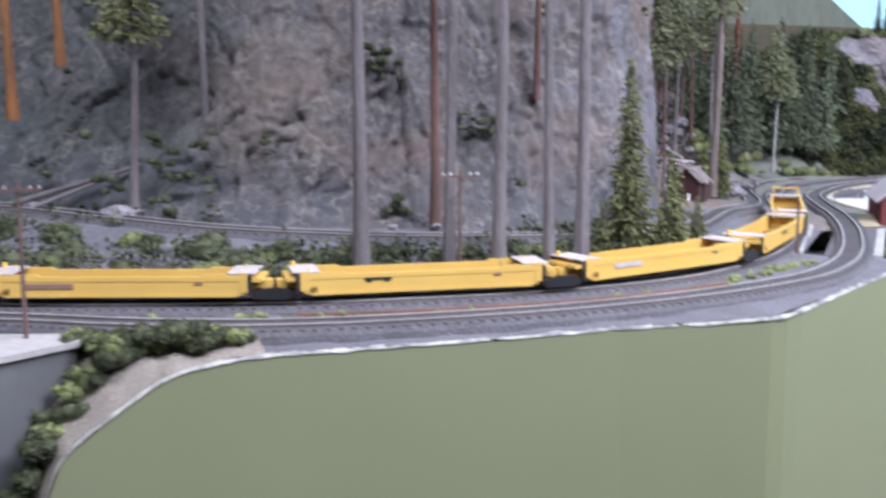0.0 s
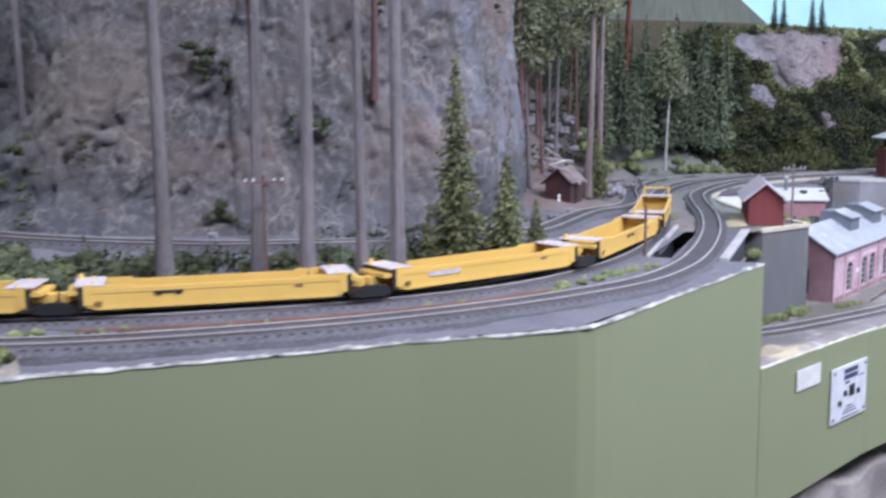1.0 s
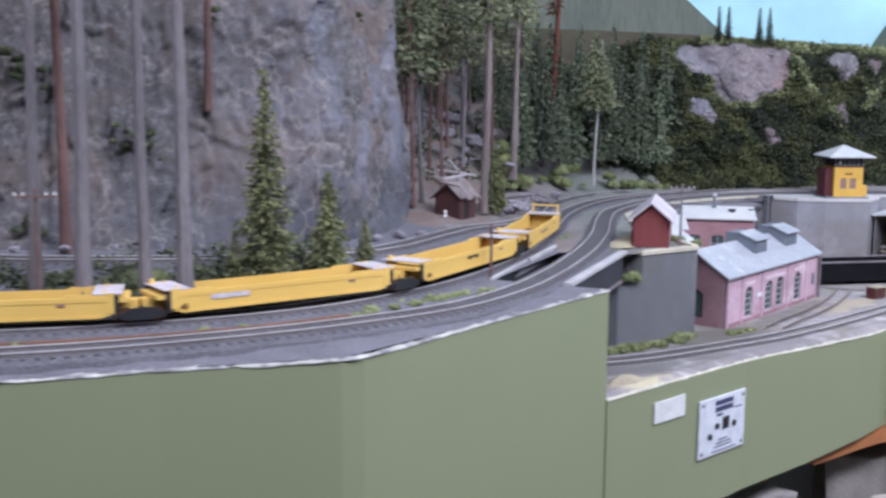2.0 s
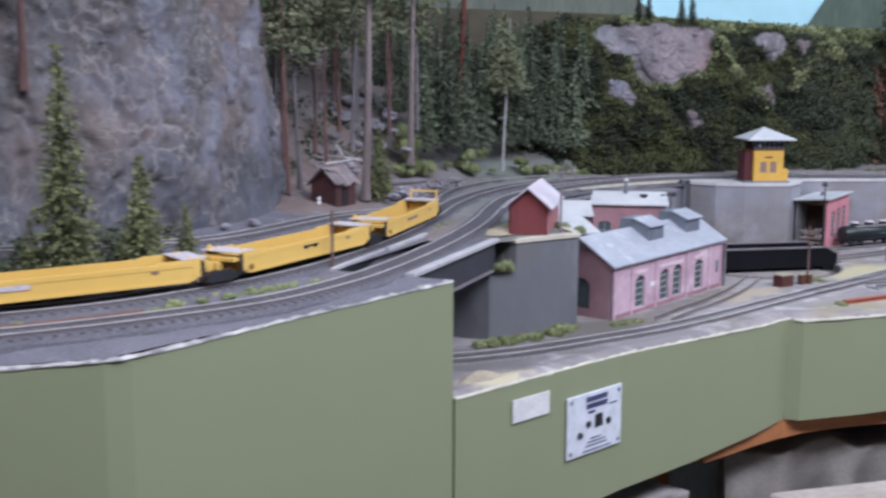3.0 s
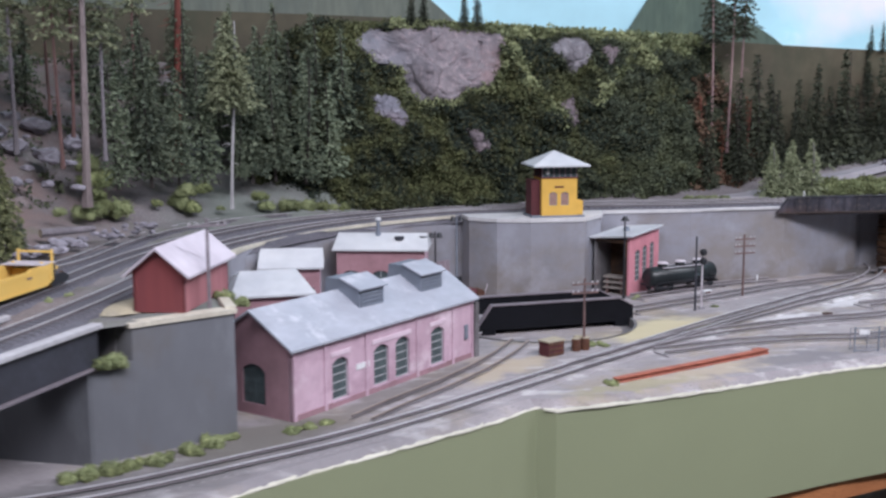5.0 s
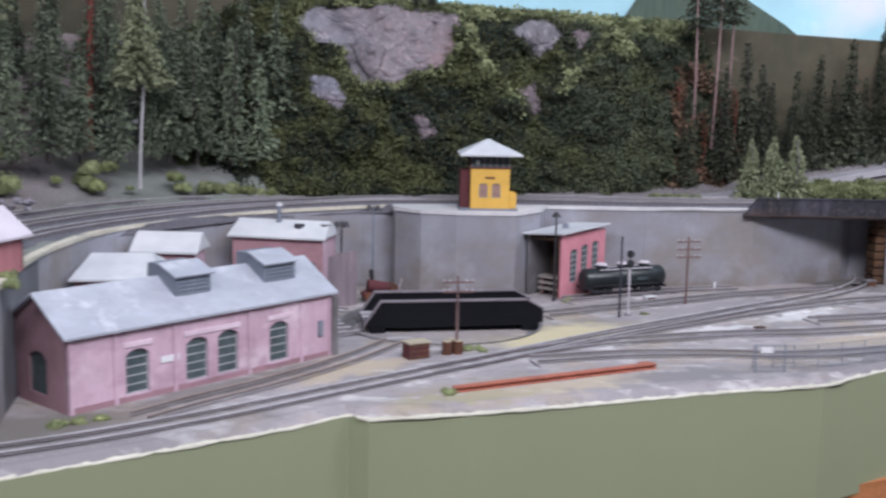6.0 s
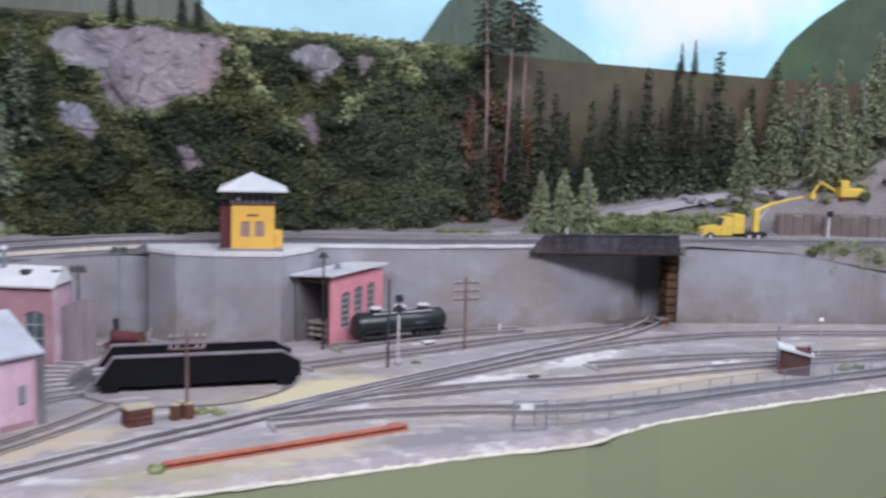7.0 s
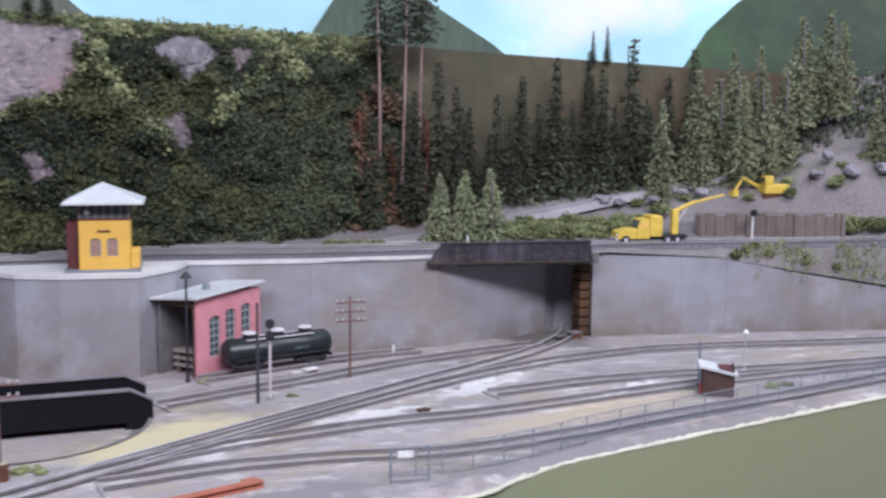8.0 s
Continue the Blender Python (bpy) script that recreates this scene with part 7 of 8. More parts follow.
lamp_post(1.572, 1.700, YARD, 0.037, "small post with a white lamp shade", M_WHITE, 0.55)


def rusty_beam(x, y, z, turn, L, w, h, label):
    ob = thing("steel_beam", x, y, z, turn, label, "beam")
    bm = box(0, L, -w / 2, w / 2, 0, h * 0.3)
    add_box(bm, 0, L, -w * 0.18, w * 0.18, h * 0.3, h * 0.75)
    add_box(bm, 0, L, -w / 2, w / 2, h * 0.75, h)
    part("beam", bm, M_RUSTBEAM, ob)


rusty_beam(0.972, 1.397, YARD, 25.5, 0.182, 0.006, 0.0044, "long rust orange steel beam lying in the yard")
rusty_beam(1.125, 1.474, YARD, 24, 0.010, 0.009, 0.004, "short rust orange steel offcut lying in the yard")


def ground_pipe():
    line = smooth_line(at(UP + 0.001, (0.040, 0.861), (0.10, 0.866), (0.16, 0.879), (0.22, 0.896), (0.29, 0.926), (0.345, 0.960)), 0.01)
    ob = thing("ground_pipe", 0, 0, 0, 0, "thin rusty rail lying in the ballast", "pipe")
    sweep("pipe", line, [(-0.0016, 0), (-0.0012, 0.0016), (0.0012, 0.0016), (0.0016, 0)], M_DULLRUST, ob)


ground_pipe()


def barrel_stack(x, y, n, label, mat):
    ob = thing("barrel", x, y, YARD, 0, label, "barrel", "barrels and drums")
    for k, (a, b) in enumerate(((0, 0), (0.009, 0.003), (0.004, 0.009))[:n]):
        body = part("body", tube((a, b, 0), (a, b, 0.011), 0.0042, 0.0042, 14), mat, ob)
        for z in (0.0025, 0.0055, 0.0085):
            part("hoop", tube((a, b, z - 0.0004), (a, b, z + 0.0004), 0.0045, 0.0045, 14), M_RUST, body)
        part("lid", tube((a, b, 0.011), (a, b, 0.0116), 0.0038, 0.0038, 14), M_SAND, body)


barrel_stack(0.970, 1.512, 3, "cluster of rusty brown oil drums", M_RUST)


def crate(x, y, z, turn, w, d, h, label, mat=None, top=None):
    ob = thing("crate", x, y, z, turn, label, "crate", "crates")
    part("body", box(-w / 2, w / 2, -d / 2, d / 2, 0, h, 0.0004), mat or M_MAROON, ob)
    part("lid", box(-w / 2 - 0.0008, w / 2 + 0.0008, -d / 2 - 0.0008, d / 2 + 0.0008, h, h + 0.0012), top or M_SAND, ob)
    for k in range(3):
        zz = h * (k + 0.5) / 3
        part("slat", box(-w / 2 + 0.0005, w / 2 - 0.0005, -d / 2 - 0.0005, -d / 2 - 0.00005, zz - 0.0012, zz + 0.0012), M_RUST, ob)


crate(0.944, 1.500, YARD, 30, 0.019, 0.013, 0.013, "dark brown wooden crate with a pale lid")
# Crate shapes added in place of the dark scrap at the underpass mouth.
crate(1.470, 1.868, YARD, 20, 0.012, 0.009, 0.006, "dark box standing for scrap at the underpass mouth", M_DARK, M_DARKCON)
crate(1.452, 1.862, YARD, 50, 0.008, 0.006, 0.004, "dark box standing for scrap at the underpass mouth", M_DARK, M_DARKCON)
crate(1.264, 1.614, YARD, 30, 0.008, 0.005, 0.004, "small dark scrap lump between the yard tracks", M_RUST, M_RUST)
# White debris; the crate shape only stands in for it.
crate(1.224, 1.799, YARD, 12, 0.010, 0.006, 0.0025, "flat white debris lying beside the tank car", M_WHITE, M_WHITE)
crate(1.193, 1.770, YARD, 30, 0.011, 0.006, 0.0022, "flat white sheet lying beside the yard track", M_WHITE, M_WHITE)


def scrap_engine(x, y, turn, label):
    ob = thing("scrap_machine", x, y, YARD, turn, label, "machinery")
    part("frame", box(-0.021, 0.021, -0.007, 0.007, 0.006, 0.010, 0.0006), M_MAROON, ob)
    part("drum", tube((-0.015, 0, 0.017), (0.008, 0, 0.014), 0.0065, 0.005, 12), M_MAROON, ob)
    part("winch", tube((0.012, -0.007, 0.014), (0.012, 0.007, 0.014), 0.0045, 0.0045, 12), M_RUST, ob)
    part("stack", tube((-0.010, 0, 0.020), (-0.011, 0, 0.033), 0.0018, 0.0026, 8), M_BLACK, ob)
    part("lever", tube((0.016, -0.005, 0.010), (0.020, -0.006, 0.024), 0.0006, 0.0006, 6), M_GALV, ob)
    for x0 in (-0.014, 0.013):
        for y0 in (-0.0085, 0.0073):
            part("wheel", tube((x0, y0, 0.0055), (x0, y0 + 0.0012, 0.0055), 0.0055, 0.0055, 14), M_RUST, ob)


scrap_engine(0.908, 1.738, 15, "dark red scrap steam machine beside the retaining wall")


M_WIRE = material("fence_zinc", rgb(142, 142, 152), rgb(124, 124, 134), 200, 40, 0.7, bump=0.0)


def fence():
    line = smooth_line([(1.216, 1.476, YARD), (1.25, 1.477, YARD), (1.294, 1.490, YARD), (1.340, 1.511, YARD), (1.392, 1.536, YARD), (1.503, 1.578, YARD), (1.66, 1.640, YARD), (1.9, 1.73, YARD)], 0.0265)
    ob = thing("wire_fence", 0, 0, 0, 0, "thin grey chain-link fence along the yard edge", "fence")
    H = 0.020
    for p in line:
        part("post", tube((p[0], p[1], YARD - 0.002), (p[0], p[1], YARD + H), 0.0005, 0.0005, 6), M_WIRE, ob)
    fine = smooth_line([tuple(p) for p in line], 0.01)
    for z in (H, H * 0.5, 0.002):
        sweep("wire", fine + np.array((0, 0, z)), [(-0.0002, -0.0002), (-0.0002, 0.0002), (0.0002, 0.0002), (0.0002, -0.0002)], M_WIRE, ob)
    dense = smooth_line([tuple(p) for p in line], 0.0034)
    V, F = [], []
    for i in range(len(dense) - 6):
        for a, b in ((0, 6), (6, 0)):
            p, q = dense[i + a], dense[i + b]
            k = len(V)
            w = 0.0002
            V += [(p[0] - w, p[1], YARD + 0.001), (p[0] + w, p[1], YARD + 0.001), (q[0] + w, q[1], YARD + H), (q[0] - w, q[1], YARD + H)]
            F.append((k, k + 1, k + 2, k + 3))
    from_arrays("wire_mesh", V, F, M_VENT, ob)["kind"] = "stuff"
    gate = part("gate_frame", box(1.2145, 1.2155, 1.4655, 1.4665, YARD, YARD + 0.023), M_VENT, ob)
    part("gate_post", box(1.2385, 1.2395, 1.4670, 1.4680, YARD, YARD + 0.023), M_VENT, gate)
    part("gate_bar", box(1.2156, 1.2384, 1.4664, 1.4669, YARD + 0.0215, YARD + 0.0222), M_VENT, gate)
    part("gate_bar", box(1.2156, 1.2384, 1.4664, 1.4669, YARD + 0.001, YARD + 0.0017), M_VENT, gate)
    part("gate_sign", box(1.219, 1.229, 1.4655, 1.4660, YARD + 0.016, YARD + 0.0205), M_WHITE, gate, "blank white sign")


fence()


def fascia_panels():
    """The blank label and the throttle socket plate on the yard fascia."""
    a, b = Vector((0.589, 1.119)), Vector((0.699, 1.213))
    d = (b - a).normalized()
    turn = math.degrees(math.atan2(d.y, d.x))
    lab = thing("fascia_label", 0.5925, 1.1212, 1.162, turn, "blank white paper label on the green fascia", "label")
    part("card", box(0, 0.0435, -0.0012, -0.0002, 0, 0.0185), M_WHITE, lab)
    p = thing("throttle_panel", 0.6425, 1.1638, 1.1155, turn, "white throttle socket plate screwed to the fascia", "control panel")
    part("plate", box(0, 0.0725, -0.0018, -0.0002, 0, 0.0535, 0.0004), M_PANEL, p)
    y0, y1 = -0.0022, -0.00185
    for x in (0.0045, 0.068):
        for z in (0.0045, 0.049):
            part("screw", tube((x, -0.0026, z), (x, -0.0018, z), 0.0016, 0.0018, 10), M_VENT, p)
    for x0, x1, z0, z1 in ((0.024, 0.052, 0.0455, 0.0500), (0.024, 0.052, 0.0395, 0.0440), (0.027, 0.036, 0.0352, 0.0375), (0.055, 0.066, 0.0385, 0.0395), (0.030, 0.044, 0.0125, 0.0135), (0.026, 0.050, 0.0095, 0.0105), (0.024, 0.052, 0.0065, 0.0075), (0.020, 0.058, 0.0025, 0.0034)):
        part("print_bar", box(x0, x1, y0, y1, z0, z1), M_INK, p)
    part("socket", box(0.036, 0.046, -0.0026, -0.00185, 0.022, 0.033), M_BLACK, p)
    part("socket_mouth", box(0.0375, 0.0415, -0.003, -0.0026, 0.0235, 0.0315), M_DARK, p)
    for x, z in ((0.016, 0.0185), (0.027, 0.0265), (0.054, 0.0245)):
        part("jack", tube((x, -0.0034, z), (x, -0.0018, z), 0.0026, 0.0028, 14), M_BLACK, p)


fascia_panels()


def hanging_cloth(x0, y0, x1, y1, top, fall, label, seed, mat=None):
    """A dust sheet over stored goods: a crumpled top and a folded front that hangs to the floor."""
    a, b = Vector((x0, y0)), Vector((x1, y1))
    d = (b - a).normalized()
    s = Vector((-d.y, d.x))
    L = (b - a).length
    ob = thing("dust_sheet", x0, y0, 0, 0, label, "cloth cover", "covers under the layout")
    n = max(12, int(L / 0.006))
    rows = [(0.26, 0.0)] + [(0.26 * (1 - k / 8), 0.0) for k in range(1, 9)] + [(0.0, -0.006 - 0.0125 * k) for k in range(18)] + [(-0.01, -0.24 - 0.2 * k) for k in range(4)]
    V, F = [], []
    for i in range(n + 1):
        u = L * i / n
        t = top - fall * i / n
        for back, dz in rows:
            hang = min(1.0, -dz / 0.06)
            fold = 0.011 * hang * (math.sin(u * 75 + seed + 2.5 * math.sin(u * 21 + seed)) + 0.6 * noise.noise((u * 60, dz * 12, seed))) + 0.006 * noise.noise((u * 22, dz * 25, seed + 4))
            z = t + dz + (0.007 * fractal(u * 16, back * 16, seed, 3) + 0.006 * math.sin(u * 48 + seed)) * (1 - 0.6 * hang)
            c = a + d * u + s * (back + fold) - a
            V.append((c.x, c.y, max(0.003, z)))
    m = len(rows)
    for i in range(n):
        for j in range(m - 1):
            F.append((i * m + j, (i + 1) * m + j, (i + 1) * m + j + 1, i * m + j + 1))
    from_arrays("cloth", V, F, mat or M_CLOTH, ob, smooth=True)
    part("stored_box", prism([tuple(a + d * w + s * o - a) for w, o in ((0.03, 0.06), (L - 0.03, 0.06), (L - 0.03, 0.24), (0.03, 0.24))], 0, top - fall - 0.02), M_BOX, ob, "covered carton")


def stored_goods():
    hanging_cloth(0.845, 1.376, 1.11, 1.440, 1.046, 0.006, "crumpled grey dust sheet hanging over stored goods", 2.0)
    hanging_cloth(0.60, 1.165, 0.79, 1.305, 1.040, 0.004, "pale crumpled dust sheet over stored goods", 5.0, M_SHEET)
    hanging_cloth(1.13, 1.60, 1.50, 1.70, 1.02, 0.0, "grey dust sheet at the back of the storage space", 8.0)
    for x, y, z, w, d, h, t in ((0.745, 1.195, 0.0, 0.09, 0.07, 1.005, 36), (0.965, 1.330, 0.0, 0.15, 0.075, 1.012, 13), (1.085, 1.365, 0.0, 0.07, 0.075, 0.995, 16), (1.17, 1.50, 0.0, 0.12, 0.10, 1.02, 16)):
        ob = thing("carton", x, y, z, t, "pale closed carton stored under the layout", "box", "cartons")
        part("body", box(-w / 2, w / 2, -d / 2, d / 2, 0, h, 0.003), M_BOX, ob)
        part("flap", box(-w / 2 + 0.004, w / 2 - 0.004, -d / 2 + 0.004, -0.002, h + 0.0002, h + 0.003), M_BOX, ob)
        part("tape", box(-w / 2 + 0.004, w / 2 - 0.004, -0.0018, 0.0018, h + 0.0002, h + 0.0024), M_SAND, ob)
    # Added board: its dark colour stands in for the shade under the layout.
    tagged(part("storage_back", box(-0.6, 2.4, 2.0, 2.02, 0, 1.15), M_DARK), label="dark board added to close off the storage space", kind="structure")


stored_goods()

# ---- trees ----


def conifer_crown(h, r, z0, seed, levels=22, boughs=8, leaf=0.0027, droop=0.35, full=1.0, mat=M_FIR):
    """Drooping boughs in whorls round an axis, thinner towards the top, with gaps; (verts, faces)."""
    rng = np.random.default_rng(seed)
    C = []
    for k in range(levels):
        u = k / (levels - 1)
        z = z0 + (h - z0) * (u ** 0.95)
        reach = r * (1 - u) ** 0.75 * (0.55 + 0.45 * min(1, u * 7 + 0.35)) * full + 0.0012
        n = max(3, int(boughs * (1 - 0.6 * u)))
        a0 = rng.uniform(0, 6.3)
        for i in range(n):
            if rng.random() < 0.14:
                continue
            a = a0 + 2 * math.pi * i / n + rng.normal(0, 0.2)
            L = reach * rng.uniform(0.55, 1.12)
            steps = max(2, int(L / (leaf * 0.85)))
            for j in range(steps):
                f = (j + 0.6) / steps
                C.append((math.cos(a) * L * f, math.sin(a) * L * f, z - droop * L * f ** 1.3 + 0.2 * leaf * rng.normal()))
    C = np.array(C)
    n = len(C)
    C = np.repeat(C, 3, axis=0) + rng.normal(0, leaf * 0.45, (n * 3, 3))
    n = len(C)
    out = C.copy()
    out[:, 2] = 0
    out /= np.linalg.norm(out, axis=1)[:, None] + 1e-6
    out[:, 2] = -droop
    a = out + rng.normal(0, 0.45, (n, 3))
    a /= np.linalg.norm(a, axis=1)[:, None]
    b = np.cross(a, rng.normal(0, 1, (n, 3)))
    b /= np.linalg.norm(b, axis=1)[:, None]
    s = leaf * rng.uniform(0.6, 1.2, (n, 1))
    q = np.stack([C - a * s, C + b * s * 0.45, C + a * s, C - b * s * 0.45], 1)
    return q.reshape(-1, 3), np.arange(4 * n).reshape(-1, 4)


def trunk_mesh(h, r0, r1, seed, n=10, rings=14, bend=0.004):
    bm = bmesh.new()
    rng = random.Random(seed)
    loops = []
    ph = rng.uniform(0, 6.3)
    for k in range(rings):
        u = k / (rings - 1)
        r = r0 + (r1 - r0) * u + (0.35 * r0 * max(0, 1 - u * rings / 1.2))
        cx, cy = bend * math.sin(3 * u + ph) - bend * math.sin(ph), bend * math.cos(2 * u + ph) - bend * math.cos(ph)
        loops.append([bm.verts.new((cx + r * (1 + 0.12 * math.sin(3 * i + 5 * u + ph)) * math.cos(2 * math.pi * i / n), cy + r * math.sin(2 * math.pi * i / n), h * u)) for i in range(n)])
    for a, b in zip(loops[:-1], loops[1:]):
        for i in range(n):
            bm.faces.new((a[i], a[(i + 1) % n], b[(i + 1) % n], b[i]))
    bm.faces.new(loops[-1])
    return bm


def stubs(h0, h1, r, n, seed, length=0.008):
    bm = bmesh.new()
    rng = random.Random(seed)
    for _ in range(n):
        z, a = rng.uniform(h0, h1), rng.uniform(0, 6.3)
        L = length * rng.uniform(0.5, 1.3)
        add_tube(bm, (0.6 * r * math.cos(a), 0.6 * r * math.sin(a), z), ((r + L) * math.cos(a), (r + L) * math.sin(a), z - 0.3 * L), 0.0005, 0.0002, 4, False)
    return bm


def make_tree(name, h, r, z0, tr, seed, label, mat=M_FIR, bark=M_BARK, levels=22, boughs=8, leaf=0.0027, full=1.0, group="conifers", top=None):
    ob = thing(name, 0, 0, 0, 0, label, "tree", group)
    part("trunk", trunk_mesh((top or h) * 0.97, tr, tr * 0.35, seed, 8 if tr < 0.003 else 12), bark, ob)
    if z0 > 0.06:
        part("branch_stubs", stubs(z0 * 0.45, z0 * 1.05, tr, 16, seed + 5), bark, ob)["kind"] = "stuff"
    V, F = conifer_crown(h, r, z0, seed, levels, boughs, leaf, full=full)
    from_arrays("crown", V, F, mat, ob)
    return ob


def plant(proto, x, y, z, turn, s=1.0, sz=None):
    k = proto.scale.x
    return copy_thing(proto, pose(x, y, z, 0, 0, turn) @ Matrix.Diagonal((s / k, s / k, (sz or s) / k, 1)))


# prototypes are themselves trees of the scene, moved to a place of their own
rng = random.Random(42)
FOREST = []
for k in range(3):
    FOREST.append(make_tree("conifer", 0.15, 0.0255 + 0.003 * k, 0.010 + 0.005 * k, 0.0018, 60 + k, "grey green model fir tree on the scree slope", M_FIR, bark=M_BARKDARK, levels=24, boughs=10, leaf=0.0028))
DARKS = []
for k in range(2):
    DARKS.append(make_tree("dark_conifer", 0.13, 0.0195, 0.006, 0.0012, 80 + k, "dark slender model fir tree before the painted hill", M_FIRDARK, bark=M_BARKDARK, levels=28, boughs=9, group="dark conifers"))
TALL = []
for k in range(3):
    TALL.append(make_tree("tall_pine", 0.56, 0.050, 0.31 + 0.03 * k, 0.0048, 90 + k, "tall model pine with a long bare grey trunk", M_FIR, levels=26, boughs=9, leaf=0.004, group="tall pines"))
RED = make_tree("red_pine", 0.56, 0.045, 0.33, 0.0036, 97, "tall model pine with a reddish bare trunk", M_FIR, bark=M_BARKRED, levels=24, leaf=0.004, group="tall pines")
THIN = make_tree("thin_pine", 0.30, 0.031, 0.138, 0.0024, 99, "slim model pine with a bare trunk in the gully", M_FIRPALE, bark=M_BARK, levels=17, boughs=8, leaf=0.0032, group="gully pines")
THINRED = make_tree("thin_red_pine", 0.30, 0.030, 0.145, 0.0022, 101, "slim model pine with a reddish trunk in the gully", M_FIRPALE, bark=M_BARKRED, levels=17, boughs=8, leaf=0.0032, group="gully pines")


def settle(proto, x, y, z, turn=0, s=1.0):
    proto.matrix_basis = pose(x, y, z, 0, 0, turn)
    proto.scale = (s, s, s)


# tall trunks along the bank, before the cliff
settle(TALL[0], 0.078, 0.953, 1.302)
settle(TALL[1], 0.175, 0.940, 1.300, 40)
settle(TALL[2], 0.237, 0.957, 1.300, 80)
settle(RED, 0.134, 1.046, 1.318)
plant(TALL[0], 0.141, 0.953, 1.300, 120, 0.86)
plant(TALL[1], 0.213, 0.952, 1.300, 200, 0.80)
plant(TALL[2], -0.055, 1.115, 1.335, 30, 0.75)
plant(TALL[0], 0.02, 1.14, 1.40, 70, 0.7)
plant(RED, 0.225, 1.135, 1.42, 70, 0.8)
BANKPINE = make_tree("bank_pine", 0.29, 0.036, 0.152, 0.0036, 125, "model pine with an olive crown at the cliff foot", M_FIRNEAR, levels=22, boughs=12, leaf=0.0028, group="bank pines")
settle(BANKPINE, -0.112, 1.083, 1.323, 20)
plant(TALL[1], -0.32, 1.02, 1.31, 90, 0.9)
ORANGE = make_tree("orange_pine", 0.40, 0.04, 0.27, 0.0042, 120, "bare orange pine trunk on a cliff ledge", M_FIR, bark=M_BARKORANGE, levels=16, leaf=0.004, group="ledge pines")
settle(ORANGE, -0.207, 1.088, 1.405)
plant(ORANGE, -0.166, 1.085, 1.448, 60, 0.9)
# two firs beside the train
NEAR1 = make_tree("near_conifer", 0.150, 0.0245, 0.004, 0.0020, 130, "green model fir with a thin tip beside the train", M_FIRNEAR, levels=38, boughs=13, leaf=0.0021, full=1.0, group="trackside firs")
settle(NEAR1, 0.283, 1.018, 1.300)
NEAR2 = make_tree("near_conifer", 0.078, 0.021, 0.003, 0.0020, 131, "small bushy green model fir beside the train", M_FIRNEAR, levels=28, boughs=13, leaf=0.002, group="trackside firs")
settle(NEAR2, 0.3255, 1.052, 1.298)
plant(NEAR2, 0.352, 1.072, 1.298, 50, 0.55)
plant(NEAR2, 0.262, 1.012, 1.300, 90, 0.5)
# gully trunks
settle(THIN, 0.405, 1.455, 1.312)
settle(THINRED, 0.430, 1.515, 1.325)
for x, y, z, s, red in ((0.457, 1.575, 1.345, 0.95, 0), (0.385, 1.50, 1.33, 1.0, 1), (0.44, 1.62, 1.365, 1.0, 1), (0.50, 1.66, 1.36, 0.9, 1), (0.535, 1.69, 1.365, 0.85, 0), (0.37, 1.56, 1.36, 1.0, 0), (0.41, 1.66, 1.385, 0.95, 0), (0.475, 1.74, 1.41, 0.8, 1), (0.36, 1.66, 1.40, 0.9, 1), (0.555, 1.79, 1.405, 0.8, 1), (0.395, 1.43, 1.312, 1.05, 1), (0.415, 1.545, 1.345, 0.95, 1), (0.35, 1.60, 1.385, 0.95, 0), (0.39, 1.60, 1.375, 0.9, 1), (0.43, 1.69, 1.40, 0.9, 1), (0.33, 1.52, 1.37, 1.0, 1), (0.46, 1.65, 1.375, 0.95, 0), (0.50, 1.72, 1.385, 0.85, 1), (0.355, 1.49, 1.34, 1.0, 0)):
    plant(THINRED if red else THIN, x, y, z, rng.uniform(0, 360), s)
STOUT = make_tree("stout_pine", 0.35, 0.034, 0.215, 0.0044, 103, "model pine with a stout bare brown trunk in the gully", M_FIRPALE, bark=M_BARKBROWN, levels=20, boughs=9, leaf=0.0034, group="gully pines")
settle(STOUT, 0.473, 1.458, 1.302)
plant(STOUT, 0.525, 1.635, 1.325, 70, 0.95)
# firs on the scree, thinning towards the tracks
LONE = make_tree("lone_pine", 0.208, 0.036, 0.112, 0.0021, 140, "single model pine with a bare pale trunk beside the track", M_FIRPALE, bark=M_BARKSILVER, levels=22, boughs=15, leaf=0.0030, group="lone pine")
settle(LONE, 0.653, 1.776, 1.306)
spots = [(0.545, 1.705, 1.335, 0.85), (0.575, 1.725, 1.335, 1.0), (0.60, 1.75, 1.335, 0.8), (0.625, 1.79, 1.33, 0.95), (0.675, 1.82, 1.33, 1.0), (0.70, 1.842, 1.33, 0.9), (0.735, 1.86, 1.325, 1.0), (0.765, 1.872, 1.325, 0.85), (0.56, 1.77, 1.37, 0.9), (0.60, 1.80, 1.37, 1.0), (0.64, 1.845, 1.37, 0.95), (0.68, 1.868, 1.37, 0.9), (0.52, 1.76, 1.385, 0.85), (0.55, 1.83, 1.42, 0.75), (0.60, 1.86, 1.42, 0.75), (0.65, 1.89, 1.42, 0.75), (0.70, 1.90, 1.40, 0.9), (0.745, 1.90, 1.38, 0.95), (0.66, 1.80, 1.335, 0.55), (0.715, 1.89, 1.36, 0.9), (0.78, 1.905, 1.37, 0.9), (0.585, 1.90, 1.45, 0.6)]
for i, (x, y, z, s) in enumerate(spots):
    if i < 3:
        settle(FOREST[i], x, y, z, 40 * i, s)
    else:
        plant(FOREST[i % 3], x, y, z, rng.uniform(0, 360), s)
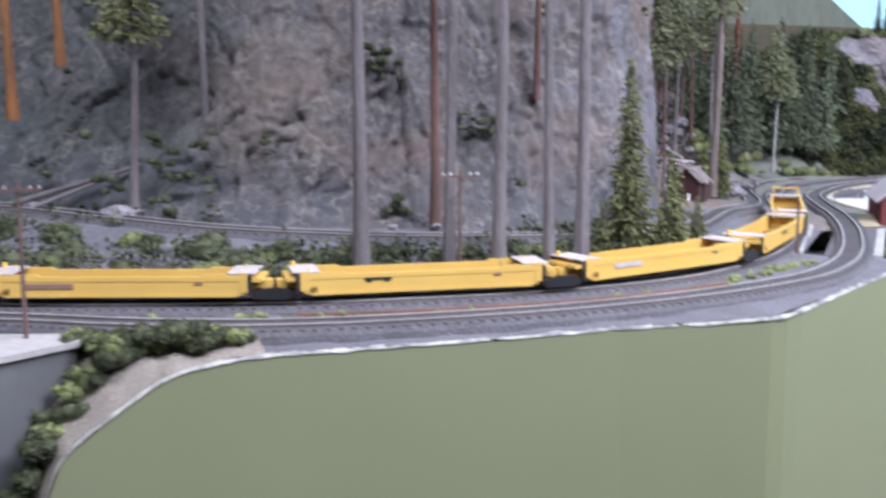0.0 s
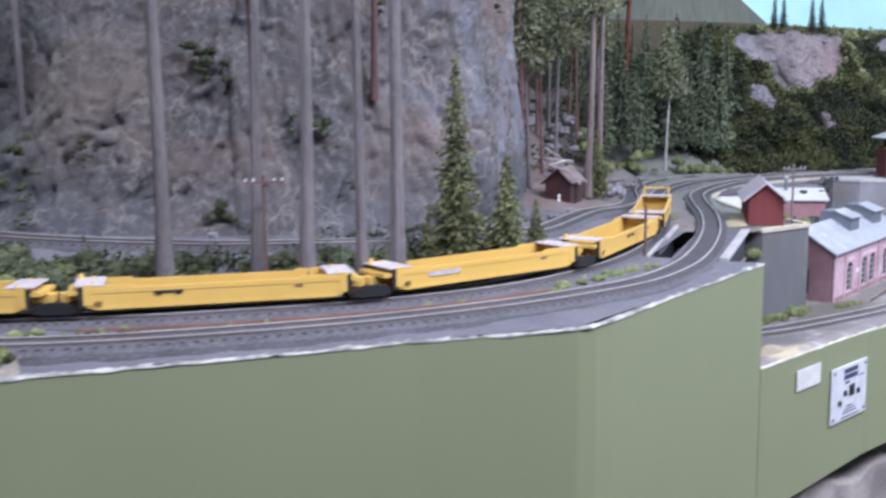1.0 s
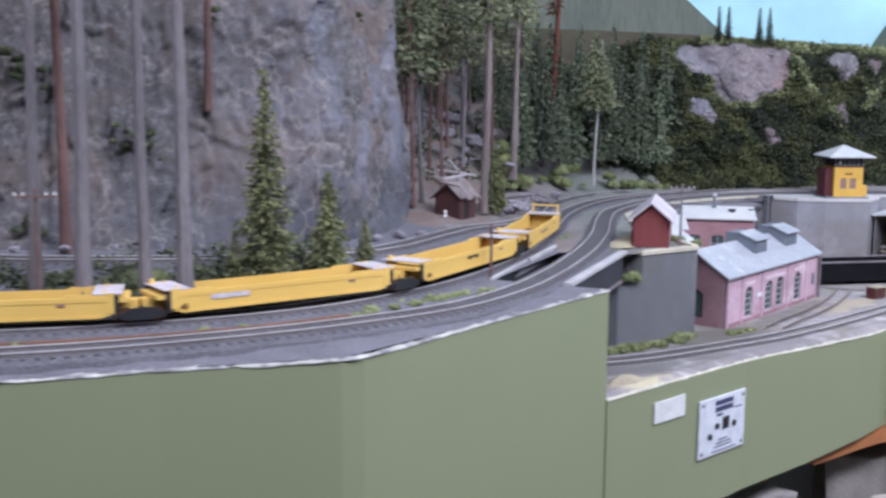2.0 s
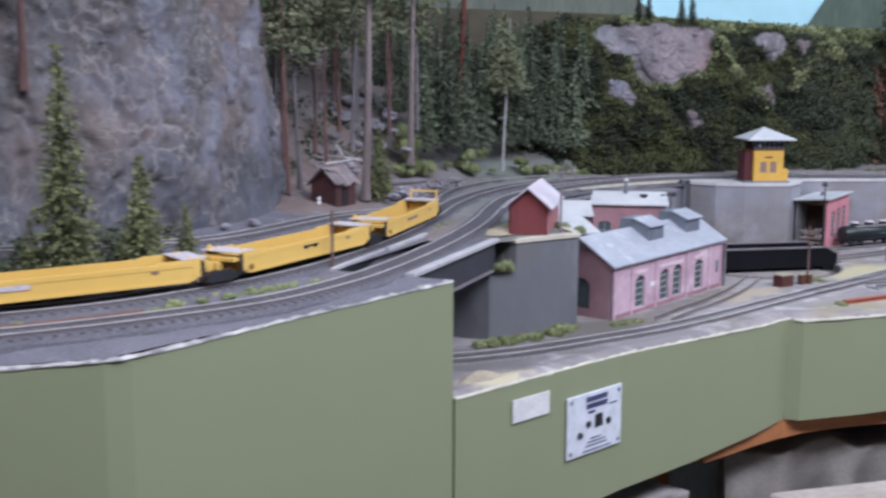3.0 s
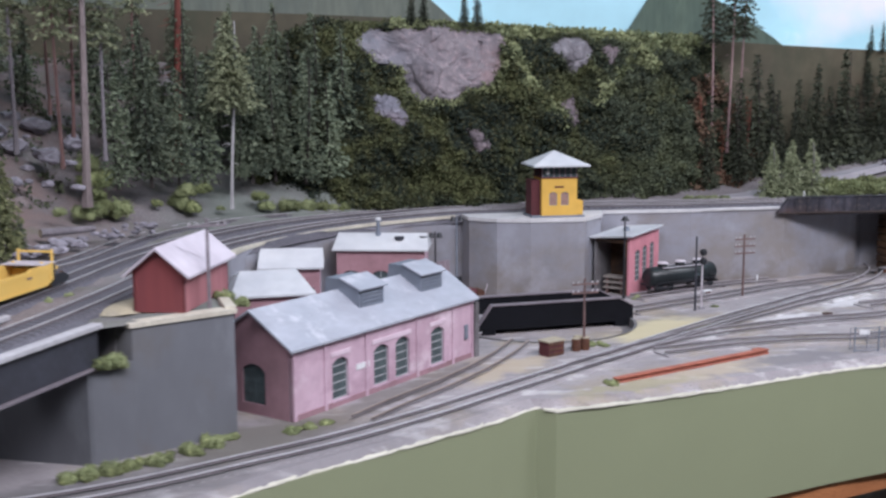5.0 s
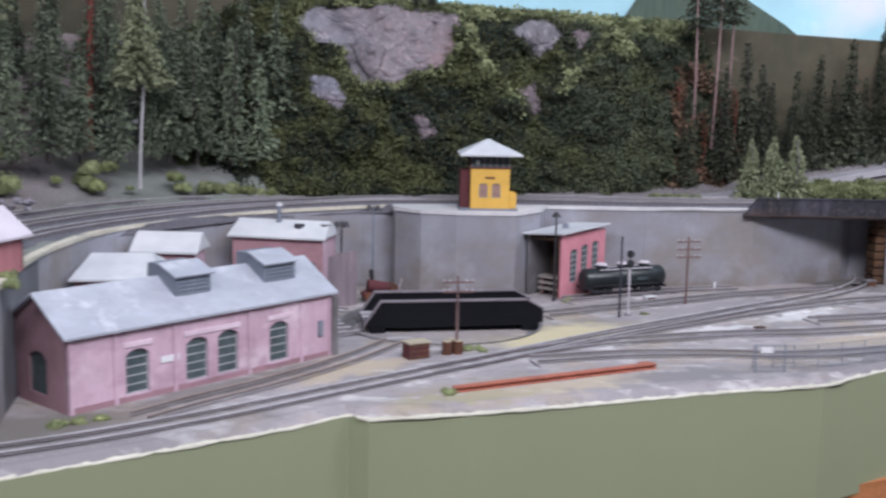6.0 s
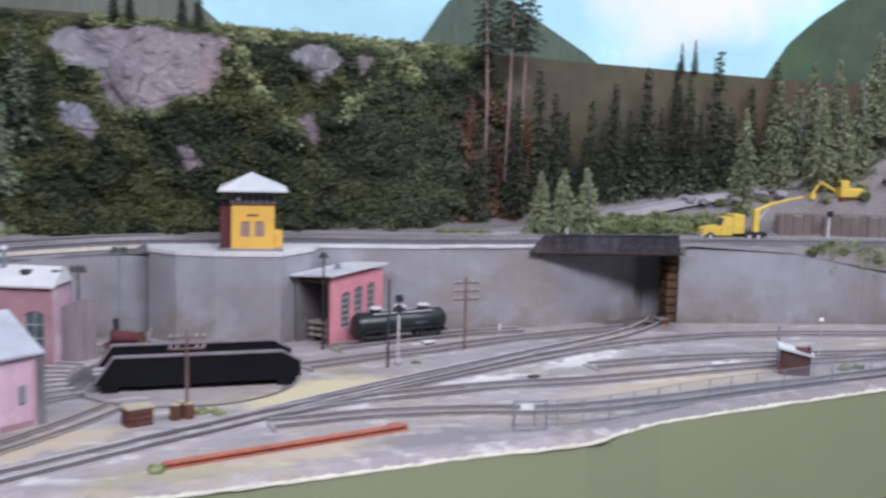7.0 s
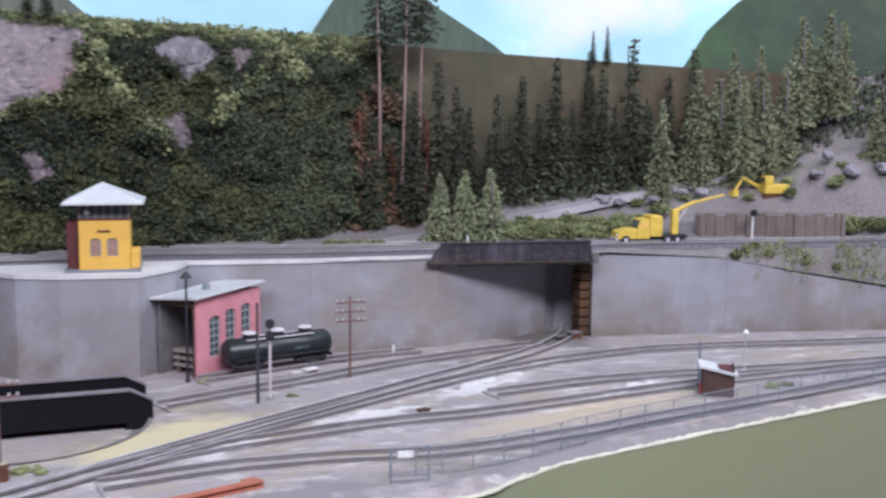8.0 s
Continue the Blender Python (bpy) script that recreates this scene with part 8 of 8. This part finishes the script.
for x, y, z, sc in ((0.43, 1.83, 1.414, 0.8), (0.49, 1.88, 1.411, 0.8), (0.39, 1.88, 1.446, 0.7), (0.515, 1.91, 1.424, 0.7), (0.35, 1.79, 1.424, 0.75)):
    plant(FOREST[rng.randrange(3)], x, y, z, rng.uniform(0, 360), sc)
plant(NEAR2, 0.487, 1.478, 1.302, 10, 0.95)
plant(FOREST[1], 0.497, 1.485, 1.305, 10, 0.22)
# dead red fir in the wood
DEAD = make_tree("dead_fir", 0.28, 0.020, 0.20, 0.0052, 150, "dead fir with a bare rust red trunk", M_RUST, bark=M_BARKRUST, levels=14, boughs=6, full=0.7, group="dead firs")
settle(DEAD, 0.594, 1.797, 1.345)
# hilltop spruces
for x, y in ((0.870, 1.945), (0.886, 1.948), (0.940, 1.965), (0.957, 1.968)):
    plant(DARKS[0], x, y, 1.512, rng.uniform(0, 360), 0.42, 0.42)
# pale trunks east of the hillside
PALE = make_tree("pale_pine", 0.27, 0.026, 0.165, 0.0020, 160, "slim pine with a pale pinkish trunk on the hillside", M_FIRDARK, bark=M_BARKPALE, levels=16, boughs=8, group="pale pines")
settle(PALE, 1.2925, 2.025, 1.335)
plant(PALE, 1.3195, 2.03, 1.345, 60, 1.0)
plant(PALE, 1.3415, 2.037, 1.340, 160, 1.02)
SNAG = make_tree("red_snag", 0.10, 0.006, 0.06, 0.0014, 165, "thin bare red snag among the foliage", M_RUST, bark=M_BARKRUST, levels=8, boughs=3, group="red snags")
settle(SNAG, 1.267, 2.005, 1.30, 0, 1.27)
plant(SNAG, 1.343, 2.02, 1.33, 50, 0.9)
plant(SNAG, 1.306, 2.015, 1.30, 90, 0.8)
# dark firs before the olive board
dark_spots = [(1.4, 2.045, 1.32, 0.84), (1.435, 2.055, 1.322, 0.94), (1.465, 2.06, 1.325, 1.08), (1.487, 2.065, 1.325, 0.84), (1.508, 2.063, 1.328, 1.22), (1.53, 2.07, 1.328, 0.84), (1.548, 2.07, 1.33, 0.97), (1.566, 2.068, 1.33, 1.11), (1.585, 2.075, 1.33, 0.81), (1.606, 2.07, 1.335, 1.35), (1.63, 2.075, 1.335, 0.74), (1.38, 2.03, 1.31, 1.08), (1.655, 2.08, 1.34, 1.01), (1.36, 2.03, 1.31, 1.28), (1.42, 2.035, 1.312, 0.68), (1.69, 2.085, 1.35, 1.15), (1.33, 2.01, 1.305, 1.08), (1.28, 1.995, 1.3, 0.94)]
for k in range(7):
    dark_spots.append((1.33 + 0.36 * k / 6 + rng.uniform(-0.006, 0.006), 2.055 + 0.0006 * k + rng.uniform(-0.01, 0.02), 1.318 + 0.0006 * k, rng.uniform(0.6, 1.0)))
for i, (x, y, z, s) in enumerate(dark_spots):
    if i < 2:
        settle(DARKS[i], x, y, z, 30, s)
    else:
        plant(DARKS[i % 2], x, y, z, rng.uniform(0, 360), s)
for x, z, s in ((1.564, 1.484, 0.30), (1.582, 1.484, 0.34), (1.56, 1.42, 0.6)):
    plant(DARKS[1], x, 2.098, z, 40, s)
# three firs above the underpass, and the firs on the east hill
EAST = []
for k in range(3):
    EAST.append(make_tree("grey_fir", 0.15, 0.029 + 0.003 * k, 0.006 + 0.004 * k, 0.0022, 170 + k, "light grey green model fir on the east hill", M_FIRPALE, levels=26, boughs=12, leaf=0.0032, group="east firs"))
TRIO = [make_tree("bank_fir", 0.075, 0.0215, 0.003, 0.0014, 190 + k, "fresh green model fir above the underpass", M_FIRTRIO, levels=28, boughs=14, leaf=0.0022, group="bank firs") for k in range(3)]
for k, (x, s) in enumerate(((1.342, 0.93), (1.369, 0.98), (1.396, 1.0))):
    settle(TRIO[k], x, 1.931, 1.291, 40 * k + 10, s)
for k, (x, s) in enumerate(((1.614, 0.74), (1.662, 0.90), (1.700, 0.83))):
    settle(EAST[k], x, (2.0, 2.01, 2.035)[k], (1.328, 1.338, 1.345)[k], 40 * k + 10, s)
for x, y, z, s in ((1.714, 2.0, 1.345, 0.66), (1.742, 2.0, 1.350, 0.64), (1.728, 2.03, 1.355, 0.66), (1.773, 2.015, 1.36, 0.70), (1.80, 2.03, 1.415, 0.72), (1.82, 2.05, 1.425, 0.6), (1.842, 2.04, 1.42, 0.74), (1.862, 2.04, 1.43, 0.62), (1.88, 1.99, 1.355, 0.52), (1.90, 1.985, 1.36, 0.6), (1.93, 2.01, 1.42, 0.7), (1.77, 2.07, 1.40, 0.62), (1.74, 2.08, 1.39, 0.66), (1.98, 1.99, 1.41, 0.7), (2.05, 2.0, 1.42, 0.8)):
    plant(EAST[rng.randrange(3)], x, y, z - 0.004, rng.uniform(0, 360), s * 1.18)

# ---- bushes ----


def bush(seed, mat, label, group, dense=190, name="bush"):
    """A low clump of small leaves round a lumpy core; about 1 cm across."""
    rg = np.random.default_rng(seed)
    lumps = [(0.0, 0.0, 0.0035, 0.0062)]
    for _ in range(6):
        a, f = rg.uniform(0, 6.3), rg.uniform(0.004, 0.0075)
        lumps.append((f * math.cos(a), f * math.sin(a), rg.uniform(0.0005, 0.0055), rg.uniform(0.0028, 0.0046)))
    C = []
    for x, y, z, r in lumps:
        k = int(dense * 0.24)
        d = rg.normal(0, 1, (k, 3))
        d /= np.linalg.norm(d, axis=1)[:, None]
        C.append(np.array((x, y, z)) + d * r * rg.uniform(0.8, 1.12, (k, 1)))
    C = np.vstack(C)
    V, F = leaf_cloud(C[C[:, 2] > -0.001], 0.00062, 9, 0.8, seed, 1.3)
    bm = bmesh.new()
    for x, y, z, r in lumps:
        bmesh.ops.create_icosphere(bm, subdivisions=2, radius=r * 0.9, matrix=Matrix.Translation((x, y, z)))
    CV = [tuple(v.co * (1 + 0.15 * noise.noise(v.co * 400))) for v in bm.verts]
    bm.verts.index_update()
    CF = [[v.index + len(V) for v in f.verts] for f in bm.faces]
    bm.free()
    me = bpy.data.meshes.new(name)
    me.from_pydata([tuple(v) for v in V] + CV, [], [tuple(int(i) for i in f) for f in F] + CF)
    me.materials.append(mat)
    me.update()
    ob = new(name, me)
    return tagged(ob, label, "bush", group)


def scatter_joined(name, seed, mat, spots, label):
    """A far hedge of clumps as one object."""
    rg = np.random.default_rng(seed)
    C = []
    for x, y, z, s in spots:
        d = rg.normal(0, 1, (70, 3))
        d /= np.linalg.norm(d, axis=1)[:, None]
        d[:, 2] = np.abs(d[:, 2])
        C.append(np.array((x, y, z)) + d * np.array((0.010, 0.010, 0.0088)) * s * rg.uniform(0.75, 1.05, (70, 1)))
    V, F = leaf_cloud(np.vstack(C), 0.0014, 8, 0.8, seed)
    tagged(from_arrays(name, V, F, mat), label, "bushes", kind="stuff")


def scatter(protos, spots, seed):
    rg = random.Random(seed)
    for i, (x, y, z, s) in enumerate(spots):
        m = pose(x, y, z, 0, 0, rg.uniform(0, 360)) @ Matrix.Diagonal((s, s * rg.uniform(0.8, 1.2), s * rg.uniform(0.8, 1.15), 1))
        if i < len(protos):
            protos[i].matrix_basis = m
        else:
            p = protos[i % len(protos)]
            o = p.copy()
            scene.collection.objects.link(o)
            o.matrix_basis = m


rg = random.Random(9)


bank = []
for i in range(190):
    x = -0.33 + 0.60 * i / 190 + rg.uniform(-0.006, 0.006)
    f = float(np.interp(x, (-0.3, -0.12, 0.01, 0.09, 0.215, 0.29), (0.93, 0.915, 0.912, 0.925, 0.96, 0.998)))
    b = float(np.interp(x, (-0.3, -0.13, 0.01, 0.08, 0.21, 0.275), (1.10, 1.035, 0.988, 0.983, 1.003, 1.038)))
    if noise.noise((x * 26, 3.3, 7.1)) < -0.12 and rg.random() < 0.75:
        continue
    u = rg.uniform(0.08, 0.85)
    y = f + (b - f) * u
    bank.append((x, y, UP + u * float(np.interp(x, (-0.3, 0.01, 0.29), (0.043, 0.030, 0.020))) - 0.002, rg.uniform(0.8, 1.6)))
scatter([bush(1, M_BUSHDARK, "dark olive green bush on the bank behind the train", "bank bushes"), bush(2, M_BUSH, "olive green bush on the bank behind the train", "bank bushes"), bush(3, M_BUSHDARK, "dark green bush on the bank behind the train", "bank bushes")], bank, 1)
front = []
edge = smooth_line([(0.014, 0.800, 1.285), (-0.02, 0.798, 1.284), (-0.045, 0.797, 1.277), (-0.068, 0.791, 1.261), (-0.084, 0.782, 1.240), (-0.096, 0.771, 1.208), (-0.104, 0.763, 1.180), (-0.114, 0.758, 1.145), (-0.126, 0.752, 1.09)], 0.0042)
for p in edge:
    k = min(1.0, max(0.0, (0.014 - p[0]) / 0.04))
    front.append((p[0] + rg.uniform(-0.008, 0.006) * k, p[1] + rg.uniform(-0.010, 0.006) * k, p[2] + rg.uniform(-0.002, 0.008) * k, rg.uniform(0.7, 0.95) + 0.6 * k * rg.random()))
for k in range(16):
    front.append((rg.uniform(-0.085, 0.0), rg.uniform(0.800, 0.816), 1.2835, rg.uniform(0.7, 1.0)))
scatter([bush(5, M_BUSHDARK, "dark olive bush on the earth bank by the abutment", "abutment bushes"), bush(7, M_BUSH, "olive green bush on the earth bank by the abutment", "abutment bushes"), bush(6, M_BUSHDARK, "dark green bush on the earth bank by the abutment", "abutment bushes")], front, 2)
tufts = [(-0.119, 0.869, 1.2875, 0.5), (-0.051, 0.862, 1.2875, 0.55), (0.004, 0.860, 1.2875, 0.6), (0.016, 0.861, 1.2875, 0.6), (0.055, 0.862, 1.2875, 0.5), (0.068, 0.866, 1.2875, 0.5), (0.13, 0.872, 1.2875, 0.45), (0.152, 0.879, 1.2875, 0.5), (0.18, 0.886, 1.2875, 0.4), (0.255, 0.915, 1.2875, 0.5), (0.280, 0.928, 1.2875, 0.5), (0.36, 0.985, 1.2875, 0.55), (0.375, 0.998, 1.2875, 0.55), (0.39, 1.010, 1.2875, 0.5), (0.405, 1.024, 1.2875, 0.5), (0.42, 1.040, 1.2875, 0.5), (0.43, 1.055, 1.2875, 0.4), (-0.02, 0.80, 1.285, 0.5), (0.545, 1.35, 1.288, 0.45), (0.555, 1.372, 1.288, 0.4)]
for k in range(46):
    u = rg.random()
    x, y = 0.33 + 0.12 * u, 0.955 + 0.115 * u + 0.02 * u * (1 - u)
    tufts.append((x + rg.uniform(-0.006, 0.006), y + rg.uniform(-0.006, 0.006), 1.2868, rg.uniform(0.25, 0.5)))
for k in range(24):
    x = rg.uniform(-0.15, 0.30)
    tufts.append((x, float(np.interp(x, (-0.15, 0.0, 0.1, 0.2, 0.3), (0.868, 0.856, 0.862, 0.890, 0.930))) + rg.uniform(-0.004, 0.006), 1.2868, rg.uniform(0.2, 0.42)))
scatter([bush(11, M_MOSS, "pale yellow green tuft in the ballast", "ballast tufts", 80, "tuft"), bush(12, M_MOSS, "yellow green tuft in the ballast", "ballast tufts", 80, "tuft")], [(x, y, z - 0.0018, s * 0.95) for x, y, z, s in tufts], 3)
yardb = [(0.578, 1.226, YARD, 0.9), (0.588, 1.230, YARD, 0.9), (0.598, 1.236, YARD, 0.95), (0.612, 1.244, YARD, 0.9), (0.628, 1.252, YARD, 0.8), (0.645, 1.266, YARD, 0.8), (0.660, 1.284, YARD, 0.8), (0.672, 1.297, YARD, 0.7), (0.712, 1.306, YARD, 0.6), (0.722, 1.312, YARD, 0.6), (0.735, 1.322, YARD, 0.55), (0.598, 1.262, 1.262, 0.8), (0.590, 1.260, 1.262, 0.6)]
yardb += [(0.99, 1.531, YARD, 0.7), (1.0, 1.528, YARD, 0.6), (0.972, 1.394, YARD, 0.6), (1.10, 1.744, YARD, 0.5), (1.20, 1.735, YARD, 0.5), (1.17, 1.685, YARD, 0.5), (1.57, 1.645, YARD, 0.6), (1.585, 1.652, YARD, 0.5), (1.40, 1.628, YARD, 0.35), (0.668, 1.345, 1.2865, 0.7), (0.678, 1.33, 1.2865, 0.5), (0.662, 1.372, 1.2865, 0.5), (1.27, 1.62, YARD, 0.35)]
scatter([bush(21, M_MOSS, "yellow green bush at the foot of the walls", "yard bushes"), bush(22, M_BUSH, "olive green bush at the foot of the walls", "yard bushes")], [(x + rg.uniform(-0.004, 0.004), y + rg.uniform(-0.004, 0.004), z - 0.0015, s * rg.uniform(0.75, 1.15)) for x, y, z, s in yardb for _ in range(2)], 4)
gully = [(0.520, 1.645, 1.318, 0.9), (0.530, 1.665, 1.318, 0.8), (0.545, 1.690, 1.315, 1.1), (0.535, 1.680, 1.322, 0.9), (0.600, 1.765, 1.315, 1.1), (0.612, 1.758, 1.310, 0.9), (0.606, 1.762, 1.328, 0.9), (0.622, 1.768, 1.330, 0.8), (0.690, 1.818, 1.305, 0.9), (0.684, 1.812, 1.316, 0.8), (0.710, 1.832, 1.303, 1.0), (0.722, 1.838, 1.301, 0.8), (0.735, 1.845, 1.300, 0.9), (0.755, 1.858, 1.298, 0.8), (0.767, 1.862, 1.297, 0.7), (0.780, 1.868, 1.296, 0.7), (0.505, 1.600, 1.325, 0.6), (0.520, 1.700, 1.345, 1.2), (0.516, 1.697, 1.362, 1.1), (0.525, 1.694, 1.332, 0.9), (0.640, 1.785, 1.308, 0.4), (0.578, 1.742, 1.318, 0.5)]
scatter([bush(31, M_MOSS, "yellow green bush below the firs", "slope bushes"), bush(32, M_BUSH, "olive green bush below the firs", "slope bushes")], [(x, y, z - 0.003, s * 1.3) for x, y, z, s in gully], 5)
eastb = []
for i in range(56):
    x = 1.37 + 0.20 * i / 56
    eastb.append((x, 1.945 + rg.uniform(-0.012, 0.022), 1.292 + 0.004 * rg.random(), rg.uniform(1.0, 1.7)))
for i in range(46):
    v = rg.random()
    eastb.append((rg.uniform(1.385, 1.60), 1.958 + 0.022 * v, 1.294 + 0.009 * v, rg.uniform(0.9, 1.5)))
for i in range(18):
    x = rg.uniform(1.63, 1.96)
    y = rg.uniform(1.862, 1.892)
    z = float(np.interp(x, (1.62, 1.70, 1.81, 1.95), (1.281, 1.270, 1.255, 1.248))) + (y - 1.862) * 0.7
    eastb.append((x, y, z, rg.uniform(0.25, 0.45)))
for i in range(30):
    x = rg.uniform(1.58, 1.95)
    y = rg.uniform(1.965, 2.03)
    z = float(np.interp(x, (1.5, 1.62, 1.71, 1.82, 1.95), (1.315, 1.325, 1.335, 1.355, 1.40))) + (y - 1.99) * 0.3
    eastb.append((x, y, z, rg.uniform(0.35, 0.8)))
for i in range(14):
    eastb.append((rg.uniform(1.80, 1.86), rg.uniform(1.915, 1.95), 1.295 + 0.01 * rg.random(), rg.uniform(0.8, 1.4)))
for i in range(8):
    eastb.append((1.225 + 0.008 * i, 1.932 + rg.uniform(-0.004, 0.006), 1.289, 0.4))
scatter_joined("east_bushes", 41, M_BUSH, eastb[0::2], "olive green bushes on the east bank")
scatter_joined("east_bushes_light", 42, M_MOSS, eastb[1::2], "yellow green bushes on the east bank")
cliffb = [(0.084, 1.098, 1.462, 0.9), (0.090, 1.098, 1.452, 0.9), (0.100, 1.10, 1.444, 0.8), (0.160, 1.10, 1.404, 0.8), (0.170, 1.10, 1.398, 0.8), (0.178, 1.10, 1.400, 0.7), (0.205, 1.10, 1.350, 0.6), (-0.006, 1.07, 1.385, 0.6), (-0.047, 1.072, 1.352, 0.7), (-0.044, 1.075, 1.362, 0.6), (-0.16, 1.11, 1.395, 0.8), (-0.092, 1.085, 1.388, 0.9), (-0.078, 1.082, 1.374, 1.0), (-0.090, 1.084, 1.365, 0.9), (-0.070, 1.08, 1.36, 0.9)]
cliffb += [(-0.054, 1.085, 1.388, 0.8), (-0.062, 1.083, 1.380, 0.8), (0.10, 1.06, 1.340, 0.9), (0.112, 1.06, 1.338, 0.8), (0.188, 1.10, 1.380, 0.4), (0.23, 1.14, 1.494, 0.6), (-0.19, 1.12, 1.36, 0.8), (-0.128, 1.085, 1.350, 0.8), (-0.135, 1.085, 1.355, 0.8), (-0.09, 1.068, 1.335, 0.7), (-0.075, 1.066, 1.333, 0.7), (-0.045, 1.058, 1.331, 0.6), (-0.17, 1.13, 1.44, 0.6), (-0.02, 1.11, 1.46, 0.6), (0.345, 1.25, 1.50, 0.5)]
clumps = []
for x, y, z, s in cliffb:
    for k in range(3):
        clumps.append((x + rg.uniform(-0.008, 0.008), y + rg.uniform(-0.003, 0.001), z + rg.uniform(-0.008, 0.006), s * rg.uniform(0.4, 0.85)))
scatter([bush(51, M_BUSHDARK, "dark green plant growing on the cliff", "cliff plants", 120, "cliff_plant"), bush(52, M_BUSHDARK, "dark olive plant growing on the cliff", "cliff plants", 120, "cliff_plant"), bush(53, M_SCRUB, "dull brown green plant growing on the cliff", "cliff plants", 120, "cliff_plant")], clumps, 7)


# ---- stones and logs ----
def stone(seed):
    bm = bmesh.new()
    bmesh.ops.create_icosphere(bm, subdivisions=2, radius=0.006)
    for v in bm.verts:
        v.co *= 1 + 0.6 * plates(v.co.x * 150, v.co.y * 150 + v.co.z * 90, seed + 0.5, 0.6)
        v.co.z *= 0.55
    return part("stone", bm, M_ROCK)


STONES = [stone(k) for k in range(3)]
for s in STONES:
    tagged(s, "angular pale grey stone at the slope foot", "stone", "slope stones")
spots = []
for i in range(46):
    u = rg.random()
    x, y = 0.500 + 0.075 * u + rg.uniform(-0.012, 0.012), 1.47 + 0.18 * u + rg.uniform(-0.02, 0.02)
    spots.append((x, y, 1.302 + rg.uniform(-0.002, 0.006), rg.uniform(0.35, 1.0)))
for x, y, z, s in ((0.11, 1.005, 1.312, 1.1), (0.10, 1.0, 1.312, 0.9), (-0.005, 0.985, 1.312, 0.8), (0.19, 1.002, 1.311, 0.6), (-0.125, 1.075, 1.328, 2.2), (-0.112, 1.078, 1.328, 1.8), (-0.20, 1.10, 1.332, 1.2), (0.135, 1.04, 1.322, 0.7), (0.10, 1.035, 1.322, 0.7), (0.17, 1.045, 1.322, 0.6), (0.38, 1.25, 1.305, 0.9), (0.40, 1.27, 1.304, 0.7), (0.36, 1.22, 1.306, 0.7), (0.43, 1.33, 1.302, 0.7), (1.545, 2.0, 1.328, 1.6), (1.56, 1.99, 1.326, 1.2), (1.66, 1.99, 1.338, 1.2), (1.64, 1.995, 1.337, 1.0), (1.80, 1.98, 1.358, 1.5), (1.84, 1.975, 1.362, 1.7), (1.88, 1.97, 1.366, 1.8), (1.82, 1.995, 1.378, 1.4), (1.92, 1.975, 1.376, 1.6), (1.60, 1.985, 1.33, 1.0)):
    spots.append((x, y, z, s))
for x, y, z, s in ((0.411, 1.75, 1.395, 2.4), (0.443, 1.72, 1.382, 1.8), (0.477, 1.70, 1.374, 1.9), (0.486, 1.68, 1.369, 1.6), (0.402, 1.62, 1.341, 1.6), (0.50, 1.72, 1.383, 1.8), (0.43, 1.66, 1.36, 1.3), (0.46, 1.64, 1.352, 1.2), (0.42, 1.58, 1.335, 1.2), (0.39, 1.68, 1.375, 1.8), (0.45, 1.78, 1.40, 2.2), (0.42, 1.80, 1.41, 2.0)):
    spots.append((x, y, z - 0.002, s))
for i in range(24):
    y = rg.uniform(1.52, 1.80)
    spots.append((rg.uniform(0.38, 0.52) , y, 1.318 + (y - 1.56) * 0.41, rg.uniform(0.4, 1.1)))
scatter(STONES, spots, 8)


def log(x, y, z, turn, tilt, L, r, label, mat=M_GALV):
    ob = thing("log", x, y, z, turn, label, "log", "fallen logs")
    body = part("trunk", tube((0, 0, 0), (L, 0, 0), r, r * 0.7, 10), mat, ob)
    part("cut_end", tube((-0.0004, 0, 0), (-0.0001, 0, 0), r * 0.9, r * 0.9, 10), M_SAND, ob)
    ob.matrix_basis = pose(x, y, z, 0, -tilt, turn)


log(-0.215, 1.098, 1.336, 12, 16, 0.11, 0.0026, "grey weathered fallen log leaning on the cliff", M_BARK)
log(-0.195, 1.090, 1.334, 20, 20, 0.07, 0.002, "grey weathered fallen log leaning on the cliff", M_BARK)
log(0.500, 1.545, 1.312, 35, 0, 0.05, 0.004, "cut log lying on the scree", M_BARK)
log(0.448, 1.500, 1.345, 100, 10, 0.05, 0.002, "pale fallen log in the gully", M_GALV)
log(0.43, 1.48, 1.338, 40, 5, 0.04, 0.0018, "pale fallen log in the gully", M_GALV)
log(0.47, 1.53, 1.338, 150, 5, 0.05, 0.0018, "pale fallen log in the gully", M_GALV)


def dirt_road():
    line = smooth_line([(1.12, 1.930, 1.2905), (1.25, 1.942, 1.2915), (1.33, 1.958, 1.2965), (1.43, 1.992, 1.3105), (1.53, 2.013, 1.327), (1.62, 2.028, 1.342), (1.72, 2.04, 1.358)], 0.01)
    ob = sweep("road", line, [(-0.024, -0.008), (-0.018, -0.0006), (0.016, -0.0006), (0.022, -0.008)], M_ROADDIRT, smooth=False)
    tagged(ob, "pale grey dirt road climbing the east bank", "road", kind="structure")


M_ROADDIRT = material("dirt_road_grey", rgb(156, 152, 158), rgb(138, 134, 140), 300, 30, 0.95, bump=0.3, grain=0.6)
dirt_road()
